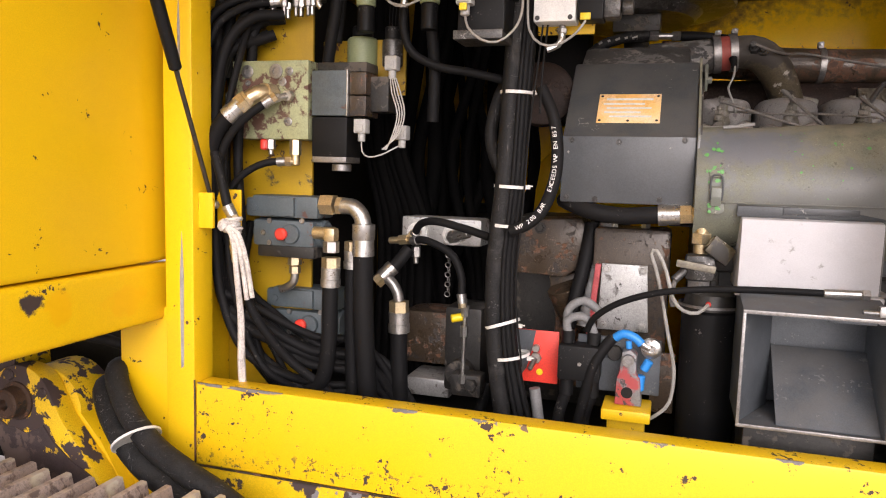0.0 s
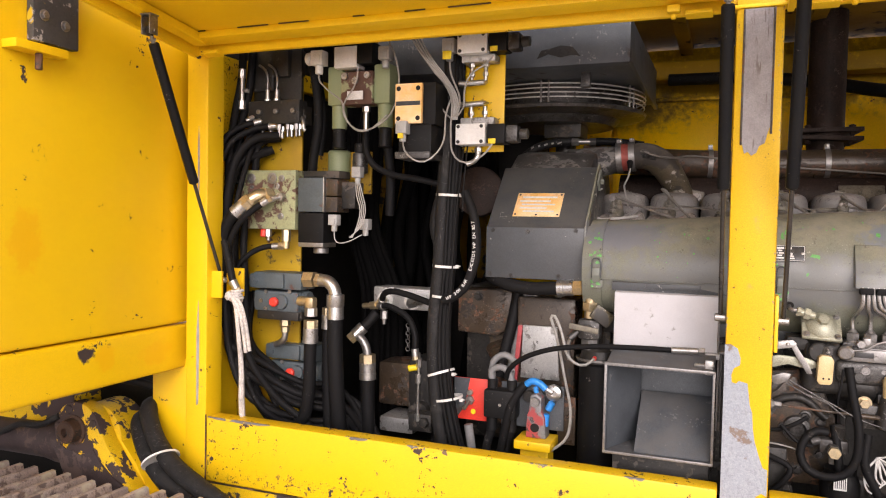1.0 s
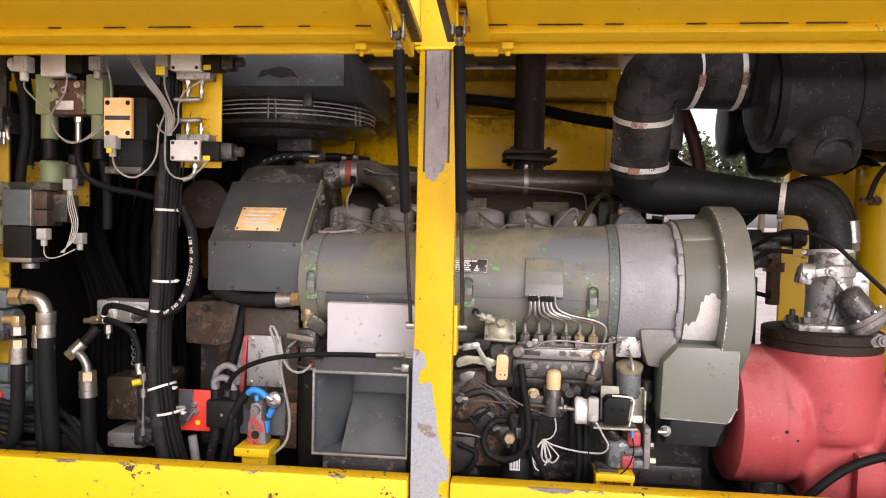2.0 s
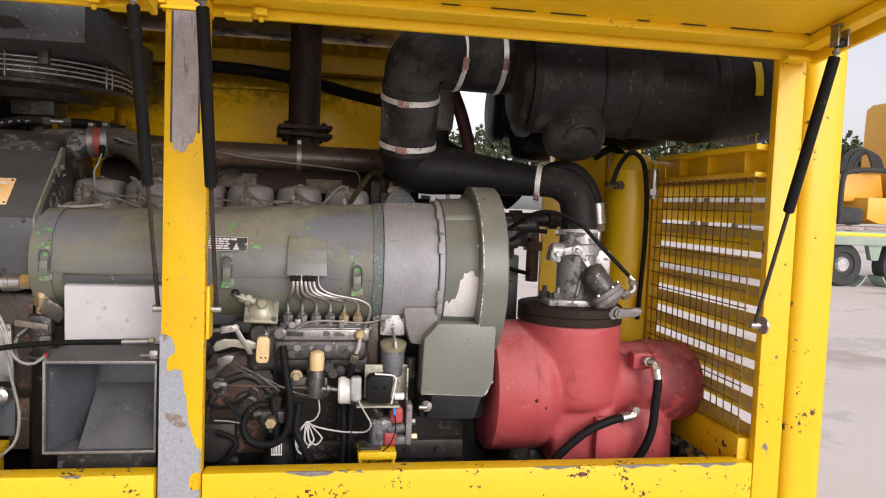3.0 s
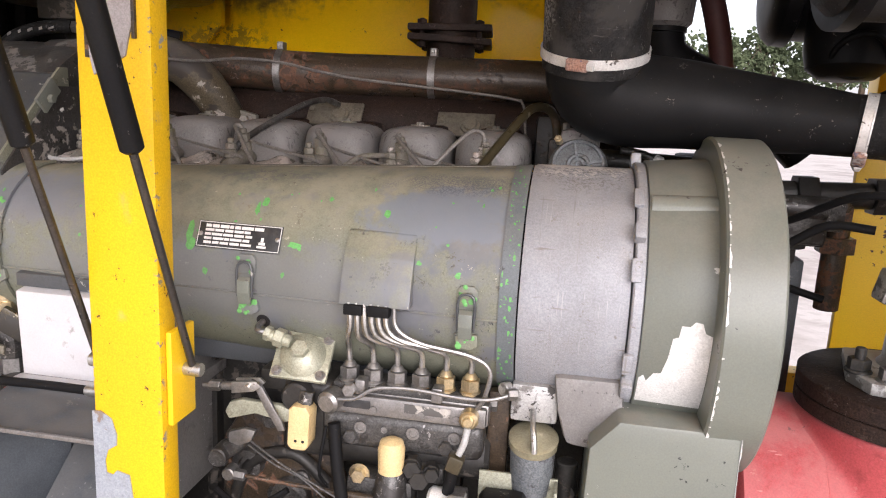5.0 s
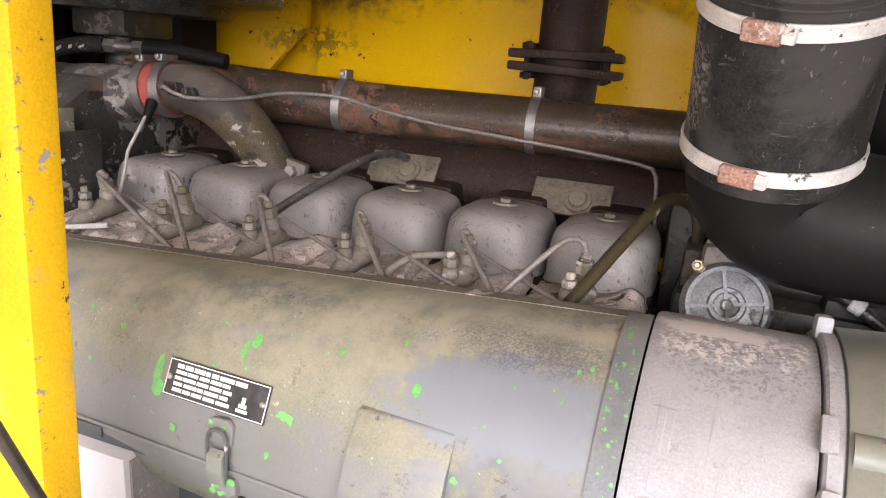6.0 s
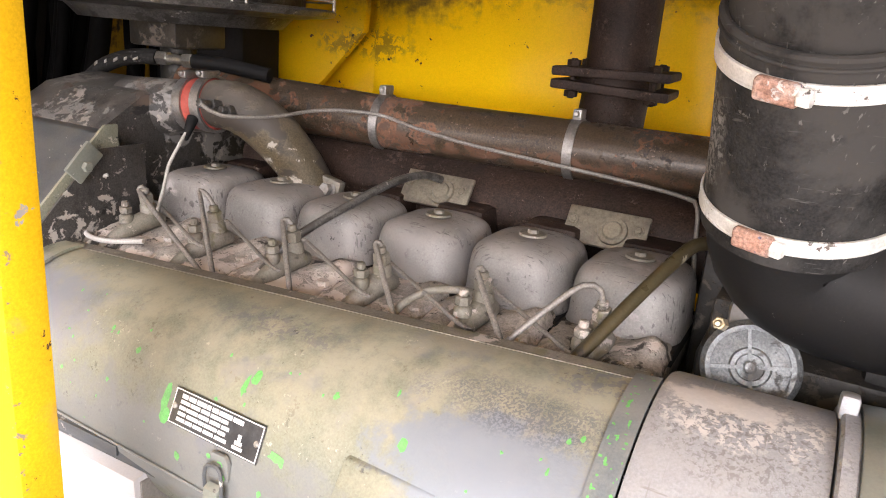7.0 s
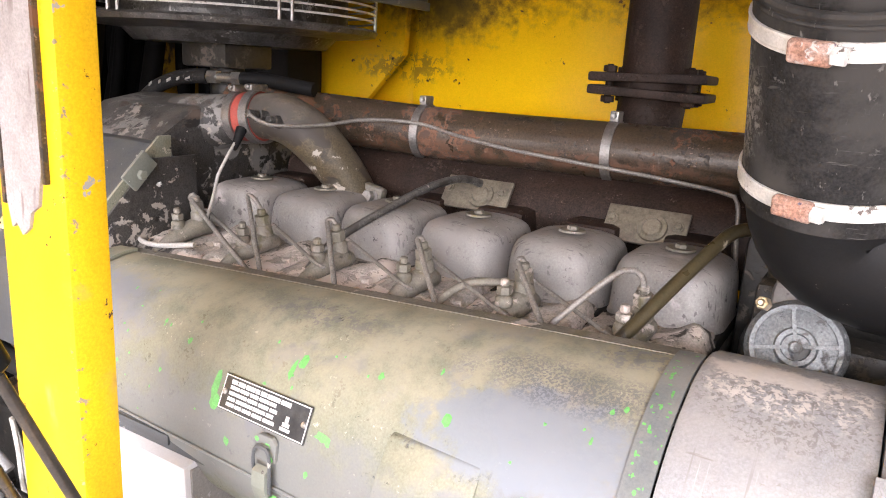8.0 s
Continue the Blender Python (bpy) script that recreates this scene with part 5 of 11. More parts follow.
# fan drum, its flange, the olive fan housing and the bell flange
drum = S().lathe((0.866, AY, AZ), (1, 0, 0), [(0, 0.15), (0, 0.159), (0.004, 0.161), (0.128, 0.1625), (0.13, 0.14)], 64)
part("fan_drum", drum, drum_metal, engine, "bare aluminium fan drum with pale dust")
fl = S().lathe((0.996, AY, AZ), (1, 0, 0), [(0, 0.14), (0, 0.169), (0.002, 0.171), (0.012, 0.171), (0.014, 0.169), (0.014, 0.14)], 64)
for ang in (-100, -35, 30, 95):
    a = radians(ang)
    c = (1.0, AY - 0.174 * math.cos(a), AZ - 0.174 * math.sin(a))
    fl.box((1.0, c[1], c[2]), (0.014, 0.02, 0.022), 0.004, rot=(ang, 0, 0))
for elev in (52, 20, -18):
    a = radians(elev)
    fl.box((0.998, AY - 0.1725 * math.cos(a), AZ + 0.1725 * math.sin(a)), (0.012, 0.006, 0.028), 0.002, rot=(-elev, 0, 0))
part("drum_flange", fl, drum_metal, engine, "bare aluminium flange with lugs")
foot = S().prism([(0.914, 1.417), (0.921, 1.373), (0.934, 1.329), (0.999, 1.322), (1.001, 1.418)], "y", 1.412, 1.52, 0.01)
part("drum_foot", foot, cast_grey, engine)
part("fan_housing", S().lathe((1.01, AY, AZ), (1, 0, 0), [(0, 0.14), (0, 0.1735), (0.002, 0.1745), (0.078, 0.1805), (0.08, 0.15)], 64).tube([(1.013, AY - 0.106, AZ + 0.124), (1.088, AY - 0.109, AZ + 0.127)], 0.017, seg=20, smooth=False), olive_plain, engine, "olive fan housing with flaked paint")
part("bell_flange", S().lathe((1.0865, AY, AZ - 0.01), (1, 0, 0), [(0, 0.15), (0, 0.217), (0.003, 0.22), (0.061, 0.2195), (0.064, 0.2165), (0.064, 0.15)], 96), olive_plain, engine, "olive bell housing flange with chipped edge")
flk = S()
fl_top = [(1.012, 1.431), (1.017, 1.436), (1.021, 1.428), (1.028, 1.44), (1.036, 1.441), (1.041, 1.462), (1.044, 1.487), (1.05, 1.489), (1.052, 1.503), (1.061, 1.503), (1.066, 1.509), (1.074, 1.508), (1.078, 1.497), (1.086, 1.494)]
cols = []
for sx, tz in fl_top:
    cols.append([(sx, AY - math.sqrt(max(0.0, (0.1752 + (sx - 1.012) / 0.078 * 0.006) ** 2 - (z - AZ) ** 2)), z) for z in np.linspace(1.395, tz, 8)])
flk.add([p for c in cols for p in c], [(i * 8 + k, (i + 1) * 8 + k, (i + 1) * 8 + k + 1, i * 8 + k + 1) for i in range(len(cols) - 1) for k in range(7)])
part("bare_patch", flk, white_chip, engine, "bare pale patch where paint has flaked")

guard = S().prism([(0.994, 1.385), (0.962, 1.348), (0.958, 1.217), (1.108, 1.211), (1.13, 1.25), (1.13, 1.385)], "y", 1.372, 1.47, 0.005)
part("flywheel_guard", guard, olive_plain, engine, "olive folded sheet guard with worn edges")
wear = random.Random(31)
rim_chips = S()
for k in range(70):
    al = radians(wear.uniform(-70, 80))
    w, h = 0.0008 + 0.003 * wear.random() ** 2, 0.001 + 0.009 * wear.random() ** 3
    ring = []
    for j in range(7):
        th = 2 * math.pi * j / 7
        f = wear.uniform(0.6, 1.15)
        al2 = al + math.sin(th) * h * f / 0.218
        ring.append((1.0895 + max(-0.0005, math.cos(th) * w * f), AY - 0.2204 * math.cos(al2), AZ - 0.01 + 0.2204 * math.sin(al2)))
    rim_chips.add(ring, [tuple(range(7))])
part("paint_chip", rim_chips, white_chip, engine, "pale chips along the flange edge", kind="stuff")


def worn_edge(parent, p0, p1, out, width, seed, mat):
    """Irregular chipped strip along an edge, standing just proud of the face that looks along out."""
    rng = random.Random(seed)
    p0, p1, out = Vector(p0), Vector(p1), Vector(out).normalized()
    n = max(8, int((p1 - p0).length / 0.006))
    across = (p1 - p0).normalized().cross(out).normalized()
    verts = []
    for i in range(n + 1):
        c = p0.lerp(p1, i / n) + out * 0.0007
        wob = width * (0.15 + 1.2 * max(0.0, mnoise.noise(Vector((i * 0.23, seed, 0.3)))) + 0.25 * rng.random())
        verts += [c, c + across * wob]
    return part("worn_edge", S().add(verts, [(2 * i, 2 * i + 1, 2 * i + 3, 2 * i + 2) for i in range(n)]), mat, parent, "chipped edge")


edge_metal = material("bare_worn_edge", (0.42, 0.42, 0.41), (0.24, 0.245, 0.23), rough=0.5, metal=0.3, fine=0.1, tone_scale=60, bump=0.2)
worn_edge(engine, (0.963, 1.372, 1.2195), (1.106, 1.372, 1.2135), (0, -1, 0), -0.0028, 3, edge_metal)
worn_edge(engine, (1.128, 1.372, 1.27), (1.128, 1.372, 1.385), (0, -1, 0), 0.004, 4, edge_metal)
worn_edge(engine, (1.1085, 1.372, 1.217), (1.128, 1.372, 1.25), (0, -1, 0), 0.006, 5, edge_metal)
part("bell_housing", S().prism([(1.374, 1.2145), (1.452, 1.135), (1.5, 1.135), (1.5, 1.2145)], "x", 0.985, 1.106, 0.005).box((1.06, 1.64, 1.28), (0.18, 0.26, 0.34), 0.03).cyl((1.1, 1.62, 1.27), (1.165, 1.62, 1.27), 0.155, seg=48, bev=0.01), grey_paint, engine, "dark cast bell housing under the guard")
part("guard_bolt", hexbolt(S(), (0.975, 1.386, 1.187), (-0.3, -1, 0), 0.009, 0.012).cyl((0.955, 1.375, 1.187), (0.975, 1.375, 1.187), 0.006), steel, engine)

# small round cover behind the drum
kc, kd = Vector((0.924, 1.656, 1.656)), Vector((0.03, -0.93, 0.36))
ku = kd.normalized()
regulator = part("breather_housing", S().lathe(kc, -kd, [(0, 0.034), (0.002, 0.038), (0.006, 0.0425), (0.009, 0.0435), (0.011, 0.0425), (0.013, 0.0435), (0.02, 0.0435), (0.024, 0.04), (0.06, 0.038), (0.075, 0.034), (0.1, 0.028), (0.1, 0)], 44), cast_blue, engine, "round grey cast breather housing")
part("cover_face", S().lathe(kc - ku * 0.003, kd, [(0, 0.035), (0.001, 0.035), (0.001, 0.0)], 30), cast_blue, regulator)
part("spoke_ring", S().ring(kc + ku * 0.0005, kd, 0.034, 0.006, 0.004, 40).lathe(kc - ku * 0.002, kd, [(0, 0.0185), (0.004, 0.018), (0.0055, 0.0165), (0.0055, 0.0125), (0.002, 0.0115), (0.0, 0.0115)], 32), cast_blue, regulator)
part("vent", S().lathe(kc - ku * 0.0018, kd, [(0, 0.0118), (0.0006, 0.0118), (0.0006, 0.0)], 24), dark_void, regulator, "dark vent opening")
_, k1, k2 = _frame_of(kd)
for a in (12, 102, 192, 282):
    way = k1 * math.cos(radians(a)) + k2 * math.sin(radians(a))
    across = way.cross(ku) * 0.0017
    lo, hi = kc - ku * 0.003, kc + ku * 0.0035
    part("spoke", S().add([lo + way * r + across * q for r in (0.004, 0.034) for q in (-1, 1)] + [hi + way * r + across * q for r in (0.004, 0.034) for q in (-1, 1)],
                          [(0, 1, 3, 2), (4, 6, 7, 5), (0, 4, 5, 1), (2, 3, 7, 6), (0, 2, 6, 4), (1, 5, 7, 3)]), cast_blue, regulator)
part("hub", S().cyl(kc - ku * 0.002, kc + ku * 0.005, 0.0062, seg=14, bev=0.002), cast_blue, regulator)
part("brass_nipple", S().hexa(kc + Vector((-0.03, 0.002, 0.033)), kc + Vector((-0.032, -0.012, 0.038)), 0.0062).cyl(kc + Vector((-0.032, -0.012, 0.038)), kc + Vector((-0.0325, -0.018, 0.0395)), 0.0035, seg=8), brass, regulator)
part("lug", S().box(kc + Vector((0.0, 0.05, 0.034)), (0.06, 0.05, 0.036), 0.012).hexa(kc + Vector((-0.022, 0.044, 0.045)), kc + Vector((-0.022, 0.043, 0.06)), 0.006), cast_grey, regulator)

# intake: dusty hood, sleeve, elbow and inlet manifold
hood = S().prism([(1.645, 1.755), (1.62, 1.70), (1.66, 1.60), (1.95, 1.60), (1.97, 1.72), (1.92, 1.79), (1.80, 1.815), (1.72, 1.80)], "x", -0.16, 0.065, 0.012)
hood.cyl((-0.02, 1.775, 1.765), (0.118, 1.77, 1.79), 0.052, 0.036, seg=28, bev=0.006)
part("intake_hood", hood, worn_dark, engine, "dark dusty cast intake hood")
sl0, sl1 = Vector((0.111, 1.77, 1.7905)), Vector((0.159, 1.772, 1.795))
part("sleeve", S().cyl(sl0, sl1, 0.037, seg=32, bev=0.004), orange_red, engine, "orange silicone sleeve")
for f in (0.14, 0.84):
    c = sl0.lerp(sl1, f)
    part("sleeve_clamp", S().ring(c, sl1 - sl0, 0.0373, 0.0155, 0.0035, 32).box(c + Vector((0, -0.012, 0.043)), (0.013, 0.026, 0.01), 0.003).cyl(c + Vector((0, -0.03, 0.044)), c + Vector((0, 0.012, 0.044)), 0.004, seg=8), steel_dull, engine)
part("intake_elbow", S().tube([(0.155, 1.772, 1.795), (0.185, 1.774, 1.796), (0.214, 1.784, 1.786), (0.243, 1.803, 1.758), (0.27, 1.832, 1.708), (0.285, 1.85, 1.66)], [0.034, 0.036, 0.0365, 0.035, 0.034, 0.035], seg=28), elbow_olive, engine, "olive-brown intake elbow")
part("elbow_sensor", S().hexa((0.192, 1.745, 1.795), (0.189, 1.728, 1.799), 0.011).cyl((0.189, 1.73, 1.799), (0.186, 1.71, 1.803), 0.0065).hexa((0.211, 1.755, 1.79), (0.209, 1.738, 1.793), 0.0105).cyl((0.209, 1.74, 1.793), (0.208, 1.728, 1.795), 0.006), iron_grey, engine)
part("elbow_flange", S().box((0.313, 1.838, 1.684), (0.046, 0.016, 0.044), 0.006, rot=(0, 12, 0)), injector_cast, engine)
part("flange_bolt", hexbolt(S(), (0.318, 1.8295, 1.688), (0, -0.97, 0.22), 0.0095, 0.01), steel_dull, engine)
exman = S().tube([(0.1, 1.945, 1.695), (0.5, 1.95, 1.69), (1.0, 1.955, 1.68)], 0.062, seg=20)
part("exhaust_manifold", exman, exhaust_dark, engine, "burnt dark exhaust manifold")
for i in range(6):
    part("exhaust_branch", S().box((0.135 + 0.13 * i, 1.88, 1.66), (0.075, 0.07, 0.075), 0.012), exhaust_dark, engine)
part("gear_case_cap", S().box((1.06, 1.74, 1.63), (0.09, 0.06, 0.07), 0.008), iron_dark, engine)
part("gear_case_cap", S().box((1.12, 1.80, 1.645), (0.08, 0.08, 0.06), 0.01), iron_dark, engine)
part("cross_shaft", S().cyl((0.95, 1.76, 1.66), (1.16, 1.74, 1.655), 0.017, seg=16), iron_dark, engine)
part("gear_case_arm", S().box((0.9, 1.87, 1.64), (0.1, 0.14, 0.17), 0.012), iron_dark, engine)
part("gear_case_arm", S().box((0.9, 1.79, 1.64), (0.05, 0.12, 0.1), 0.008), iron_dark, engine)
part("rear_gear_case", S().box((1.0, 1.82, 1.58), (0.26, 0.24, 0.14), 0.015), iron_dark, engine, "dark oily gear case behind the fan drum")
part("rear_pipe", S().tube([(0.985, 1.70, 1.68), (1.02, 1.70, 1.675), (1.06, 1.69, 1.655), (1.1, 1.68, 1.63)], 0.006, seg=10), iron_grey, engine)
part("pipe_tag", S().cyl((1.035, 1.697, 1.669), (1.047, 1.694, 1.664), 0.0085, seg=12), label_white, engine, "white paint mark on a pipe")
for mx, mz in ((0.475, 1.708), (0.72, 1.70)):
    mt = S().box((mx, 1.872, mz), (0.105, 0.006, 0.05), 0.002, rot=(-35, 0, 0)).lathe((mx + 0.01, 1.868, mz), (0, -0.8, 0.57), [(0, 0.019), (0.003, 0.018), (0.003, 0.013), (0.006, 0.011), (0.006, 0)], 18)
    for s in (-1, 1):
        hexbolt(mt, (mx + s * 0.042, 1.868, mz + 0.006), (0, -0.8, 0.57), 0.005, 0.004)
    part("heat_shield", mt, shield_metal, engine, "small pale metal cover plate")

# injection pump and what sits on it
pump = part("injection_pump", S().box((0.725, 1.455, 1.312), (0.215, 0.08, 0.05), 0.014, seg=3), iron_grey, engine, "greasy inline injection pump")
for bx, br in ((0.672, 0.0085), (0.704, 0.0045), (0.742, 0.009), (0.796, 0.0085)):
    part("plug", S().lathe((bx, 1.4155, 1.318), (0, -1, 0), [(0, br), (0.003, br * 0.95), (0.003, br * 0.6), (0.0015, br * 0.5), (0.0015, 0)], 16), steel_dull, pump)
part("name_strip", S().box((0.667, 1.4115, 1.3505), (0.036, 0.001, 0.011), 0.0002), label_black, pump, "dark worn name strip")
part("name_strip", S().box((0.76, 1.4115, 1.352), (0.06, 0.001, 0.012), 0.0002), paint_flake, pump, "pale flaked paint strip")
part("cam_box", S().cyl((0.62, 1.46, 1.28), (0.84, 1.46, 1.28), 0.034, seg=20, bev=0.006), iron_dark, pump)
part("cover_plate", S().box((0.735, 1.418, 1.349), (0.2, 0.012, 0.026), 0.004).box((0.735, 1.452, 1.349), (0.205, 0.06, 0.03), 0.004), steel_dull, pump, "bright worn cover strip")
part("governor_housing", S().box((0.595, 1.47, 1.315), (0.075, 0.09, 0.11), 0.016, seg=3).cyl((0.585, 1.43, 1.35), (0.585, 1.405, 1.35), 0.02, seg=20, bev=0.003).box((0.555, 1.46, 1.362), (0.06, 0.06, 0.03), 0.008), iron_dark, pump)
part("valve_rail", S().box((0.73, 1.448, 1.366), (0.2, 0.05, 0.016), 0.005), iron_grey, pump)
for bx in (0.689, 0.752, 0.798):
    part("slotted_screw", S().lathe((bx, 1.412, 1.345), (0, -1, 0), [(0, 0.0052), (0.002, 0.0046), (0.002, 0)], 14).box((bx, 1.4096, 1.345), (0.009, 0.0006, 0.0012), 0.0, rot=(0, 25, 0)), steel_dull, pump)
for bx in (0.659, 0.786):
    part("bolt", hexbolt(S(), (bx, 1.416, 1.305), (0, -1, 0), 0.0095, 0.008), iron_grey, pump)
part("end_banjo", S().cyl((0.815, 1.415, 1.352), (0.815, 1.395, 1.352), 0.012, seg=18, bev=0.003).cyl((0.815, 1.395, 1.352), (0.815, 1.39, 1.352), 0.007, seg=12), brass, pump, "brass-coloured banjo bolt")
part("end_shaft", S().cyl((0.82, 1.45, 1.357), (0.846, 1.45, 1.357), 0.009, seg=14).hexa((0.838, 1.45, 1.357), (0.846, 1.45, 1.357), 0.011), steel_dull, pump)
part("inlet_banjo", S().cyl((0.638, 1.42, 1.356), (0.632, 1.392, 1.354), 0.015, seg=18, bev=0.004).hexa((0.66, 1.405, 1.374), (0.66, 1.395, 1.374), 0.009), steel_dull, pump)
for bx in (0.672, 0.772):
    part("rack_clamp", S().box((bx, 1.415, 1.376), (0.014, 0.02, 0.02), 0.003), steel_dull, pump)
for i in range(6):
    ux = 0.649 + i * 0.0322
    dv = S().cyl((ux, 1.437, 1.362), (ux, 1.437, 1.378), 0.0138, seg=16, bev=0.002).cyl((ux, 1.437, 1.371), (ux, 1.437, 1.3735), 0.0146, seg=16, bev=0.0006).hexa((ux, 1.437, 1.377), (ux, 1.437, 1.392), 0.0128).cyl((ux, 1.437, 1.392), (ux, 1.437, 1.4), 0.0095, 0.0065, seg=12)
    part("delivery_valve", dv, brass if i > 3 else steel_dull, pump)
for i in range(6):
    ux, tx = 0.649 + i * 0.0322, 0.658 + i * 0.0095
    part("injection_pipe", S().tube([(tx, 1.398, 1.49), (tx + 0.002, 1.397, 1.462), (tx + (ux - tx) * 0.2, 1.402, 1.445), (tx + (ux - tx) * 0.75, 1.42, 1.432), (ux - 0.001, 1.434, 1.42), (ux, 1.437, 1.395)], 0.0039, seg=8, step=0.006), steel, engine, "steel injection pipe")
part("injection_pipe", S().tube([(0.715, 1.398, 1.49), (0.72, 1.397, 1.462), (0.75, 1.40, 1.445), (0.81, 1.41, 1.432), (0.836, 1.412, 1.415), (0.832, 1.412, 1.38), (0.822, 1.415, 1.36)], 0.0031, seg=8, step=0.006), steel_dull, engine)
part("top_line", S().tube([(0.64, 1.398, 1.36), (0.668, 1.396, 1.364), (0.695, 1.398, 1.38), (0.74, 1.40, 1.384), (0.80, 1.40, 1.38), (0.84, 1.40, 1.382), (0.866, 1.41, 1.388)], 0.0026, seg=8, step=0.006).hexa((0.86, 1.408, 1.388), (0.872, 1.413, 1.388), 0.0075), steel_dull, engine, "thin fuel line along the pump")
part("return_line", S().tube([(0.815, 1.392, 1.345), (0.812, 1.39, 1.325), (0.806, 1.388, 1.31)], 0.0045, seg=10), grey_plug, engine)
part("return_elbow", S().box((0.802, 1.39, 1.298), (0.02, 0.02, 0.022), 0.004, rot=(0, 18, 0)), copper_hose, engine, "brown elbow fitting")
part("return_hose", S().tube([(0.80, 1.39, 1.288), (0.795, 1.393, 1.262), (0.79, 1.41, 1.23)], 0.0075, seg=12), rubber, engine)
# square regulator cap, leaning towards the sill
RC = Vector((0.589, 1.425, 1.402))
RM = pose(RC.x, RC.y, RC.z, 48, 3, 4)
RN = RM.to_3x3() @ Vector((0, 0, 1))
cap = S().box(RC, (0.076, 0.068, 0.009), 0.004, rot=(48, 3, 4))
cap.lathe(RC + RN * 0.004, RN, [(0, 0.031), (0.006, 0.028), (0.014, 0.016), (0.016, 0.012)], 28)
cap.hexa(RC + RN * 0.016, RC + RN * 0.03, 0.0115)
part("regulator_cap", cap, zinc_olive, engine, "pale olive square cap on the pump regulator")
for u in (-0.029, 0.029):
    for v in (-0.025, 0.025):
        part("cap_bolt", hexbolt(S(), RM @ Vector((u, v, 0.0045)), RN, 0.0048, 0.004), steel_dull, engine)
part("regulator_body", S().cyl(RC - RN * 0.05, RC - RN * 0.004, 0.03, seg=24), iron_dark, engine)
part("regulator_union", S().cyl(RC + Vector((-0.012, -0.012, 0.022)), RC + Vector((-0.045, -0.012, 0.03)), 0.0085, seg=12).hexa(RC + Vector((-0.022, -0.012, 0.025)), RC + Vector((-0.034, -0.012, 0.028)), 0.0125).hexa(RC + Vector((-0.04, -0.012, 0.0295)), RC + Vector((-0.048, -0.012, 0.032)), 0.01), zinc_olive, engine)
part("leak_line", S().tube([RC + Vector((-0.047, -0.012, 0.032)), RC + Vector((-0.056, -0.013, 0.033)), RC + Vector((-0.061, -0.006, 0.036)), (0.528, 1.436, 1.441)], 0.0042, seg=8, step=0.004), steel_dull, engine)
part("leak_hole", S().lathe((0.528, 1.4365, 1.4415), (-0.05, -0.92, -0.38), [(-0.004, 0.0095), (0.0012, 0.0095), (0.0012, 0)], 18), dark_void, duct_ob, "dark hole in the duct")
cup = S().prism([(0.583, 1.343), (0.581, 1.294), (0.586, 1.287), (0.606, 1.287), (0.610, 1.293), (0.612, 1.338), (0.606, 1.347), (0.59, 1.348)], "y", 1.388, 1.418, 0.005)
cupo = part("plastic_cup", cup, amber_plastic, engine, "amber plastic cap")
for dx in (-0.005, 0.005):
    part("cup_hole", S().lathe((0.598 + dx, 1.3878, 1.3), (0, -1, 0), [(0, 0.0022), (0.0006, 0.0018), (0.0006, 0)], 8), dark_void, cupo)
part("cup_neck", S().hexa((0.60, 1.405, 1.345), (0.602, 1.408, 1.362), 0.01), iron_grey, engine)
part("plastic_cup", S().lathe((0.718, 1.40, 1.27), (0, 0, 1), [(0, 0.0165), (0.012, 0.017), (0.032, 0.0175), (0.041, 0.015), (0.045, 0.008), (0.046, 0)], 24), amber_plastic, engine, "pale amber domed plastic cap")
feed = S().cyl((0.718, 1.405, 1.272), (0.714, 1.41, 1.205), 0.018, 0.026, seg=20, bev=0.003).box((0.70, 1.43, 1.225), (0.09, 0.04, 0.05), 0.008).box((0.74, 1.43, 1.262), (0.09, 0.03, 0.024), 0.006)
part("feed_pump", feed, iron_grey, engine)
for fx, fz, fr in ((0.742, 1.276, 0.012), (0.752, 1.262, 0.013), (0.768, 1.272, 0.010)):
    part("feed_union", S().hexa((fx, 1.42, fz), (fx + 0.004, 1.395, fz), fr).torus((fx + 0.002, 1.404, fz), (0, 1, 0), fr * 0.9, 0.002, 16, 6), iron_dark, engine)
part("feed_plug", hexbolt(S(), (0.672, 1.415, 1.252), (0, -1, 0), 0.010, 0.01), brass, engine)
# throttle linkage
part("cable_end", S().cyl((0.458, 1.402, 1.356), (0.483, 1.402, 1.358), 0.004, seg=10).hexa((0.468, 1.402, 1.357), (0.484, 1.402, 1.358), 0.0075).cyl((0.484, 1.402, 1.358), (0.503, 1.402, 1.36), 0.0055, seg=10), steel_dull, engine, "steel cable end")
part("clevis", S().prism([(0.502, 1.352), (0.502, 1.368), (0.536, 1.372), (0.543, 1.366), (0.533, 1.358), (0.512, 1.354)], "y", 1.394, 1.399, 0.001).prism([(0.502, 1.352), (0.502, 1.368), (0.536, 1.372), (0.543, 1.366), (0.533, 1.358), (0.512, 1.354)], "y", 1.407, 1.412, 0.001).cyl((0.526, 1.388, 1.365), (0.526, 1.418, 1.365), 0.004, seg=10), steel, engine)
part("throttle_lever", S().prism([(0.526, 1.372), (0.540, 1.366), (0.569, 1.318), (0.574, 1.306), (0.564, 1.304), (0.558, 1.314), (0.544, 1.336)], "y", 1.400, 1.405, 0.0012), steel_dull, engine, "bright-edged throttle lever")
part("lever_plate", S().prism([(0.484, 1.318), (0.491, 1.332), (0.508, 1.338), (0.563, 1.336), (0.580, 1.33), (0.584, 1.318), (0.568, 1.312), (0.528, 1.32), (0.503, 1.312), (0.490, 1.308)], "y", 1.410, 1.42, 0.003), zinc_olive, engine, "olive lever plate")
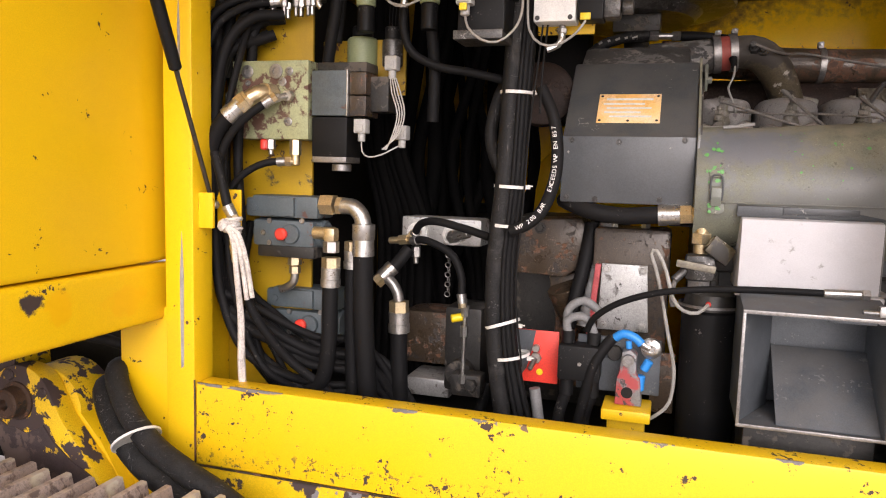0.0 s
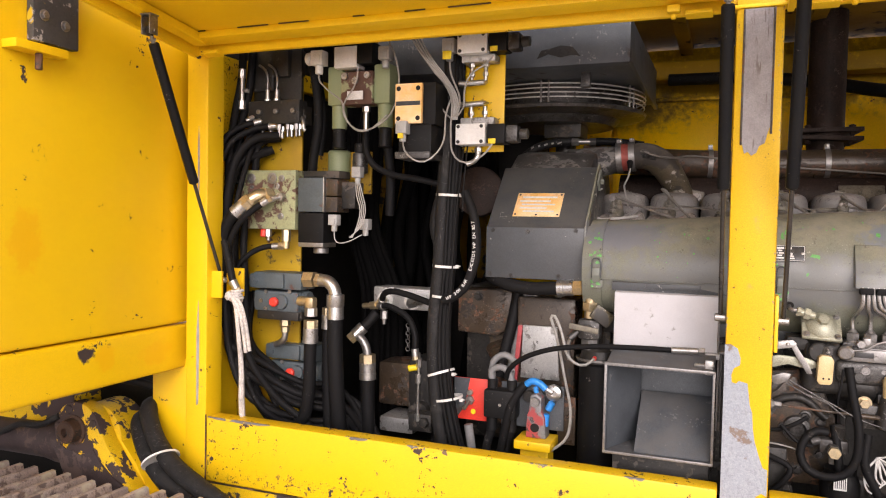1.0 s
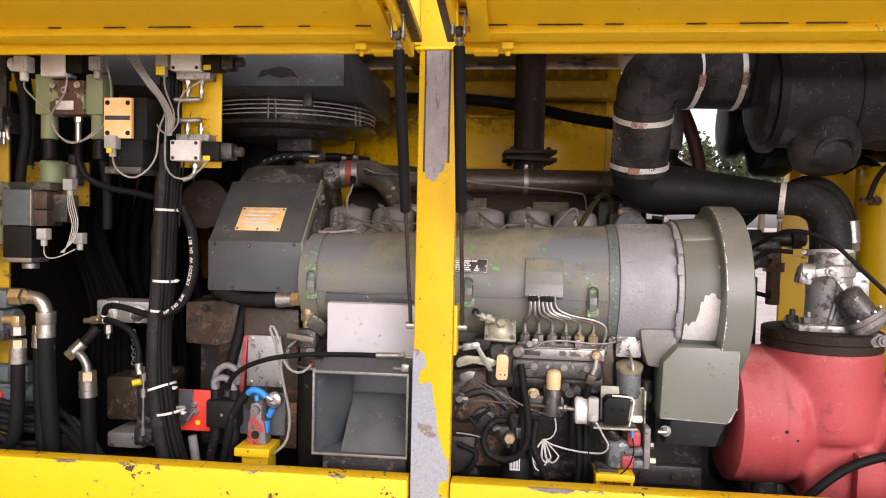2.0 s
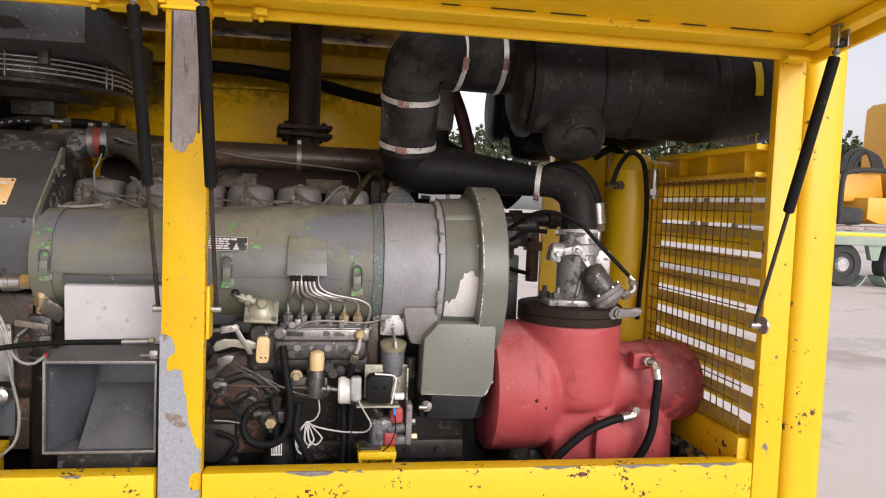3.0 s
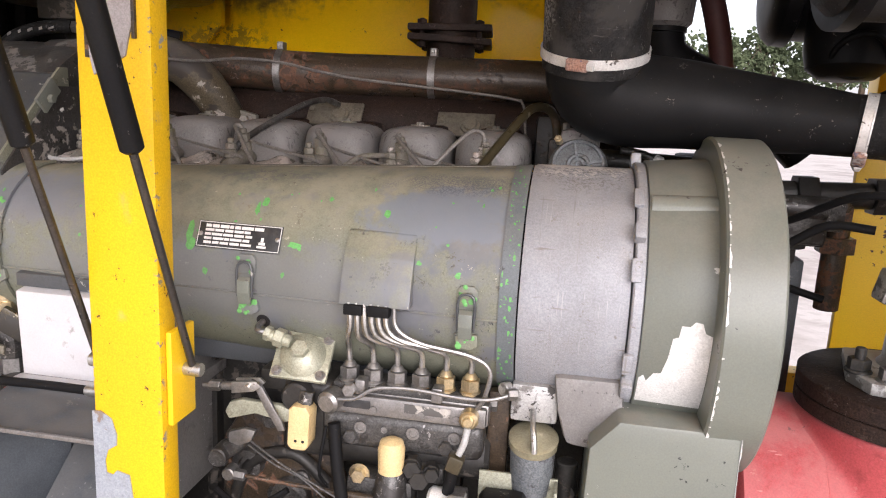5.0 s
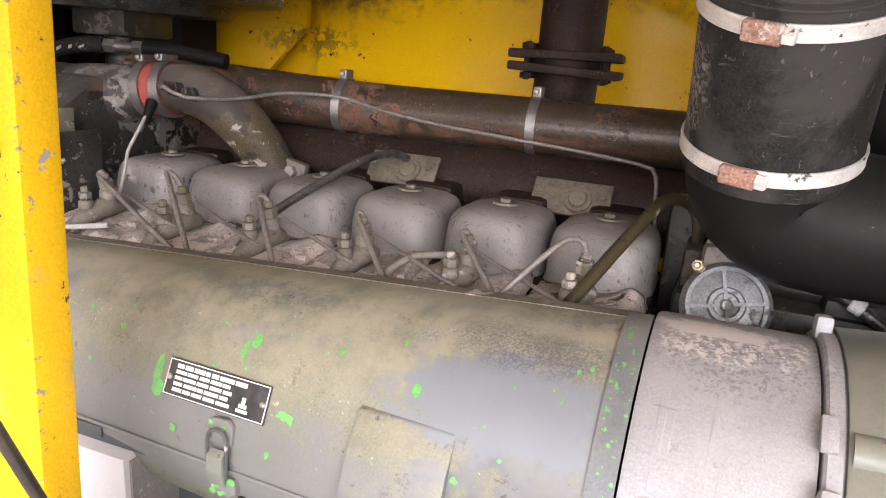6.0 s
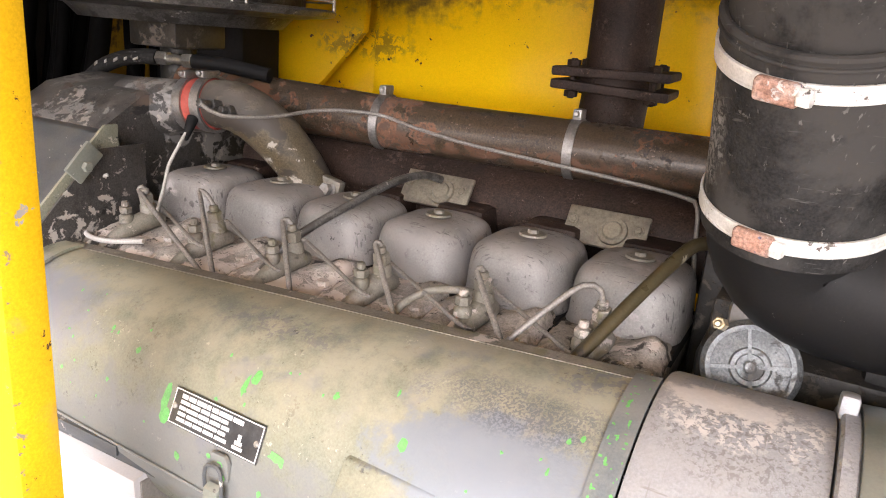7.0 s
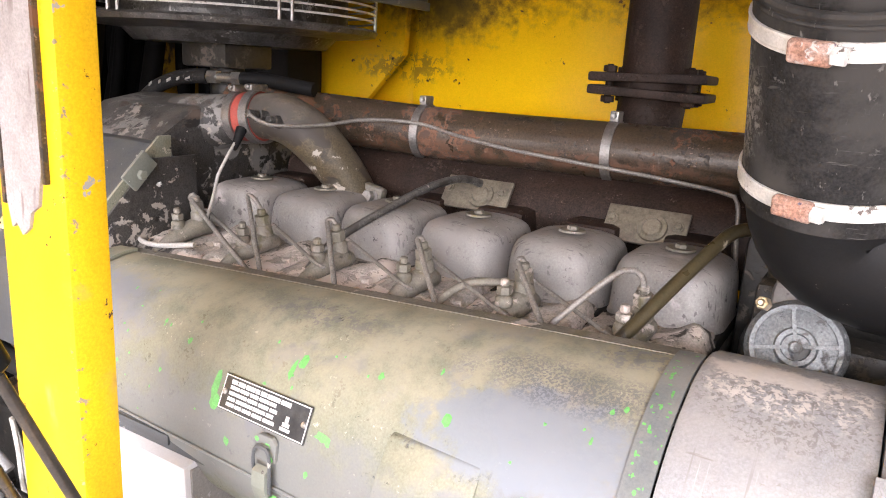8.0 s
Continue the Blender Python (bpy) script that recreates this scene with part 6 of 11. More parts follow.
part("bell_crank", S().prism([(0.496, 1.296), (0.518, 1.304), (0.534, 1.302), (0.528, 1.286), (0.510, 1.278), (0.496, 1.282)], "y", 1.396, 1.404, 0.002), steel_dull, engine)
part("bell_arm", S().tube([(0.513, 1.41, 1.288), (0.500, 1.408, 1.272), (0.484, 1.405, 1.262), (0.480, 1.405, 1.245)], [0.012, 0.012, 0.011, 0.009], seg=14).cyl((0.484, 1.385, 1.262), (0.484, 1.42, 1.262), 0.013, seg=16, bev=0.002), iron_grey, engine)
part("link_rod", S().cyl((0.518, 1.40, 1.234), (0.69, 1.398, 1.228), 0.0028, seg=8).cyl((0.655, 1.399, 1.229), (0.70, 1.398, 1.228), 0.005, seg=10), rust_brown, engine, "thin rusty link rod")
part("rod_end", S().hexa((0.70, 1.398, 1.228), (0.726, 1.397, 1.226), 0.008).cyl((0.726, 1.397, 1.226), (0.742, 1.396, 1.226), 0.006, seg=10).hexa((0.742, 1.396, 1.226), (0.75, 1.396, 1.226), 0.0085).cyl((0.75, 1.396, 1.226), (0.77, 1.394, 1.224), 0.0055, seg=10), steel_dull, engine)
part("rod_end", S().hexa((0.500, 1.40, 1.235), (0.518, 1.40, 1.234), 0.0075).cyl((0.496, 1.392, 1.236), (0.496, 1.412, 1.236), 0.009, seg=12), steel_dull, engine)

stop = thing("stop_solenoid", (0.83, 1.39, 1.18), "white round stop solenoid with black box on the engine", "solenoid")
part("coil", S().cyl((0.768, 1.40, 1.222), (0.815, 1.40, 1.222), 0.0315, seg=28, bev=0.004), white_part, stop)
part("band", S().ring((0.806, 1.40, 1.222), (1, 0, 0), 0.0315, 0.02, 0.003, 28), steel_dull, stop)
part("plug", S().box((0.808, 1.37, 1.236), (0.024, 0.02, 0.05), 0.005).cyl((0.808, 1.368, 1.205), (0.808, 1.37, 1.225), 0.013, seg=16, bev=0.004), grey_plug, stop, "grey cable plug")
relay = part("relay_box", S().prism([(0.834, 1.198), (0.832, 1.25), (0.84, 1.262), (0.888, 1.263), (0.894, 1.255), (0.886, 1.198)], "y", 1.368, 1.41, 0.005), plastic_black, stop, "black relay box")
for bx in (0.852, 0.874):
    part("screw", S().lathe((bx, 1.368, 1.235), (0, -1, 0), [(0, 0.0045), (0.002, 0.0036), (0.0005, 0.002), (0.0005, 0)], 12), rubber, relay)
part("bracket", S().box((0.88, 1.42, 1.238), (0.1, 0.004, 0.08), 0.001).box((0.928, 1.405, 1.238), (0.004, 0.034, 0.076), 0.001).box((0.86, 1.39, 1.191), (0.1, 0.05, 0.004), 0.001), zinc_olive, stop, "olive zinc bracket")
part("end_plug", S().cyl((0.896, 1.375, 1.214), (0.92, 1.375, 1.214), 0.0085, seg=16, bev=0.002), white_part, stop, "white plastic plug")
part("seal_edge", S().tube([(0.89, 1.366, 1.198), (0.898, 1.366, 1.245), (0.894, 1.366, 1.264), (0.85, 1.366, 1.268)], 0.0022, seg=8), tie_white, stop)

ffilter = thing("fuel_filter", (0.89, 1.45, 1.2), "fuel strainer with a clouded domed bowl", "filter")
part("head", S().box((0.893, 1.455, 1.37), (0.06, 0.05, 0.05), 0.006).cyl((0.86, 1.44, 1.384), (0.852, 1.43, 1.385), 0.009, seg=12), aluminium, ffilter)
part("support", S().box((0.848, 1.455, 1.315), (0.028, 0.02, 0.12), 0.004), rust_brown, ffilter, "rusty brown support")
part("bowl_cap", S().lathe((0.8955, 1.428, 1.318), (0, -0.3, 1), [(0, 0.028), (0.001, 0.0312), (0.011, 0.0315), (0.0125, 0.0295), (0.0135, 0.027), (0.0175, 0.015), (0.0185, 0.0)], 36), glass_cap, ffilter, "clouded round bowl lid")
part("bowl", S().lathe((0.8955, 1.43, 1.25), (0, -0.02, 1), [(0, 0.02), (0.004, 0.025), (0.03, 0.0275), (0.068, 0.0285), (0.074, 0.0275)], 32), cast_blue, ffilter)
part("bail", S().tube([(0.8985, 1.394, 1.322), (0.897, 1.396, 1.336), (0.894, 1.406, 1.352), (0.892, 1.425, 1.364)], 0.0036, seg=8), steel, ffilter)
part("drain_nut", S().hexa((0.945, 1.46, 1.25), (0.94, 1.44, 1.25), 0.014).cyl((0.94, 1.45, 1.29), (0.94, 1.45, 1.24), 0.014, seg=14), iron_dark, ffilter)

spare = thing("wire_coil", (0.70, 1.40, 1.076), "bundle of looped white wire beside the fuel filter", "wire")
for k, (bx, bz, w) in enumerate(((0.688, 1.074, 0.012), (0.694, 1.082, 0.016), (0.706, 1.092, 0.012), (0.72, 1.094, 0.017))):
    part("loop", S().tube([(0.697, 1.402 + 0.002 * k, 1.146), (bx - w, 1.4, 1.115), (bx - w * 0.9, 1.398, bz + 0.012), (bx, 1.397, bz), (bx + w * 0.8, 1.399, bz + 0.013), (bx + w * 0.6, 1.402, 1.115), (0.7, 1.404 + 0.002 * k, 1.145)], 0.0019, seg=8, step=0.006), coil_white, spare)
part("lead", S().tube([(0.698, 1.404, 1.146), (0.72, 1.404, 1.135), (0.76, 1.405, 1.125), (0.8, 1.4, 1.122), (0.835, 1.385, 1.128), (0.845, 1.372, 1.15), (0.832, 1.366, 1.175), (0.815, 1.366, 1.205)], 0.0021, seg=8, step=0.008), coil_white, spare)
part("lead", S().tube([(0.698, 1.404, 1.146), (0.715, 1.406, 1.15), (0.727, 1.408, 1.17), (0.722, 1.41, 1.21)], 0.002, seg=8, step=0.008), coil_white, spare)
for bx, bz, y in ((0.491, 1.205, 1.4745), (0.57, 1.199, 1.4745), (0.53, 1.17, 1.4745)):
    part("core_plug", S().lathe((bx, y, bz), (0, -1, 0), [(-0.002, 0.0125), (0.005, 0.012), (0.006, 0.009), (0.003, 0.006), (0.003, 0)], 18), iron_grey, engine)
starter_valve = thing("red_grey_valve", (0.87, 1.40, 1.07), "red and grey cast valve on a yellow bracket", "valve")
part("body", S().box((0.872, 1.408, 1.125), (0.05, 0.045, 0.065), 0.012, seg=3).cyl((0.865, 1.405, 1.092), (0.865, 1.405, 1.155), 0.021, seg=20, bev=0.004), cast_blue, starter_valve)
part("cap", S().box((0.905, 1.398, 1.165), (0.03, 0.036, 0.036), 0.008, seg=3), red_paint, starter_valve, "red painted end cap")
part("cap", S().box((0.892, 1.392, 1.11), (0.03, 0.03, 0.03), 0.008, seg=3), red_paint, starter_valve, "red painted end cap")
part("arm", S().cyl((0.885, 1.39, 1.13), (0.925, 1.392, 1.135), 0.009, 0.012, seg=14).box((0.915, 1.39, 1.108), (0.024, 0.03, 0.02), 0.006), cast_blue, starter_valve)
part("end_plate", S().box((0.934, 1.40, 1.145), (0.014, 0.045, 0.095), 0.003), cast_grey, starter_valve)
part("nut", S().hexa((0.941, 1.388, 1.113), (0.955, 1.388, 1.113), 0.0105), brass, starter_valve)
part("nut", S().hexa((0.941, 1.388, 1.15), (0.95, 1.388, 1.15), 0.008), steel_dull, starter_valve)
part("elbow", S().hexa((0.862, 1.395, 1.158), (0.862, 1.392, 1.172), 0.011).cyl((0.862, 1.395, 1.17), (0.85, 1.392, 1.18), 0.006, seg=10), iron_grey, starter_valve)
part("bracket", S().box((0.861, 1.395, 1.079), (0.088, 0.075, 0.018), 0.003).box((0.861, 1.43, 1.025), (0.078, 0.012, 0.1), 0.003).box((0.824, 1.4, 1.025), (0.008, 0.06, 0.1), 0.002).box((0.9, 1.4, 1.025), (0.008, 0.06, 0.1), 0.002), paint_yellow_bad, starter_valve, "chipped yellow bracket")
part("pad", S().box((0.845, 1.40, 1.0915), (0.05, 0.06, 0.007), 0.002), iron_dark, starter_valve)
part("wire_tip", S().cyl((0.897, 1.372, 1.19), (0.899, 1.372, 1.17), 0.0035, seg=10), blue_plastic, starter_valve, "blue wire sleeve")

# grey housing beside the duct with its orange label
hous = [(1.478, 1.468), (1.478, 1.596), (1.488, 1.602), (1.632, 1.755), (1.66, 1.757), (1.68, 1.7), (1.72, 1.6), (1.72, 1.468)]
housing = part("air_box", S().prism(hous, "x", -0.168, 0.081, 0.004), grey_paint, engine, "dark grey folded sheet air box")
part("seam_flange", S().prism([(1.47, 1.462), (1.47, 1.6), (1.64, 1.765), (1.66, 1.765), (1.66, 1.462)], "x", 0.0815, 0.0865, 0.001), olive, housing)
lt = math.degrees(math.atan2(1.755 - 1.602, 1.632 - 1.488))
lc = Vector((-0.048, 1.5365, 1.6515)) + Vector((0, -0.7, 0.66)) * 0.0035
tag = part("label_plate", S().box(lc, (0.12, 0.083, 0.0015), 0.0005, rot=(lt, 0, 0)), label_orange, housing, "faded orange warning label")
tm = pose(*lc, lt, 0, 0)
for i, (u, v, w, h) in enumerate(((0, 0.026, 0.09, 0.006), (-0.01, 0.012, 0.08, 0.005), (0.0, 0.0, 0.086, 0.005), (-0.012, -0.012, 0.07, 0.005), (0.004, -0.024, 0.08, 0.005))):
    part("print_bar", S().box(tm @ Vector((u, v, 0.0009)), (w, h, 0.0004), 0.0, rot=(lt, 0, 0)), label_white, tag)
for u, v in ((-0.054, 0.035), (0.054, 0.035), (-0.054, -0.035), (0.054, -0.035), (0.0, -0.036)):
    part("rivet", S().lathe(tm @ Vector((u, v, 0.0005)), tm.to_3x3() @ Vector((0, 0, 1)), [(0, 0.003), (0.001, 0.0026), (0.0016, 0)], 10), iron_dark, tag)
part("side_plate", S().prism([(1.50, 1.50), (1.50, 1.61), (1.625, 1.735), (1.70, 1.735), (1.70, 1.50)], "x", 0.0867, 0.0905, 0.001), worn_dark, housing, "dark end plate")
part("end_tab", S().box((0.094, 1.60, 1.72), (0.006, 0.05, 0.03), 0.002, rot=(45, 0, 0)).hexa((0.097, 1.60, 1.715), (0.105, 1.60, 1.715), 0.007), olive_plain, housing)
for px_, pz_ in ((-0.155, 1.478), (-0.06, 1.585), (0.02, 1.478), (-0.1, 1.475), (0.06, 1.59), (-0.15, 1.588)):
    part("rivet", hexbolt(S(), (px_, 1.4775, pz_), (0, -1, 0), 0.004, 0.003), iron_grey, housing)

# white box and open grey outlet duct under the air box
wbox = part("oil_cooler_box", S().prism([(1.43, 1.318), (1.425, 1.452), (1.455, 1.457), (1.58, 1.45), (1.58, 1.318)], "x", 0.163, 0.388, 0.004).box((0.276, 1.423, 1.322), (0.235, 0.02, 0.012), 0.003), white_sheet, engine, "white painted sheet metal box, scuffed")
part("side_sheet", S().prism([(1.436, 1.312), (1.432, 1.448), (1.58, 1.448), (1.58, 1.312)], "x", 0.3885, 0.3915, 0.001).box((0.3985, 1.505, 1.3285), (0.014, 0.145, 0.006), 0.002).box((0.4045, 1.505, 1.3225), (0.003, 0.145, 0.018), 0.001), tan_sheet, wbox, "grey scuffed side sheet with a folded flange")
part("top_strip", S().prism([(1.438, 1.455), (1.438, 1.474), (1.462, 1.48), (1.56, 1.48), (1.56, 1.455)], "x", 0.155, 0.41, 0.002).box((0.29, 1.4365, 1.468), (0.12, 0.003, 0.012), 0.001), grey_paint, wbox)
part("lower_sheet", S().prism([(1.45, 1.15), (1.45, 1.318), (1.572, 1.318), (1.572, 1.15)], "x", 0.3885, 0.3915, 0.001), tan_sheet, wbox, "grey scuffed lower sheet")
outlet = thing("outlet_duct", (0.276, 1.4, 1.117), "open grey sheet metal outlet duct", "duct")
part("side", S().prism([(1.305, 1.118), (1.305, 1.306), (1.46, 1.33), (1.46, 1.118)], "x", 0.166, 0.170, 0.0008), grey_sheet, outlet)
part("side", S().prism([(1.305, 1.118), (1.305, 1.306), (1.46, 1.33), (1.46, 1.118)], "x", 0.382, 0.386, 0.0008), grey_sheet, outlet)
part("top", S().add([(0.166, 1.305, 1.306), (0.386, 1.305, 1.306), (0.386, 1.44, 1.33), (0.166, 1.44, 1.33), (0.166, 1.305, 1.303), (0.386, 1.305, 1.303), (0.386, 1.44, 1.327), (0.166, 1.44, 1.327)],
                [(0, 1, 2, 3), (4, 7, 6, 5), (0, 4, 5, 1), (1, 5, 6, 2), (2, 6, 7, 3), (3, 7, 4, 0)]), grey_sheet, outlet, "dusty top sheet")
part("bottom", S().box((0.276, 1.385, 1.1165), (0.22, 0.16, 0.003), 0.001), grey_sheet, outlet)
part("baffle", S().prism([(1.32, 1.119), (1.322, 1.116), (1.452, 1.222), (1.45, 1.226)], "x", 0.228, 0.382, 0.0008).add([(0.1705, 1.318, 1.119), (0.1705, 1.318, 1.304), (0.226, 1.44, 1.304), (0.226, 1.44, 1.119)], [(0, 1, 2, 3)]).box((0.276, 1.462, 1.22), (0.214, 0.004, 0.2), 0.001), grey_sheet, outlet, "bent inner sheets")
part("rim", S().box((0.276, 1.3035, 1.3075), (0.224, 0.004, 0.006), 0.001).box((0.276, 1.3035, 1.117), (0.224, 0.004, 0.006), 0.001).box((0.1665, 1.3035, 1.212), (0.005, 0.004, 0.186), 0.001).box((0.3855, 1.3035, 1.212), (0.005, 0.004, 0.186), 0.001), steel_dull, outlet, "bright worn folded rim")
part("stand", S().box((0.28, 1.40, 1.03), (0.2, 0.12, 0.17), 0.004), iron_dark, outlet)

# ---------------------------------------------------------------- exhaust
ex = thing("exhaust_pipe", (0.6, 1.94, 1.70), "rusty brown exhaust pipe with strap clamps", "exhaust")
ex_pts = [(0.0, 1.86, 1.80), (0.2, 1.905, 1.79), (0.4, 1.93, 1.783), (0.65, 1.945, 1.783), (0.95, 1.96, 1.782), (1.1, 1.965, 1.77)]
part("pipe", S().tube(ex_pts, 0.039, seg=28, step=0.03), rust_brown, ex)
for f in (0.325, 0.585):
    c, d = curve_at(ex_pts, f)
    part("clamp", S().ring(c, d, 0.0388, 0.013, 0.003, 32).box(c + Vector((0, 0, 0.047)), (0.012, 0.022, 0.014), 0.002), steel_dull, ex, "grey strap clamp")
    part("clamp_screw", S().cyl(c + Vector((0, -0.016, 0.048)), c + Vector((0, 0.016, 0.048)), 0.004, seg=10), steel, ex)
part("sense_line", S().tube([(0.188, 1.712, 1.803), (0.22, 1.718, 1.79), (0.26, 1.775, 1.79), (0.30, 1.84, 1.8), (0.36, 1.8875, 1.798), (0.42, 1.891, 1.787), (0.5, 1.898, 1.775), (0.6, 1.902, 1.767), (0.72, 1.908, 1.758), (0.80, 1.908, 1.75), (0.82, 1.90, 1.74), (0.828, 1.885, 1.69), (0.84, 1.87, 1.62)], 0.0028, seg=8), dusty_pipe, ex)

stack = thing("exhaust_stack", (0.667, 2.09, 1.80), "dark burnt vertical exhaust stack with bolted flange", "exhaust")
SX, SY = 0.652, 2.075
part("riser", S().cyl((SX, SY - 0.02, 1.775), (SX, SY, 1.856), 0.049, seg=28), exhaust_dark, stack)
part("pipe", S().cyl((SX, SY, 1.885), (SX, SY, 2.225), 0.049, seg=32), exhaust_dark, stack)
for fz in (1.861, 1.883):
    part("flange", S().box((SX, SY, fz), (0.165, 0.15, 0.013), 0.004, rot=(0, 2 if fz < 1.87 else -1, 6)), exhaust_dark, stack, "rough square flange plate")
part("gasket", S().cyl((SX, SY, 1.866), (SX, SY, 1.878), 0.062, seg=32), exhaust_dark, stack)
for k in range(4):
    a = radians(k * 90 + 51)
    x, y = SX + 0.08 * math.cos(a), SY + 0.072 * math.sin(a)
    part("bolt", S().hexa((x, y, 1.889), (x, y, 1.898), 0.010).hexa((x, y, 1.846), (x, y, 1.855), 0.010).cyl((x, y, 1.844), (x, y, 1.9), 0.0055, seg=8), exhaust_dark, stack)

# ---------------------------------------------------------------- air intake hose and filters
hose_a = thing("intake_hose", (0.93, 1.6, 1.75), "large black rubber intake hose with steel band clamps", "hose")
part("elbow", S().tube([(0.932, 1.588, 1.925), (0.932, 1.568, 1.965), (0.938, 1.556, 2.0), (0.958, 1.558, 2.028), (0.992, 1.58, 2.043), (1.03, 1.608, 2.046), (1.07, 1.622, 2.046)], [0.067, 0.069, 0.074, 0.079, 0.083, 0.084, 0.084], seg=40), rubber_dusty, hose_a)
cpl = [(0.934, 1.634, 1.798), (0.934, 1.629, 1.812), (0.934, 1.612, 1.86), (0.933, 1.594, 1.905), (0.932, 1.576, 1.945), (0.932, 1.568, 1.960)]
part("coupling", S().tube(cpl, 0.0728, seg=44, step=0.01).torus((0.932, 1.5685, 1.959), (0, -0.5, 0.87), 0.0715, 0.0035, 44, 8).torus((0.932, 1.5725, 1.952), (0, -0.48, 0.88), 0.073, 0.002, 44, 8), rubber_dusty, hose_a, "scuffed rubber coupling")
part("lower_elbow", S().tube([(0.934, 1.63, 1.808), (0.936, 1.638, 1.788), (0.945, 1.645, 1.77), (0.965, 1.648, 1.757), (1.0, 1.646, 1.752), (1.06, 1.642, 1.75), (1.14, 1.632, 1.743), (1.22, 1.605, 1.737), (1.285, 1.58, 1.73)], [0.0695, 0.068, 0.066, 0.063, 0.059, 0.054, 0.049, 0.043, 0.038], seg=32), plastic_black, hose_a, "smooth black moulded elbow")
part("end_elbow", S().tube([(1.27, 1.586, 1.732), (1.325, 1.567, 1.73), (1.365, 1.553, 1.705), (1.38, 1.545, 1.66), (1.381, 1.536, 1.592)], [0.04, 0.042, 0.0445, 0.046, 0.047], seg=32), rubber_dusty, hose_a)


def band_clamp(parent, c, d, r, spin=0.0):
    d = Vector(d).normalized()
    dd, u, w = _frame_of(d)
    n = 132
    verts, faces = [], []
    for k in range(n):
        a = 2 * math.pi * k / n
        o = u * math.cos(a) + w * math.sin(a)
        tooth = 0.0004 if k % 2 else 0.0
        for t, q in ((-0.0066, 0.0), (-0.0066, 0.0021), (-0.0046, 0.0024), (-0.004, 0.0017 + tooth), (0.004, 0.0017 + tooth), (0.0046, 0.0024), (0.0066, 0.0021), (0.0066, 0.0)):
            verts.append(Vector(c) + dd * t + o * (r + q))
    for k in range(n):
        k2 = (k + 1) % n
        for j in range(8):
            j2 = (j + 1) % 8
            faces.append((k * 8 + j, k2 * 8 + j, k2 * 8 + j2, k * 8 + j2))
    b = part("band_clamp", S().add(verts, faces), clamp_steel, parent, "serrated pale steel band clamp")
    out = u * math.cos(radians(spin)) + w * math.sin(radians(spin))
    p = Vector(c) + out * (r + 0.0055)
    side = dd.cross(out).normalized()
    m = Matrix((side, dd, out)).transposed().to_4x4()
    m.translation = p
    clip = S()
    tmp = S().box((0, 0, 0), (0.03, 0.0165, 0.008), 0.0034, seg=3)
    clip.add([m @ Vector(q) for q in tmp.v], tmp.f)
    part("screw_clip", clip, clip_rust, b, "rusty screw clip with blue paint traces")
    part("screw_head", S().hexa(p + side * 0.014, p + side * 0.023, 0.0065), clamp_steel, b)
    return b


band_clamp(hose_a, (0.9325, 1.581, 1.934), (0, -0.42, 0.9), 0.0733, 163)
band_clamp(hose_a, (0.934, 1.627, 1.818), (0, -0.33, 0.94), 0.0733, 163)
band_clamp(hose_a, (1.05, 1.617, 2.046), (1, 0.16, 0), 0.0855, 20)
band_clamp(hose_a, (1.162, 1.632, 2.046), (1, 0.1, 0), 0.0855, 15)
band_clamp(hose_a, (1.28, 1.582, 1.731), (1, -0.35, -0.08), 0.041, 60)
band_clamp(hose_a, (1.381, 1.537, 1.602), (0, 0.08, 1), 0.0475, 60)

filt = thing("air_filter", (1.5, 1.68, 1.86), "black plastic air filter canister with dust bowl", "air filter")
FY, FZ = 1.56, 1.985
part("canister", S().lathe((1.06, 1.622, 2.046), (1, 0.08, 0), [(0, 0.05), (0, 0.084), (0.15, 0.0845), (0.16, 0.05)], 44).lathe((1.19, FY, FZ), (1, 0, 0), [(0, 0.06), (0.01, 0.11), (0.03, 0.127), (0.30, 0.129), (0.305, 0.133), (0.315, 0.133), (0.32, 0.129), (0.5, 0.129), (0.505, 0.134), (0.53, 0.134), (0.535, 0.1295), (0.66, 0.129), (0.705, 0.122), (0.73, 0.1), (0.735, 0.0)], 56), rubber_dusty, filt)
part("inlet_ring", S().ring((1.225, FY, FZ), (1, 0, 0), 0.122, 0.02, 0.018, 40), plastic_black, filt)
bowl = S().lathe((1.347, 1.535, 1.945), (0.0, -0.2, -1), [(0, 0.078), (0.08, 0.08), (0.115, 0.077), (0.14, 0.066), (0.152, 0.045), (0.155, 0)], 40)
bowl.torus((1.347, 1.452, 1.838), (0, -0.75, -0.66), 0.04, 0.006, 28, 8)
part("dust_bowl", bowl, rubber_dusty, filt, "hanging rubber dust bowl")
part("dust_slot", S().lathe((1.347, 1.459, 1.842), (0, -0.75, -0.66), [(0, 0.041), (0.004, 0.04), (0.0045, 0)], 28), rubber_dusty, filt)
part("strap", S().ring((1.40, FY, FZ), (1, 0, 0), 0.1295, 0.006, 0.002, 44), plastic_black, filt)
part("label_strip", S().add([(1.79 + dx, FY - 0.1315 * math.cos(radians(a)), FZ + 0.1315 * math.sin(radians(a))) for a in range(-8, 33, 5) for dx in (0, 0.022)],
                            [(2 * i, 2 * i + 1, 2 * i + 3, 2 * i + 2) for i in range(8)]), yellow_cap, filt, "yellow label strip")
filt2 = thing("second_air_filter", (1.3, 1.95, 1.83), "black secondary air filter behind the first", "air filter")
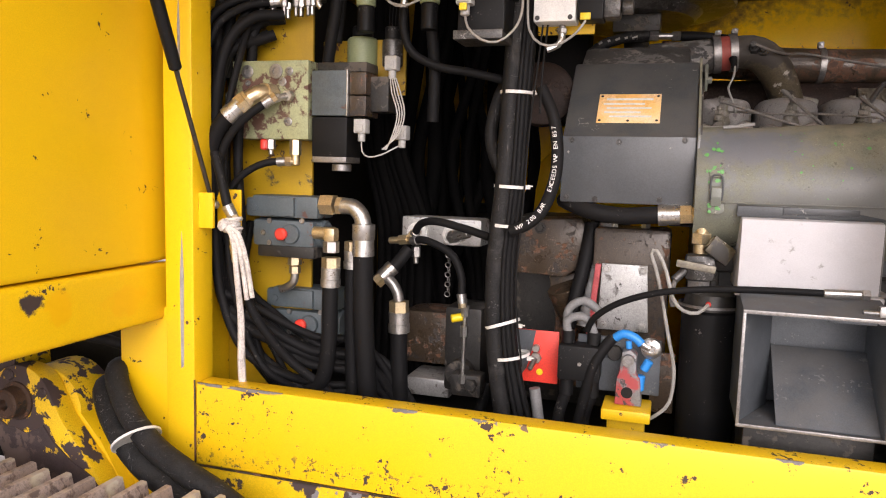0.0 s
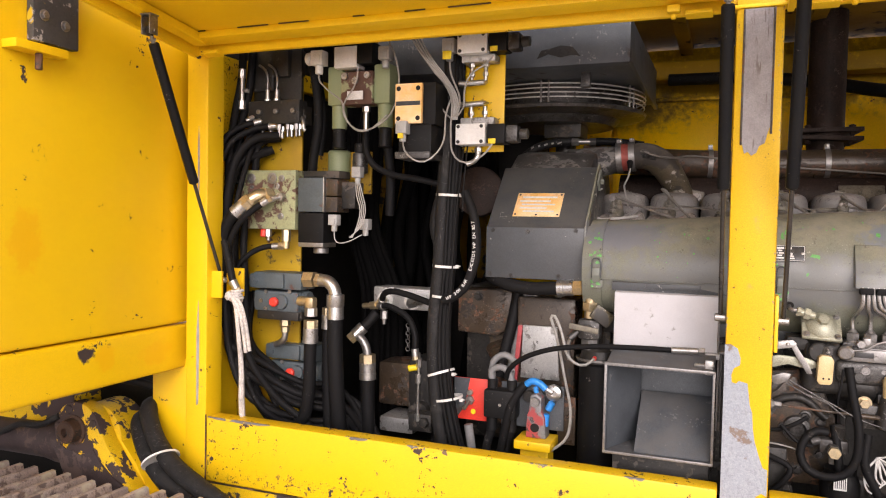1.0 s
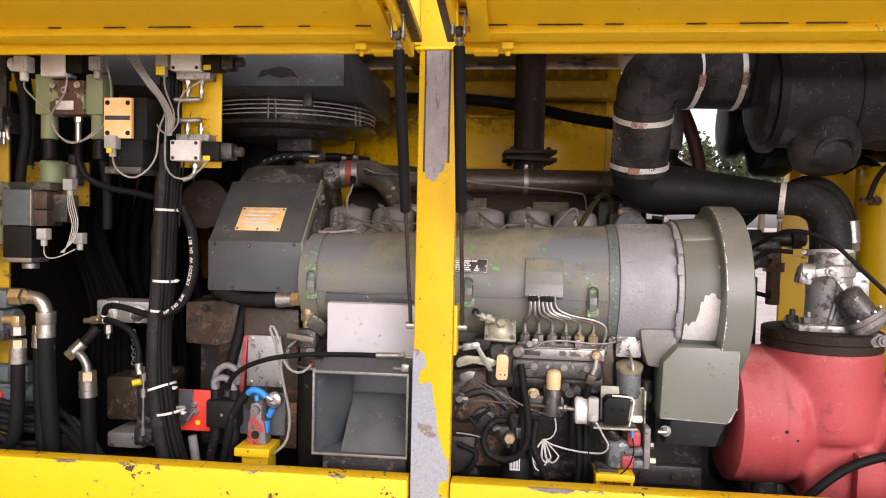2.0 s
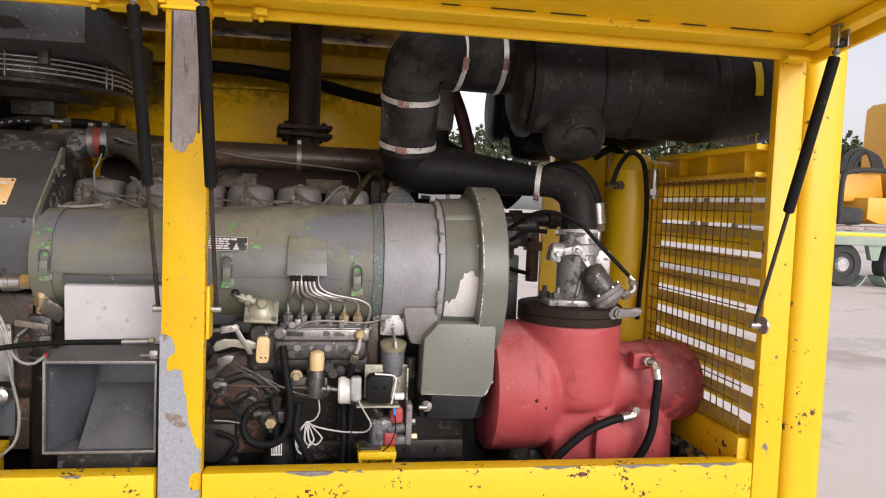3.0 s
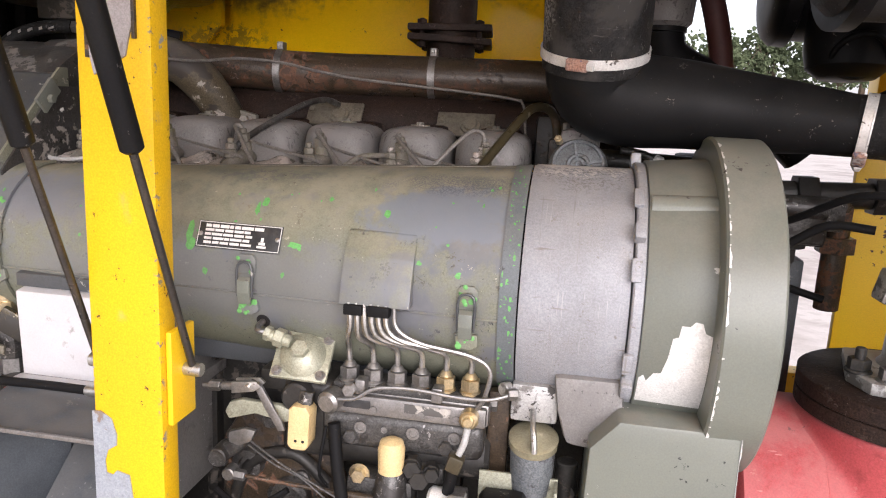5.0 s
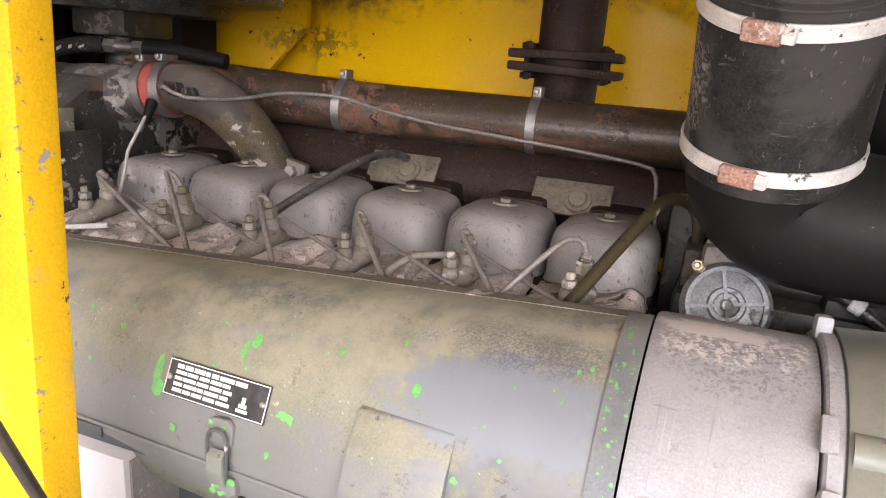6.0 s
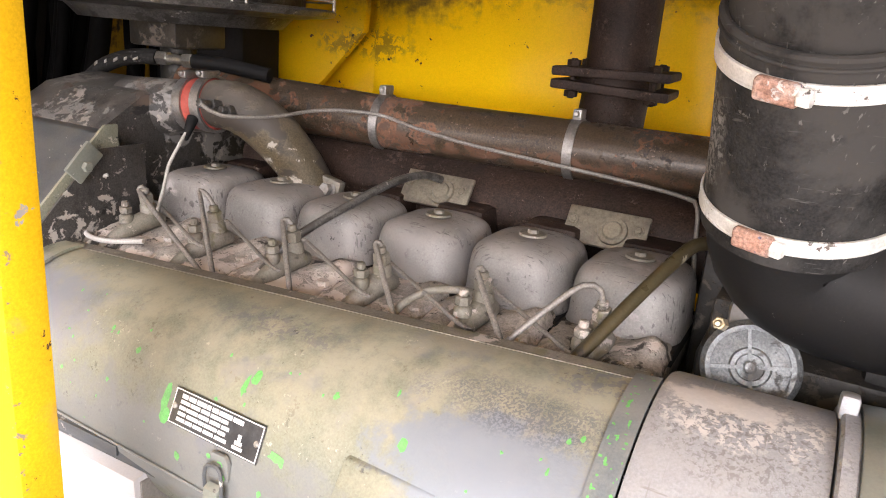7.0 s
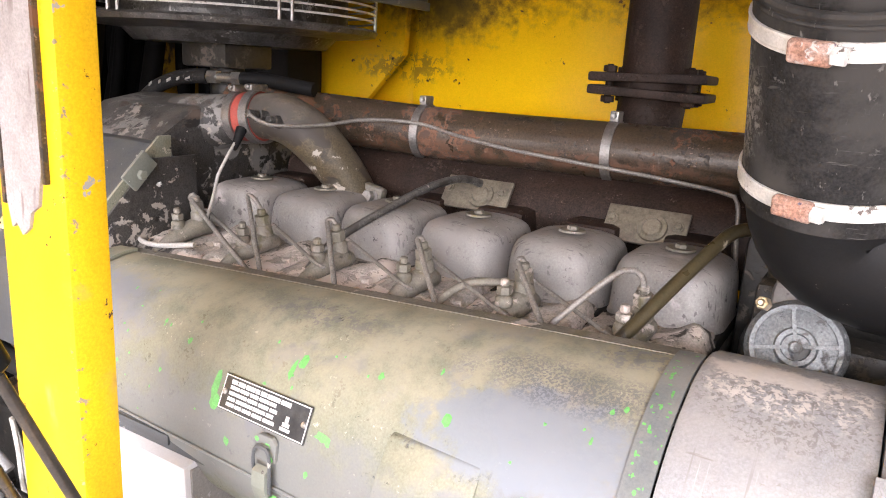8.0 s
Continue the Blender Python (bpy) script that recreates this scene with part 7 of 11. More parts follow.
part("canister", S().lathe((1.2, 1.86, 1.955), (1, 0, 0), [(0, 0.06), (0.005, 0.092), (0.015, 0.102), (0.035, 0.104), (0.04, 0.094), (0.42, 0.094), (0.44, 0.105), (0.46, 0.105), (0.54, 0.09), (0.55, 0)], 40), plastic_black, filt2)
part("bowl", S().lathe((1.31, 1.79, 1.92), (0, -0.1, -1), [(0, 0.062), (0.08, 0.063), (0.105, 0.058), (0.12, 0.04), (0.122, 0)], 32).torus((1.31, 1.735, 1.832), (0, -0.8, -0.6), 0.036, 0.005, 24, 8), plastic_black, filt2)
sedi = thing("breather_bowl", (1.06, 1.85, 1.85), "grey dusty breather bowl hanging beside the hose", "breather")
part("bowl", S().lathe((1.045, 1.87, 2.05), (0, 0, -1), [(0, 0.05), (0.13, 0.05), (0.165, 0.047), (0.172, 0.04), (0.172, 0.02), (0.172, 0)], 28), cast_grey, sedi)
part("stem", S().lathe((1.045, 1.87, 1.882), (0, 0, -1), [(0, 0.04), (0.012, 0.04), (0.013, 0.03), (0.03, 0.029)], 28), plastic_black, sedi)

# ---------------------------------------------------------------- red screw compressor
comp = thing("screw_compressor", (1.4, 1.52, 0.96), "red painted cast screw compressor with hoses", "compressor")
CY = 1.55
body_c = S().lathe((1.142, CY, 1.2), (1, 0, 0), [(0.06, 0.1), (0.06, 0.164), (0.09, 0.165), (0.112, 0.168), (0.138, 0.166), (0.15, 0.158), (0.17, 0.142), (0.21, 0.126), (0.33, 0.116), (0.34, 0.09)], 72)
body_c.lathe((1.362, CY - 0.025, 1.155), (0, 0, 1), [(0, 0.1), (0.012, 0.121), (0.03, 0.131), (0.06, 0.134), (0.15, 0.134), (0.2, 0.133), (0.22, 0.131)], 72)
body_c.lathe((1.4, CY - 0.01, 1.214), (1, 0, -0.015), [(0, 0.095), (0.1, 0.1), (0.168, 0.103), (0.171, 0.108), (0.245, 0.109), (0.249, 0.1055), (0.285, 0.104), (0.306, 0.095), (0.318, 0.078), (0.323, 0.05), (0.324, 0)], 64)
body_c.lathe((1.553, CY - 0.045, 0.99), (0, 0, 1), [(0, 0.093), (0.006, 0.096), (0.02, 0.096), (0.024, 0.092), (0.12, 0.09), (0.16, 0.07)], 48)
body_c.prism([(1.30, 1.02), (1.30, 1.12), (1.33, 1.16), (1.45, 1.16), (1.50, 1.1), (1.50, 1.02)], "y", CY - 0.13, CY + 0.05, 0.008)
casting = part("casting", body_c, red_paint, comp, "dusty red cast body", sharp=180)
# the shells grow together into one casting with filleted corners
grow = casting.modifiers.new("grow_together", "REMESH")
grow.mode, grow.voxel_size, grow.use_smooth_shade = "VOXEL", 0.0055, True
fillet = casting.modifiers.new("fillet", "SMOOTH")
fillet.factor, fillet.iterations = 0.5, 14
part("end_cover", S().lathe((1.142, CY, 1.2), (1, 0, 0), [(0, 0.1), (0, 0.155), (0.008, 0.166), (0.05, 0.168), (0.103, 0.168), (0.105, 0.166), (0.107, 0.15)], 72), red_paint, comp, "red round end cover")
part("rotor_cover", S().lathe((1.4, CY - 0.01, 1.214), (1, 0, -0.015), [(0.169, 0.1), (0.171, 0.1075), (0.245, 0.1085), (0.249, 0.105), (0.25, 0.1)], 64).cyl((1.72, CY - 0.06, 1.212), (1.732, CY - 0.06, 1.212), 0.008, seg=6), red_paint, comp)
part("boss", S().box((1.43, CY - 0.14, 1.085), (0.055, 0.03, 0.13), 0.005), red_paint, comp)
part("boss", S().box((1.527, CY - 0.105, 1.287), (0.05, 0.04, 0.042), 0.008).box((1.575, CY - 0.085, 1.296), (0.02, 0.02, 0.014), 0.004), red_paint, comp)
part("plug", S().lathe((1.556, CY - 0.137, 1.062), (0, -1, 0), [(-0.01, 0.009), (0.002, 0.008), (0.002, 0.005), (-0.002, 0.004), (-0.002, 0)], 14), red_paint, comp)
part("foot", S().box((1.38, CY - 0.07, 0.992), (0.24, 0.17, 0.05), 0.004).box((1.38, CY - 0.1, 0.955), (0.28, 0.2, 0.03), 0.004), iron_grey, comp, "greasy steel foot")
part("jack", S().cyl((1.235, CY - 0.05, 0.945), (1.235, CY - 0.05, 1.05), 0.03, seg=20).cyl((1.235, CY - 0.05, 0.945), (1.235, CY - 0.05, 0.985), 0.045, seg=20), iron_dark, comp)
part("foot_flange", S().cyl((1.553, CY - 0.045, 0.966), (1.553, CY - 0.045, 0.99), 0.1, seg=40), iron_grey, comp)
part("inlet_flange", S().lathe((1.362, CY - 0.025, 1.374), (0, 0, 1), [(0, 0.13), (0.002, 0.134), (0.02, 0.134), (0.0215, 0.1315), (0.023, 0.134), (0.043, 0.134), (0.045, 0.131)], 72), exhaust_dark, comp, "dark greasy inlet flange")
part("plug_hole", S().lathe((1.2415, CY - 0.1675, 1.199), (0, -1, 0), [(-0.002, 0.0045), (0.0005, 0.0045), (0.0005, 0)], 12), dark_void, comp)
part("plug_hole", S().lathe((1.267, CY - 0.1655, 1.18), (0, -1, 0), [(-0.002, 0.003), (0.0005, 0.003), (0.0005, 0)], 10), dark_void, comp)

uv = thing("unloader_valve", (1.38, 1.53, 1.42), "cast aluminium unloader valve on the compressor inlet", "valve")
UX, UY = 1.381, 1.532
uvb = S().lathe((UX, UY, 1.424), (0, 0, 1), [(0, 0.062), (0.01, 0.061), (0.018, 0.055), (0.06, 0.0535), (0.12, 0.054), (0.124, 0.058), (0.148, 0.058), (0.152, 0.05), (0.18, 0.047)], 48)
uvb.box((UX + 0.045, UY - 0.005, 1.515), (0.06, 0.07, 0.09), 0.008).tube([(UX - 0.02, UY - 0.056, 1.44), (UX - 0.006, UY - 0.058, 1.50), (UX + 0.004, UY - 0.055, 1.545)], 0.006, seg=10)
part("body", uvb, aluminium, uv)
part("base", S().prism([(1.272, 1.50), (1.285, 1.455), (1.33, 1.442), (1.45, 1.442), (1.465, 1.47), (1.465, 1.6), (1.30, 1.6)], "z", 1.4195, 1.435, 0.003), aluminium, uv, "machined square base plate")
for sx, sy in ((1.284, 1.497), (1.309, 1.466), (1.45, 1.46)):
    part("stud", S().cyl((sx, sy, 1.432), (sx, sy, 1.466), 0.0065, seg=12).hexa((sx, sy, 1.438), (sx, sy, 1.452), 0.0135).cyl((sx, sy, 1.434), (sx, sy, 1.4385), 0.016, seg=16), iron_dark if sx < 1.29 else steel_dull, uv)
a0, a1 = Vector((1.366, 1.452, 1.536)), Vector((1.432, 1.428, 1.438))
ad = (a1 - a0).normalized()
part("actuator", S().lathe(a0 + ad * 0.022, ad, [(0, 0.012), (0.004, 0.027), (0.01, 0.0315), (0.014, 0.033), (0.085, 0.0345)], 30), iron_grey, uv, "grey pneumatic actuator cylinder")
part("actuator_cap", S().lathe(a0 + ad * 0.092, ad, [(0, 0.036), (0.002, 0.043), (0.012, 0.044), (0.013, 0.041), (0.015, 0.044), (0.026, 0.043), (0.032, 0.034), (0.04, 0.02), (0.04, 0)], 34), cast_grey, uv, "cast cap with a clamped joint")
_, au, aw = _frame_of(ad)
for k in range(6):
    q = a0 + ad * 0.088 + (au * math.cos(k * 1.047 + 0.4) + aw * math.sin(k * 1.047 + 0.4)) * 0.0405
    part("cap_screw", S().hexa(q, q + ad * 0.006, 0.0045), steel, uv)
part("actuator_rod", S().cyl(a0 - ad * 0.004, a0 + ad * 0.03, 0.0055, seg=12).hexa(a0 + ad * 0.004, a0 + ad * 0.02, 0.0115), steel_dull, uv)
part("actuator_foot", S().prism([(1.418, 1.408), (1.44, 1.428), (1.462, 1.42), (1.505, 1.424), (1.512, 1.413), (1.495, 1.402), (1.45, 1.397), (1.432, 1.394)], "y", 1.405, 1.43, 0.004).lathe((1.447, 1.404, 1.411), (0, -1, 0), [(0, 0.013), (0.006, 0.012), (0.006, 0.007), (0.01, 0.006), (0.01, 0)], 16), cast_grey, uv)
part("actuator_elbow", S().hexa(a1 + Vector((0.028, -0.004, 0.012)), a1 + Vector((0.048, -0.006, 0.022)), 0.011).tube([a1 + Vector((0.044, -0.006, 0.02)), a1 + Vector((0.058, -0.006, 0.03)), a1 + Vector((0.056, -0.004, 0.05))], 0.0085, seg=12, step=0.005).hexa(a1 + Vector((0.057, -0.004, 0.042)), a1 + Vector((0.055, -0.004, 0.054)), 0.0105), steel_dull, uv)
part("lever_hub", S().cyl((1.288, 1.472, 1.556), (1.32, 1.466, 1.556), 0.022, 0.0195, seg=20, bev=0.004).box((1.297, 1.47, 1.549), (0.03, 0.036, 0.04), 0.006, rot=(0, 12, 0)).hexa((1.3, 1.452, 1.55), (1.3, 1.445, 1.55), 0.008), aluminium, uv)
part("lever", S().prism([(1.315, 1.565), (1.352, 1.572), (1.366, 1.565), (1.374, 1.54), (1.366, 1.535), (1.352, 1.552), (1.318, 1.547)], "y", 1.45, 1.462, 0.002).lathe((1.348, 1.45, 1.561), (0, -1, 0), [(0, 0.012), (0.004, 0.0115), (0.005, 0.006), (0.01, 0.005), (0.01, 0)], 16), aluminium, uv)

# ---------------------------------------------------------------- hydraulic side of the bay
def hose(pts, r, label="black rubber hydraulic hose", ends=(0, 0), mat=None, group="hydraulic hoses", steel_mat=None, name="hydraulic_hose"):
    """A hose; ends: whether its first and last end carry a crimped steel ferrule and nut."""
    h = thing(name, Vector(pts[-1]), label, "hose", group)
    part("tube", S().tube(pts, r, seg=12), mat or rubber, h)
    for on, p, q in ((ends[0], pts[0], pts[1]), (ends[1], pts[-1], pts[-2])):
        if on:
            p, d = Vector(p), (Vector(p) - Vector(q)).normalized()
            part("ferrule", S().lathe(p - d * r * 2.2, d, [(0, r * 0.95), (0.001, r * 1.22), (r * 1.0, r * 1.24), (r * 1.05, r * 1.16), (r * 2.4, r * 1.2), (r * 2.5, r * 0.9)], 20), steel_mat or steel, h, "crimped steel ferrule")
            part("nut", S().hexa(p + d * r * 0.2, p + d * r * 1.5, r * 1.15), steel_mat or brass, h, "hexagon nut")
    return h


def plug_connector(parent, c, rot=(0, 0, 0), mat=None, s=1.0):
    b = S().box(c, (0.026 * s, 0.024 * s, 0.028 * s), 0.003, rot=rot).box(Vector(c) + Vector((0, -0.012 * s, -0.004 * s)), (0.016 * s, 0.004, 0.014 * s), 0.001, rot=rot)
    b.cyl(Vector(c) + Vector((0, 0, -0.012 * s)), Vector(c) + Vector((0, 0, -0.03 * s)), 0.0075 * s, seg=12)
    return part("plug", b, mat or grey_plug, parent, "grey valve plug")


def cable(pts, r=0.0035, mat=None, label="pale grey control cable", group="control cables"):
    return solid("control_cable", S().tube(pts, r, seg=8), mat or wire_grey, label, "cable", group)


def tie(parent, c, d, r, squash=1.0, tail=True):
    b = S().ring(c, d, r, 0.006, 0.0018, 24)
    if tail:
        b.box(Vector(c) + Vector((r + 0.003, -r * 0.25, 0)), (0.009, 0.008, 0.008), 0.0015)
        b.box(Vector(c) + Vector((r + 0.008, -r * 0.35, 0.002)), (0.01, 0.004, 0.0025), 0.0008)
    return part("cable_tie", b, tie_white, parent, "white cable tie")


# green plated valve block with coarse fittings
vb = thing("valve_block", (-0.75, 1.41, 1.575), "rust-stained green plated hydraulic valve block", "valve block")
part("block", S().box((-0.753, 1.408, 1.656), (0.175, 0.07, 0.158), 0.003), block_green, vb)
for hx, hz, r in ((-0.804, 1.713, 0.0135), (-0.738, 1.713, 0.015), (-0.708, 1.713, 0.009), (-0.723, 1.692, 0.009), (-0.803, 1.69, 0.006), (-0.71, 1.612, 0.009)):
    part("plug_screw", S().lathe((hx, 1.3725, hz), (0, -1, 0), [(0, r), (0.002, r), (0.0025, r * 0.9), (0.0025, r * 0.5), (-0.002, r * 0.45), (-0.002, 0)], 18), steel_dull, vb)
part("elbow_fitting", S().hexa((-0.745, 1.372, 1.667), (-0.75, 1.345, 1.668), 0.021).tube([(-0.748, 1.355, 1.668), (-0.76, 1.338, 1.665), (-0.785, 1.325, 1.645)], 0.017, seg=14).hexa((-0.778, 1.328, 1.65), (-0.792, 1.322, 1.637), 0.022), brass, vb, "large brass-coloured elbow fitting")
part("straight_fitting", S().hexa((-0.706, 1.373, 1.663), (-0.706, 1.357, 1.663), 0.012).cyl((-0.706, 1.36, 1.663), (-0.722, 1.34, 1.655), 0.007, seg=12).hexa((-0.716, 1.347, 1.658), (-0.727, 1.335, 1.653), 0.0095), steel, vb)
part("side_fitting", S().hexa((-0.842, 1.40, 1.665), (-0.855, 1.395, 1.665), 0.014).cyl((-0.855, 1.395, 1.665), (-0.868, 1.39, 1.665), 0.01, seg=12), steel, vb)
part("red_cap", S().cyl((-0.772, 1.385, 1.577), (-0.772, 1.385, 1.555), 0.0095, seg=14, bev=0.003), red_bright, vb, "red cap under the block")
part("drain_fitting", S().hexa((-0.757, 1.385, 1.577), (-0.757, 1.385, 1.556), 0.0095).cyl((-0.757, 1.385, 1.556), (-0.757, 1.385, 1.545), 0.005, seg=10), steel, vb)
part("tee_fitting", S().hexa((-0.70, 1.385, 1.577), (-0.70, 1.385, 1.545), 0.012).cyl((-0.70, 1.385, 1.548), (-0.70, 1.385, 1.525), 0.009, seg=12).cyl((-0.725, 1.38, 1.532), (-0.695, 1.385, 1.532), 0.008, seg=12).hexa((-0.72, 1.38, 1.532), (-0.708, 1.383, 1.532), 0.011), brass, vb)
hose([(-0.79, 1.323, 1.64), (-0.82, 1.312, 1.61), (-0.845, 1.31, 1.565), (-0.855, 1.315, 1.5), (-0.86, 1.33, 1.40), (-0.85, 1.36, 1.25), (-0.8, 1.39, 1.12), (-0.72, 1.41, 1.02)], 0.0165, ends=(1, 0))
hose([(-0.727, 1.335, 1.653), (-0.765, 1.322, 1.625), (-0.805, 1.315, 1.585), (-0.83, 1.315, 1.53), (-0.84, 1.33, 1.42), (-0.82, 1.36, 1.3)], 0.0085, ends=(1, 0))
hose([(-0.722, 1.38, 1.532), (-0.76, 1.37, 1.528), (-0.80, 1.36, 1.508), (-0.83, 1.35, 1.475), (-0.845, 1.35, 1.44)], 0.0075, ends=(1, 0))

sv = thing("solenoid_valve", (-0.60, 1.42, 1.53), "grey and black solenoid valve on the block", "valve")
part("body", S().box((-0.622, 1.415, 1.67), (0.078, 0.075, 0.09), 0.004).lathe((-0.60, 1.377, 1.672), (0, -1, 0), [(0, 0.011), (0.001, 0.011), (0.001, 0)], 18), valve_blue, sv, "grey valve body")
part("end_plate", S().box((-0.582, 1.41, 1.67), (0.003, 0.07, 0.092), 0.001), steel, sv)
part("valve_sandwich", S().box((-0.562, 1.415, 1.689), (0.036, 0.065, 0.044), 0.003), rust_brown, sv, "rusty valve sandwich")
part("valve_sandwich", S().box((-0.562, 1.415, 1.645), (0.036, 0.065, 0.04), 0.003), rust_brown, sv)
part("top_plate", S().box((-0.61, 1.44, 1.725), (0.11, 0.06, 0.02), 0.003), iron_dark, sv)
part("coil", S().box((-0.622, 1.415, 1.583), (0.078, 0.07, 0.08), 0.004), plastic_black, sv, "black coil")
part("coil_foot", S().box((-0.622, 1.415, 1.538), (0.076, 0.068, 0.012), 0.002).cyl((-0.61, 1.415, 1.53), (-0.61, 1.415, 1.515), 0.02, seg=18), steel_dull, sv)
plug_connector(sv, (-0.553, 1.385, 1.605))
plug_connector(sv, (-0.48, 1.42, 1.595))
plug_connector(sv, (-0.50, 1.41, 1.73))
part("side_block", S().box((-0.525, 1.43, 1.67), (0.04, 0.05, 0.07), 0.004), iron_dark, sv)
for k in range(4):
    cable([(-0.50 + 0.004 * k, 1.40, 1.70), (-0.492 + 0.006 * k, 1.39, 1.67), (-0.478 + 0.005 * k, 1.385, 1.63), (-0.487 + 0.004 * k, 1.385, 1.59), (-0.50 - 0.003 * k, 1.385, 1.56)], 0.0014)
cable([(-0.553, 1.385, 1.58), (-0.55, 1.382, 1.555), (-0.535, 1.38, 1.545), (-0.51, 1.385, 1.55), (-0.48, 1.40, 1.568)], 0.0015)
pr = thing("pressure_switch", (-0.60, 1.50, 1.73), "pale green round pressure switch with a black top", "switch")
part("housing", S().cyl((-0.60, 1.49, 1.735), (-0.60, 1.49, 1.795), 0.032, seg=28, bev=0.004), green_box, pr)
part("cap", S().cyl((-0.60, 1.49, 1.795), (-0.60, 1.49, 1.82), 0.022, seg=20, bev=0.004), plastic_black, pr)
pr2 = thing("pressure_switch", (-0.53, 1.47, 1.73), "grey pressure switch with wires", "switch")
part("housing", S().cyl((-0.52, 1.46, 1.73), (-0.52, 1.46, 1.785), 0.021, seg=20, bev=0.003), iron_grey, pr2)
part("cap", S().cyl((-0.52, 1.46, 1.785), (-0.52, 1.46, 1.81), 0.016, seg=16), plastic_black, pr2)
for k in range(4):
    cable([(-0.528 + 0.006 * k, 1.46, 1.80), (-0.53 + 0.007 * k, 1.47, 1.86), (-0.515 + 0.004 * k, 1.48, 1.95)], 0.0011, rubber, "thin dark wire above a switch")


# two blue-grey spool valves with red caps
def spool_valve(o, label):
    v = thing("spool_valve", o, label, "valve", "spool valves")
    o = Vector(o)
    part("upper_body", S().box(o + Vector((0.09, 0, 0.105)), (0.15, 0.075, 0.045), 0.006).box(o + Vector((0.012, 0, 0.102)), (0.035, 0.06, 0.04), 0.008).box(o + Vector((0.085, -0.04, 0.105)), (0.06, 0.01, 0.038), 0.003).hexa(o + Vector((0.022, -0.032, 0.102)), o + Vector((0.022, -0.04, 0.102)), 0.008), valve_blue, v)
    part("lower_body", S().box(o + Vector((0.085, 0, 0.05)), (0.14, 0.07, 0.055), 0.008).cyl(o + Vector((0.01, 0, 0.05)), o + Vector((0.17, 0, 0.05)), 0.029, seg=20, bev=0.004).cyl(o + Vector((0.105, -0.03, 0.05)), o + Vector((0.105, -0.044, 0.05)), 0.02, seg=18), valve_blue, v)
    part("flange", S().box(o + Vector((0.09, 0, 0.012)), (0.13, 0.065, 0.024), 0.004), iron_dark, v)
    part("red_cap", S().cyl(o + Vector((0.09, -0.042, 0.05)), o + Vector((0.09, -0.058, 0.05)), 0.0125, seg=18, bev=0.004), red_bright, v, "bright red plastic cap")
    sc = S()
    for u, w in ((0.055, 0.075), (0.055, 0.03), (0.13, 0.078), (0.04, 0.05)):
        sc.lathe(o + Vector((u, -0.035, w)), (0, -1, 0), [(0, 0.006), (0.003, 0.0055), (0.003, 0.003), (0.001, 0.003), (0.001, 0)], 12)
    part("screw", sc, steel_dull, v, kind="stuff")
    return v


spool_valve((-0.80, 1.395, 1.335), "blue-grey spool valve with a red cap, rust-stained")
spool_valve((-0.79, 1.46, 1.135), "blue-grey spool valve with a red cap below another")
fit = thing("pipe_elbow", (-0.56, 1.37, 1.42), "bright steel pipe elbow above a thick hose", "fitting", "steel elbows")
part("nut", S().hexa((-0.635, 1.378, 1.447), (-0.605, 1.378, 1.447), 0.022).hexa((-0.60, 1.378, 1.447), (-0.588, 1.378, 1.446), 0.019), brass, fit)
part("bend", S().tube([(-0.592, 1.378, 1.446), (-0.565, 1.376, 1.444), (-0.547, 1.375, 1.428), (-0.541, 1.375, 1.405)], 0.0165, seg=18, step=0.006), steel, fit)
part("sleeve", S().lathe((-0.541, 1.375, 1.412), (0, 0, -1), [(0, 0.017), (0.001, 0.023), (0.03, 0.023), (0.032, 0.0215), (0.064, 0.0225), (0.066, 0.016)], 24), steel, fit)
hose([(-0.541, 1.375, 1.36), (-0.54, 1.376, 1.25), (-0.536, 1.385, 1.12), (-0.53, 1.40, 0.96)], 0.0205, "thick black rubber hose")
fit2 = thing("pipe_elbow", (-0.61, 1.36, 1.37), "brass-coloured elbow fitting on a hose", "fitting", "steel elbows")
part("body", S().cyl((-0.645, 1.365, 1.39), (-0.605, 1.362, 1.39), 0.013, seg=14).box((-0.605, 1.36, 1.388), (0.026, 0.026, 0.03), 0.008), brass, fit2)
part("nut", S().hexa((-0.605, 1.36, 1.375), (-0.605, 1.36, 1.352), 0.0165), steel, fit2)
hose([(-0.605, 1.36, 1.318), (-0.606, 1.36, 1.25), (-0.61, 1.362, 1.15), (-0.63, 1.37, 1.08), (-0.69, 1.38, 1.03), (-0.76, 1.40, 0.98)], 0.0165, "thick black rubber hose", ends=(1, 0))
hose([(-0.575, 1.40, 1.35), (-0.575, 1.40, 1.2), (-0.57, 1.41, 0.96)], 0.0155, ends=(1, 0))
fit3 = thing("pipe_elbow", (-0.70, 1.40, 1.3), "small steel elbow under a spool valve", "fitting", "steel elbows")
part("nut", S().hexa((-0.70, 1.385, 1.345), (-0.70, 1.385, 1.318), 0.0145).hexa((-0.70, 1.385, 1.316), (-0.70, 1.385, 1.300), 0.012), brass, fit3)
part("bend", S().tube([(-0.70, 1.385, 1.302), (-0.702, 1.386, 1.285), (-0.715, 1.39, 1.272), (-0.74, 1.40, 1.262)], 0.0085, seg=12, step=0.006), steel, fit3)
fit4 = thing("pipe_elbow", (-0.5, 1.5, 1.25), "steel elbow in the shade behind the hoses", "fitting", "steel elbows")
part("bend", S().tube([(-0.545, 1.5, 1.29), (-0.525, 1.5, 1.275), (-0.512, 1.5, 1.25), (-0.51, 1.5, 1.22)], 0.0115, seg=14, step=0.008), steel_dull, fit4)
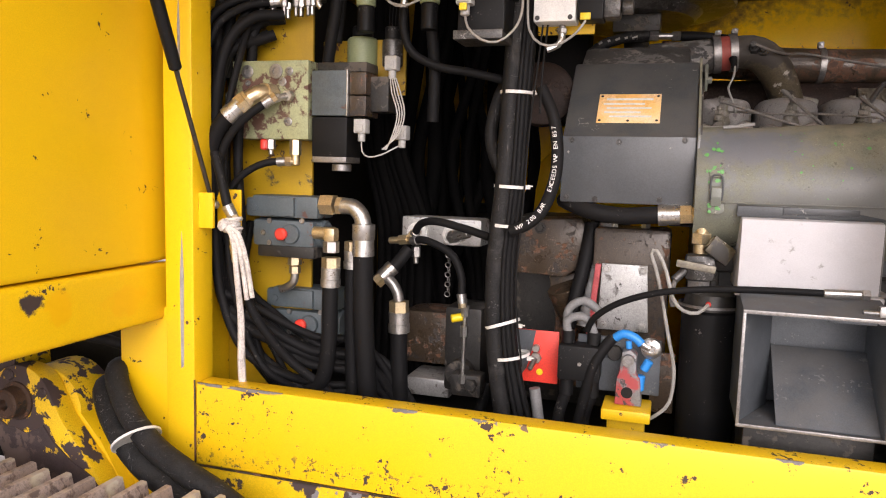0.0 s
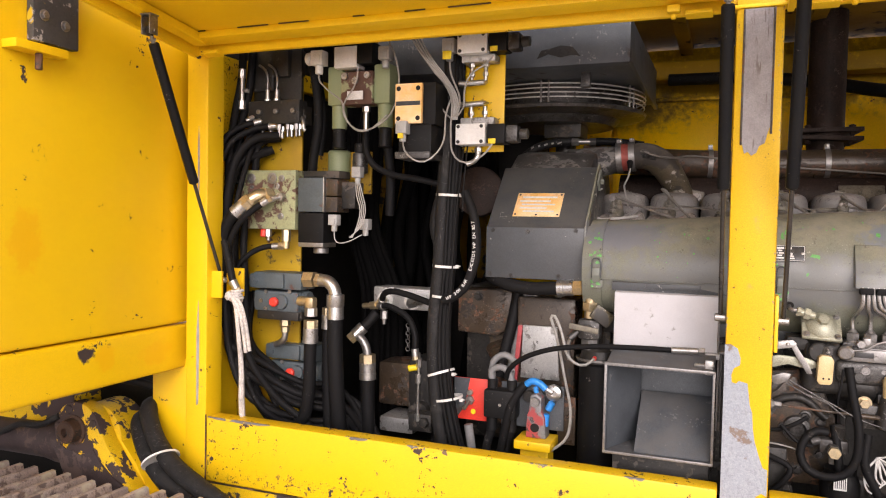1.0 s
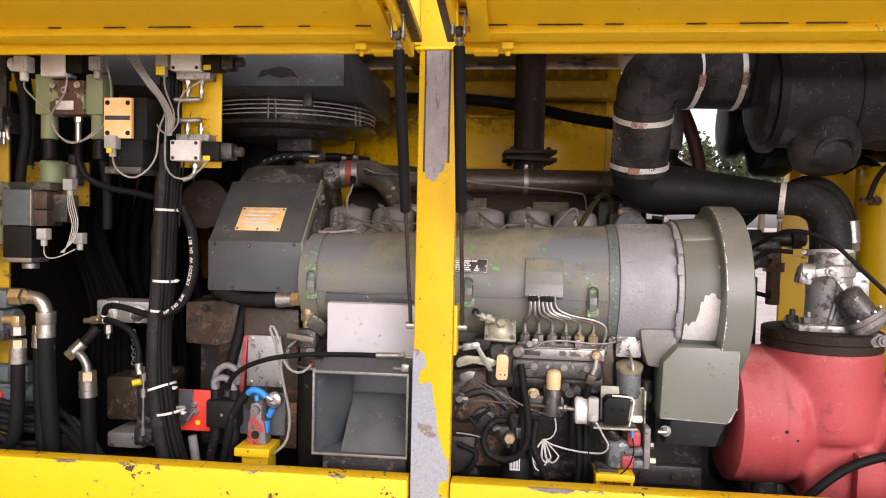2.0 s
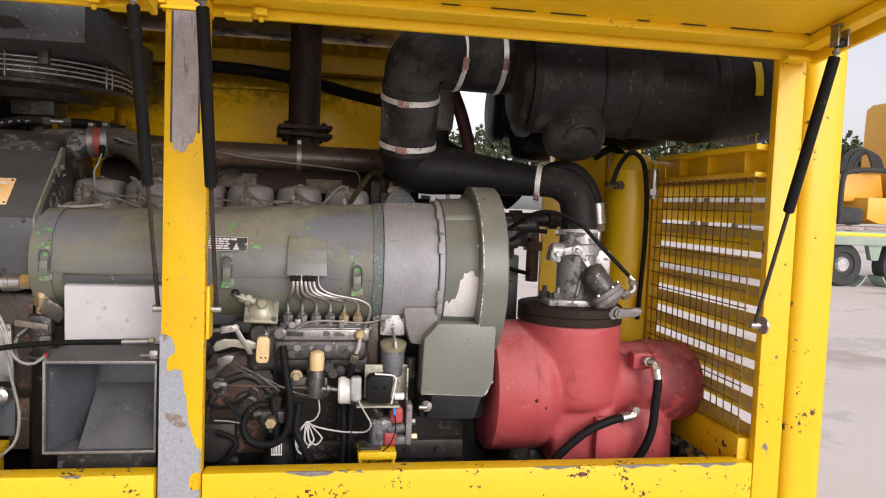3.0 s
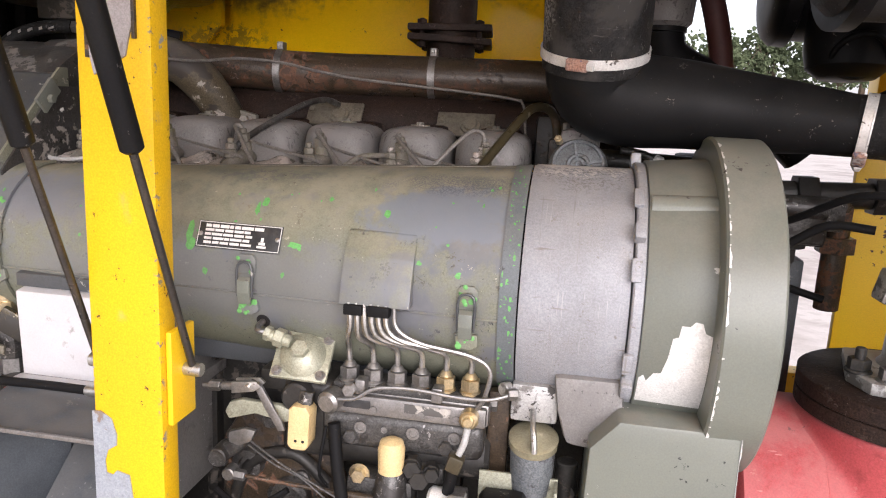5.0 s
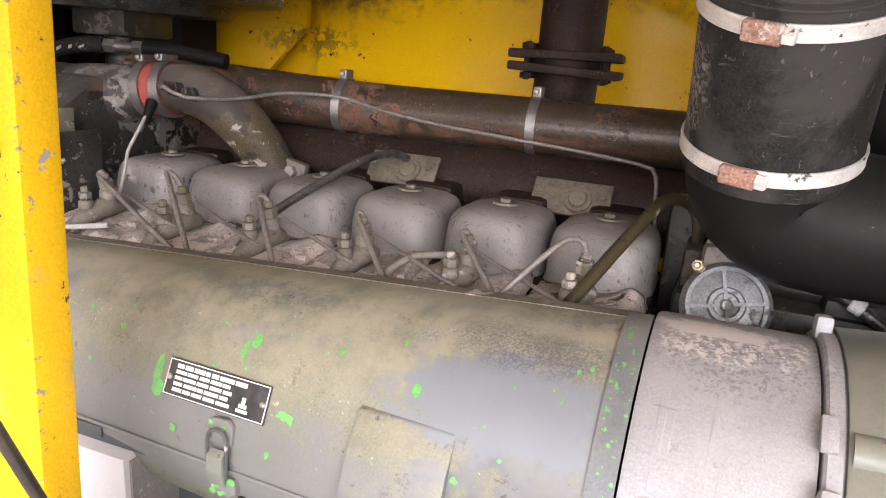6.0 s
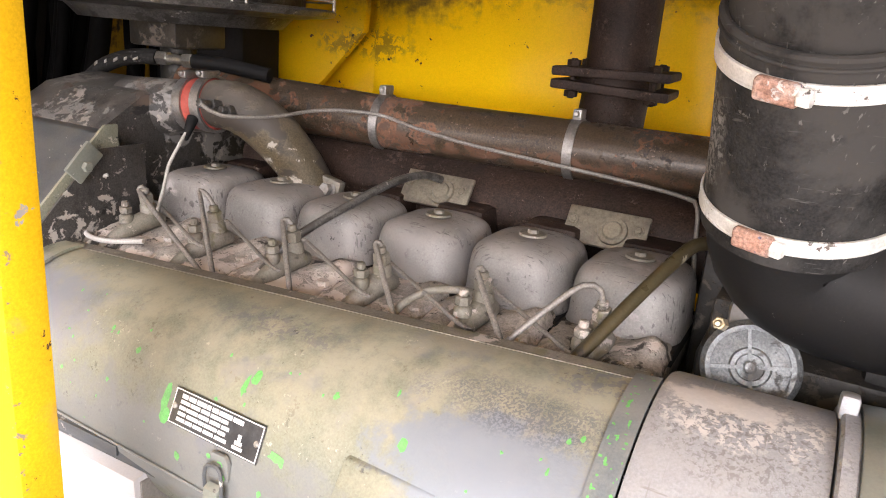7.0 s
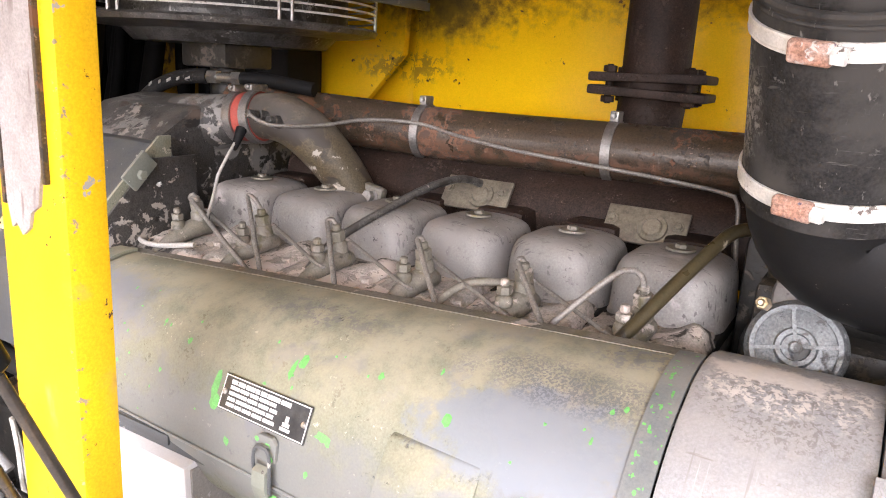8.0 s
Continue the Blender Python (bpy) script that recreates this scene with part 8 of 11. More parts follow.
hose([(-0.50, 1.53, 1.35), (-0.52, 1.515, 1.32), (-0.548, 1.5, 1.29)], 0.014, ends=(0, 1))
hose([(-0.509, 1.5, 1.21), (-0.507, 1.5, 1.1), (-0.5, 1.5, 0.96)], 0.019, ends=(1, 0))

# loops of hose from the top down to the floor beside the jamb
loop_rng = random.Random(5)
for k in range(9):
    u = k / 8.0
    r = (0.0085, 0.0075, 0.010, 0.0115)[k % 4]
    x0 = -0.872 + 0.03 * loop_rng.random() + 0.012 * (k % 3)
    y0 = 1.315 + 0.085 * loop_rng.random()
    dip = 1.02 + 0.035 * (k % 5) + 0.02 * loop_rng.random()
    hose([(-0.74 - 0.05 * loop_rng.random(), 1.42, 1.885 - 0.03 * (k % 4)), (-0.80, 1.40, 1.87 - 0.03 * (k % 4)), (x0 + 0.012, y0 + 0.02, 1.76 - 0.02 * (k % 3)), (x0 - 0.005, y0, 1.58), (x0, y0, 1.42), (x0 + 0.01, y0 + 0.01, 1.27 - 0.01 * (k % 4)),
          (x0 + 0.075, y0 + 0.015, dip + 0.07), (-0.70 + 0.05 * u, 1.39 + 0.04 * u, dip), (-0.59 + 0.05 * u, 1.44 + 0.05 * u, dip - 0.03), (-0.5 + 0.05 * u, 1.52, 0.96)], r)
for k in range(5):
    hose([(-0.855 + 0.004 * k, 1.36 + 0.02 * k, 1.40), (-0.85 + 0.004 * k, 1.35 + 0.015 * k, 1.28), (-0.80 + 0.01 * k, 1.37, 1.15 - 0.015 * k), (-0.71, 1.395 + 0.01 * k, 1.075 - 0.01 * k), (-0.6, 1.43, 1.06 - 0.015 * k), (-0.52, 1.5, 1.08)], 0.0085)
hose([(-0.82, 1.28, 1.545), (-0.803, 1.275, 1.50), (-0.785, 1.272, 1.44), (-0.778, 1.275, 1.425)], 0.0095, ends=(0, 1), label="black hose ending in a steel coupling")
hose([(-0.772, 1.28, 1.352), (-0.765, 1.285, 1.30), (-0.74, 1.30, 1.22), (-0.69, 1.34, 1.13), (-0.62, 1.38, 1.06), (-0.57, 1.42, 0.98)], 0.0095, ends=(1, 0))
part_c = thing("hose_coupling", (-0.775, 1.278, 1.37), "steel hose coupling tied with cord", "fitting")
part("body", S().hexa((-0.778, 1.276, 1.415), (-0.776, 1.277, 1.39), 0.012).cyl((-0.776, 1.277, 1.39), (-0.773, 1.28, 1.37), 0.009, seg=12).hexa((-0.774, 1.279, 1.378), (-0.772, 1.28, 1.36), 0.011), steel, part_c)
cord = thing("cord", (-0.79, 1.29, 1.06), "dirty white cord knotted round a hose, ends hanging", "cord")
kn = S()
for k in range(5):
    kn.torus((-0.778 + 0.003 * math.sin(k * 2), 1.276, 1.392 + 0.006 * k), (0.2 * math.sin(k * 3), 0.2 * math.cos(k * 2), 1), 0.014, 0.0045, 18, 6)
kn.lathe((-0.788, 1.262, 1.405), (-0.3, -0.4, 0.3), [(-0.012, 0), (-0.008, 0.01), (0, 0.014), (0.008, 0.01), (0.012, 0)], 12)
part("knot", kn, rope_white, cord)
for k, pts in enumerate(([(-0.785, 1.262, 1.405), (-0.765, 1.258, 1.38), (-0.758, 1.262, 1.30), (-0.755, 1.27, 1.22), (-0.76, 1.28, 1.12), (-0.757, 1.285, 1.04)],
                         [(-0.785, 1.264, 1.40), (-0.760, 1.26, 1.385), (-0.747, 1.262, 1.33), (-0.740, 1.268, 1.26)],
                         [(-0.783, 1.262, 1.403), (-0.755, 1.26, 1.39), (-0.738, 1.262, 1.34), (-0.728, 1.268, 1.265)])):
    part("strand", S().tube(pts, [0.006, 0.0055, 0.006, 0.007, 0.008, 0.006] if k == 0 else 0.0048, seg=8, step=0.008), rope_white, cord)
spare = thing("wall_bracket", (-0.83, 1.30, 1.432), "yellow strut bracket inside the jamb", "bracket")
part("plate", S().box((-0.812, 1.318, 1.435), (0.055, 0.006, 0.075), 0.002), paint_yellow_worn, spare)

# black block with small fittings near the top
tb = thing("distributor_block", (-0.75, 1.43, 1.86), "dark steel distributor block with small fittings", "valve block")
part("block", S().box((-0.74, 1.425, 1.885), (0.155, 0.045, 0.05), 0.004), iron_dark, tb)
part("upper_block", S().box((-0.805, 1.435, 2.01), (0.075, 0.04, 0.11), 0.004).box((-0.72, 1.44, 2.03), (0.06, 0.03, 0.07), 0.004), iron_dark, tb)
for fx in (-0.775, -0.745):
    part("fitting", S().hexa((fx, 1.40, 1.915), (fx, 1.40, 1.93), 0.0085).cyl((fx, 1.40, 1.90), (fx, 1.40, 1.955), 0.006, seg=10).hexa((fx, 1.40, 1.875), (fx, 1.40, 1.89), 0.0085).cyl((fx, 1.4, 1.862), (fx, 1.4, 1.9), 0.005, seg=10), steel, tb)
    part("steel_pipe", S().tube([(fx, 1.40, 1.955), (fx, 1.40, 1.985), (fx - 0.012, 1.405, 2.01), (fx - 0.035, 1.41, 2.025)], 0.0032, seg=8), steel_dull, tb)
for k, (fx, fz) in enumerate(((-0.70, 1.858), (-0.675, 1.86), (-0.73, 1.855))):
    part("fitting", S().hexa((fx, 1.405, fz), (fx, 1.405, fz - 0.014), 0.009).cyl((fx, 1.405, fz - 0.012), (fx, 1.405, fz - 0.032), 0.005, seg=10), steel, tb)
part("fitting", S().tube([(-0.665, 1.40, 1.875), (-0.655, 1.39, 1.865), (-0.652, 1.388, 1.845), (-0.648, 1.39, 1.84)], 0.006, seg=10, step=0.005), steel, tb)
part("fitting", S().cyl((-0.80, 1.40, 1.885), (-0.83, 1.38, 1.87), 0.007, seg=10).hexa((-0.81, 1.393, 1.88), (-0.822, 1.385, 1.873), 0.01), steel, tb)
hose([(-0.745, 1.395, 1.856), (-0.80, 1.37, 1.845), (-0.845, 1.34, 1.81), (-0.865, 1.325, 1.76)], 0.0085, ends=(1, 0))
hose([(-0.79, 1.39, 1.868), (-0.835, 1.36, 1.85), (-0.868, 1.335, 1.81), (-0.872, 1.32, 1.72)], 0.0085, ends=(1, 0))
hose([(-0.735, 1.40, 1.83), (-0.79, 1.37, 1.82), (-0.83, 1.345, 1.77), (-0.85, 1.335, 1.68), (-0.855, 1.33, 1.55)], 0.0115, ends=(0, 0))
hose([(-0.845, 1.385, 2.06), (-0.85, 1.385, 1.98), (-0.86, 1.375, 1.90), (-0.865, 1.36, 1.80), (-0.86, 1.345, 1.65)], 0.011)
hose([(-0.83, 1.41, 2.08), (-0.835, 1.40, 1.96), (-0.85, 1.385, 1.85), (-0.855, 1.37, 1.7)], 0.011)
tee = thing("pipe_tee", (-0.835, 1.38, 1.92), "steel tee fitting on a hanging hose", "fitting")
part("body", S().hexa((-0.84, 1.375, 2.01), (-0.84, 1.375, 1.985), 0.0095).cyl((-0.84, 1.375, 1.99), (-0.84, 1.375, 1.90), 0.0065, seg=10).hexa((-0.84, 1.375, 1.925), (-0.84, 1.375, 1.90), 0.0095).cyl((-0.84, 1.375, 1.952), (-0.82, 1.378, 1.95), 0.006, seg=10), steel, tee)
hose([(-0.655, 1.43, 2.03), (-0.635, 1.425, 1.95), (-0.63, 1.425, 1.86), (-0.645, 1.43, 1.78), (-0.66, 1.44, 1.70)], 0.0125)
hose([(-0.66, 1.46, 2.06), (-0.645, 1.455, 1.97), (-0.63, 1.45, 1.88), (-0.64, 1.45, 1.78)], 0.01)

# valve cluster with white solenoids near the top
vc = thing("pilot_valve", (-0.50, 1.40, 1.86), "rusty pilot valve with white solenoid plugs and green boxes", "valve")
part("block", S().box((-0.497, 1.415, 1.945), (0.092, 0.05, 0.085), 0.004), block_green, vc)
part("valve_body", S().box((-0.523, 1.40, 2.022), (0.066, 0.05, 0.055), 0.004), white_part, vc, "white valve body")
part("coil", S().box((-0.468, 1.40, 2.03), (0.045, 0.05, 0.055), 0.004).box((-0.50, 1.42, 2.06), (0.06, 0.05, 0.02), 0.003), plastic_black, vc)
plug_connector(vc, (-0.605, 1.385, 2.025), mat=white_part, s=1.35)
plug_connector(vc, (-0.412, 1.385, 2.025), mat=grey_plug, s=1.2)
part("knob", S().cyl((-0.625, 1.385, 2.025), (-0.642, 1.385, 2.025), 0.017, seg=16, bev=0.004), white_part, vc)
for gx in (-0.565, -0.43):
    part("green_box", S().box((gx, 1.425, 1.955), (0.045, 0.05, 0.1), 0.004).cyl((gx, 1.425, 1.91), (gx, 1.425, 1.845), 0.02, seg=18), green_box, vc, "pale green plastic box")
    part("gland", S().cyl((gx, 1.425, 1.845), (gx, 1.425, 1.795), 0.017, seg=16), plastic_black, vc)
part("tag", S().box((-0.498, 1.385, 1.925), (0.046, 0.003, 0.022), 0.001), label_white, vc, "small white tag")
for sx, sz in ((-0.53, 1.975), (-0.465, 1.975), (-0.5, 1.962)):
    part("bolt", S().lathe((sx, 1.389, sz), (0, -1, 0), [(0, 0.009), (0.006, 0.0085), (0.006, 0.004), (0.002, 0.004), (0.002, 0)], 14), steel, vc)
part("fitting", S().hexa((-0.478, 1.41, 1.9), (-0.478, 1.41, 1.885), 0.01).cyl((-0.478, 1.41, 1.885), (-0.478, 1.41, 1.835), 0.0075, seg=12), steel, vc)
hose([(-0.478, 1.41, 1.835), (-0.478, 1.412, 1.79), (-0.46, 1.42, 1.75), (-0.41, 1.43, 1.725), (-0.35, 1.44, 1.715), (-0.28, 1.45, 1.70)], 0.0085)
hose([(-0.43, 1.44, 1.80), (-0.425, 1.45, 1.72), (-0.43, 1.46, 1.62)], 0.012)
cable([(-0.605, 1.385, 1.985), (-0.60, 1.38, 1.965), (-0.565, 1.372, 1.935), (-0.528, 1.37, 1.908), (-0.52, 1.37, 1.87), (-0.49, 1.372, 1.838), (-0.45, 1.372, 1.835), (-0.40, 1.37, 1.86), (-0.375, 1.37, 1.90), (-0.37, 1.375, 1.96), (-0.385, 1.38, 2.02), (-0.41, 1.39, 2.06)], 0.0022, wire_white)
cable([(-0.485, 1.375, 1.995), (-0.487, 1.37, 1.955), (-0.505, 1.368, 1.925), (-0.522, 1.37, 1.90), (-0.512, 1.37, 1.86), (-0.48, 1.37, 1.832), (-0.44, 1.37, 1.838), (-0.40, 1.372, 1.87)], 0.0022, wire_white)

# directional valve with a yellow face plate (maker's name shown as a plain bar)
dv = thing("directional_valve", (-0.30, 1.34, 1.75), "directional valve with a yellow-orange face plate and black coil", "valve")
part("face_plate", S().box((-0.309, 1.304, 1.883), (0.068, 0.012, 0.094), 0.002), label_orange, dv, "orange-yellow face plate")
part("print_bar", S().box((-0.309, 1.2975, 1.883), (0.062, 0.0012, 0.01), 0.0), label_black, dv)
for u, w in ((-0.334, 1.918), (-0.284, 1.918), (-0.334, 1.848), (-0.284, 1.848)):
    part("screw_hole", S().lathe((u, 1.2985, w), (0, -1, 0), [(0, 0.006), (0.0015, 0.0055), (0.0015, 0)], 12), dark_void, dv)
part("body", S().box((-0.292, 1.355, 1.883), (0.095, 0.085, 0.1), 0.005), plastic_black, dv)
part("coil", S().box((-0.296, 1.35, 1.80), (0.085, 0.08, 0.07), 0.005), plastic_black, dv)
part("foot", S().box((-0.30, 1.345, 1.762), (0.09, 0.08, 0.016), 0.002), iron_grey, dv)
plug_connector(dv, (-0.322, 1.30, 1.826), s=1.1)
part("lamp", S().box((-0.322, 1.287, 1.806), (0.013, 0.006, 0.012), 0.001), yellow_cap, dv, "yellow indicator")
cable([(-0.322, 1.30, 1.795), (-0.315, 1.296, 1.772), (-0.29, 1.29, 1.75), (-0.26, 1.29, 1.745), (-0.235, 1.30, 1.765), (-0.225, 1.32, 1.80), (-0.227, 1.335, 1.86), (-0.22, 1.35, 1.90)], 0.0022, wire_white)

# two small valves on a yellow plate
yp = thing("valve_plate", (-0.16, 1.42, 1.78), "yellow steel plate carrying two white solenoid valves", "valve")
part("plate", S().box((-0.162, 1.423, 1.913), (0.105, 0.006, 0.27), 0.002), paint_yellow, yp)
for vz in (2.03, 1.815):
    part("valve_body", S().box((-0.175, 1.385, vz), (0.075, 0.05, 0.05), 0.004), white_part, yp, "white valve body")
    part("coil", S().box((-0.112, 1.385, vz), (0.045, 0.048, 0.046), 0.004), plastic_black, yp)
    part("end", S().box((-0.076, 1.387, vz), (0.03, 0.04, 0.04), 0.006).cyl((-0.06, 1.387, vz), (-0.04, 1.387, vz), 0.012, seg=14), iron_grey, yp)
    part("subplate", S().box((-0.165, 1.40, vz + (0.033 if vz < 1.9 else -0.033)), (0.085, 0.04, 0.018), 0.003), aluminium, yp)
    part("lamp", S().box((-0.12, 1.359, vz - 0.018), (0.018, 0.003, 0.012), 0.001), yellow_cap, yp, "yellow indicator")
    for u, w in ((-0.205, 0.018), (-0.147, 0.018), (-0.205, -0.018), (-0.147, -0.018)):
        part("screw", S().lathe((u, 1.36, vz + w), (0, -1, 0), [(0, 0.0045), (0.002, 0.004), (0.002, 0)], 10), iron_dark, yp)
for fx, z0, z1 in ((-0.185, 1.99, 1.945), (-0.15, 1.99, 1.945), (-0.185, 1.84, 1.885), (-0.15, 1.84, 1.885)):
    s = 1 if z1 > z0 else -1
    part("fitting", S().hexa((fx, 1.395, z0), (fx, 1.395, z0 + s * 0.012), 0.0085).cyl((fx, 1.395, z0 + s * 0.01), (fx, 1.395, z1), 0.005, seg=10).hexa((fx, 1.395, z0 + s * 0.024), (fx, 1.395, z0 + s * 0.034), 0.0075), steel, yp)
for wz in (1.94, 1.89):
    part("fitting", S().tube([(-0.15, 1.395, wz), (-0.155, 1.395, wz + 0.002), (-0.185, 1.39, wz), (-0.215, 1.388, wz)], 0.007, seg=10, step=0.006), steel, yp)
plug_connector(yp, (-0.238, 1.38, 2.03), mat=grey_plug, s=1.2)
part("lamp", S().box((-0.238, 1.362, 2.005), (0.022, 0.004, 0.02), 0.001), yellow_cap, yp)
part("bottom_fitting", S().cyl((-0.165, 1.395, 1.79), (-0.165, 1.395, 1.765), 0.0065, seg=10).hexa((-0.165, 1.395, 1.785), (-0.165, 1.395, 1.775), 0.0095).tube([(-0.165, 1.395, 1.77), (-0.17, 1.39, 1.755), (-0.19, 1.385, 1.745)], 0.006, seg=8), steel, yp)
cable([(-0.238, 1.38, 1.995), (-0.23, 1.372, 1.96), (-0.205, 1.365, 1.905), (-0.205, 1.36, 1.87), (-0.225, 1.36, 1.855), (-0.245, 1.36, 1.875), (-0.26, 1.36, 1.91)], 0.0022, wire_white)
cable([(-0.12, 1.362, 2.0), (-0.135, 1.36, 1.98), (-0.175, 1.358, 1.955), (-0.19, 1.358, 1.92), (-0.192, 1.36, 1.88), (-0.21, 1.36, 1.857)], 0.0022, wire_white)
cable([(-0.12, 1.362, 1.79), (-0.135, 1.355, 1.768), (-0.165, 1.35, 1.748), (-0.195, 1.35, 1.75), (-0.217, 1.352, 1.775), (-0.222, 1.355, 1.83), (-0.222, 1.36, 1.88), (-0.23, 1.365, 1.92), (-0.28, 1.375, 1.975), (-0.33, 1.39, 2.04), (-0.36, 1.40, 2.08)], 0.0023, wire_white)
for k in range(4):
    cable([(-0.222 + 0.004 * k, 1.362, 1.85), (-0.225 + 0.005 * k, 1.365, 1.90), (-0.255 + 0.005 * k, 1.372, 1.95), (-0.30 + 0.006 * k, 1.38, 2.0), (-0.345 + 0.008 * k, 1.395, 2.06), (-0.37 + 0.01 * k, 1.41, 2.12)], 0.0022)
for k in range(4):
    hose([(-0.28 + 0.03 * k, 1.47, 2.14), (-0.25 + 0.02 * k, 1.46, 2.05), (-0.235 + 0.01 * k, 1.45, 1.97), (-0.225, 1.44, 1.88)], 0.009)

# upright bundle of hoses held by cable ties
bundle = thing("hose_bundle", (-0.245, 1.43, 0.95), "upright bundle of black hoses with white cable ties", "hose bundle")
for k, (dx, dy, r) in enumerate(((-0.010, -0.012, 0.018), (0.013, -0.010, 0.0085), (0.019, 0.006, 0.0075), (0.008, 0.013, 0.010), (-0.008, 0.018, 0.011), (0.0225, -0.012, 0.0045), (0.008, -0.022, 0.0045))):
    part("hose", S().tube([(-0.236 + dx, 1.425 + dy, 2.16), (-0.234 + dx, 1.42 + dy, 1.95), (-0.247 + dx, 1.42 + dy, 1.7), (-0.255 + dx, 1.42 + dy, 1.5), (-0.268 + dx * 1.05, 1.425 + dy, 1.33), (-0.262 + dx * 1.2, 1.43 + dy, 1.18), (-0.238 + dx * 1.6, 1.44 + dy, 1.03), (-0.22 + dx * 2, 1.45 + dy, 0.95)], r, seg=14), rubber_dusty if k == 0 else rubber, bundle)
for tz, tx in ((1.672, -0.248), (1.495, -0.254), (1.42, -0.258)):
    tie(bundle, (tx, 1.42, tz), (0.04, 0, 1), 0.0315)
tie(bundle, (-0.262, 1.425, 1.225), (-0.35, 0.1, 1), 0.034)
tie(bundle, (-0.245, 1.435, 1.16), (-0.2, 0, 1), 0.036)
cable([(-0.195, 1.39, 1.84), (-0.205, 1.385, 1.72), (-0.215, 1.38, 1.60), (-0.222, 1.38, 1.45), (-0.23, 1.385, 1.30), (-0.215, 1.395, 1.15)], 0.0018, rubber, "thin black cable along the bundle")
cable([(-0.19, 1.39, 1.80), (-0.196, 1.383, 1.70), (-0.197, 1.38, 1.63)], 0.0020, rubber, "thin black cable along the bundle")

# lettered hose looping out of the bundle
loop_pts = [(-0.20, 1.40, 1.68), (-0.175, 1.395, 1.63), (-0.163, 1.39, 1.565), (-0.166, 1.388, 1.51), (-0.185, 1.385, 1.455), (-0.215, 1.385, 1.425), (-0.245, 1.39, 1.412)]
lh = hose(loop_pts, 0.0115, "black hose with white lettering")
text_path = smooth_path(loop_pts, 0.002)
words = "WP 200 BAR   EXCEEDS WP EN 857"[::-1]
lengths = [0.0]
for a, b in zip(text_path, text_path[1:]):
    lengths.append(lengths[-1] + (b - a).length)
for k, ch in enumerate(words):
    if ch == " ":
        continue
    s = lengths[-1] - 0.022 - (len(words) - 1 - k) * 0.0072
    i = int(np.searchsorted(lengths, s))
    p, d = text_path[i], (text_path[min(i + 1, len(text_path) - 1)] - text_path[i - 1]).normalized()
    out = Vector((-0.15, -1, 0.1))
    out = (out - d * out.dot(d)).normalized()
    tc = bpy.data.curves.new("lettering", "FONT")
    tc.body, tc.size, tc.extrude, tc.align_x, tc.align_y = ch, 0.0115, 0.0002, "CENTER", "CENTER"
    tmp = bpy.data.objects.new("lettering", tc)
    scene.collection.objects.link(tmp)
    me = bpy.data.meshes.new_from_object(tmp.evaluated_get(bpy.context.evaluated_depsgraph_get()))
    bpy.data.objects.remove(tmp)
    xax = -d
    yax = out.cross(xax)
    me.transform(Matrix.Translation(p + out * 0.0118) @ Matrix((xax, yax, out)).transposed().to_4x4())
    me.materials.clear()
    me.materials.append(label_white)
    lo = new("lettering", me)
    lo.parent = lh
    lo.matrix_parent_inverse = Matrix.Translation(lh["base"]).inverted()
hose([(-0.27, 1.52, 1.74), (-0.30, 1.50, 1.68), (-0.315, 1.49, 1.60), (-0.30, 1.49, 1.54), (-0.27, 1.48, 1.50)], 0.0125, "black hose with worn pale lettering", mat=rubber_dusty)
# a single round cover beside the air box, without a box
bx = thing("round_cover", (-0.19, 1.56, 1.56), "dark round cover behind the hose bundle", "box")
part("lid", S().lathe((-0.232, 1.6, 1.69), (0.15, -1, 0.1), [(-0.03, 0.066), (0, 0.068), (0.006, 0.066), (0.01, 0.055), (0.008, 0.03), (0.012, 0.02), (0.012, 0)], 36), exhaust_dark, bx, "dark brown round cover")

# dark bracket and test-point manifold before the mounting plate
tp = thing("test_manifold", (-0.746, 1.42, 1.862), "grimy dark manifold with small steel test fittings", "manifold")
part("bracket", S().box((-0.762, 1.432, 2.001), (0.154, 0.012, 0.154), 0.003).box((-0.742, 1.425, 2.031), (0.05, 0.03, 0.08), 0.006), iron_dark, tp)
part("block", S().box((-0.746, 1.405, 1.892), (0.164, 0.04, 0.063), 0.005), iron_dark, tp)
for k in range(6):
    fx = -0.813 + k * 0.0268
    part("fitting", S().hexa((fx, 1.395, 1.860), (fx, 1.395, 1.844), 0.0075).cyl((fx, 1.395, 1.846), (fx, 1.395, 1.825), 0.004, seg=8), steel_dull, tp)
    if k % 2:
        part("test_cap", S().cyl((fx, 1.385, 1.892), (fx, 1.372, 1.892), 0.007, seg=10), steel_dull, tp)

# hoses deep in the bay, the shade put into their near-black rubber
deep = random.Random(21)
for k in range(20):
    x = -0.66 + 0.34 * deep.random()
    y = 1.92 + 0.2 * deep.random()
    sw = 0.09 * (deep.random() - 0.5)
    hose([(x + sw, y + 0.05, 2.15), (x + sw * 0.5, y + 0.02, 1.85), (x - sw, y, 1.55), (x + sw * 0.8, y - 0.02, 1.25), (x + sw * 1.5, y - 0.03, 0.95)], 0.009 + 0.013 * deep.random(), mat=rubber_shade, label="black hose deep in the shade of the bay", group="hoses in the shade")
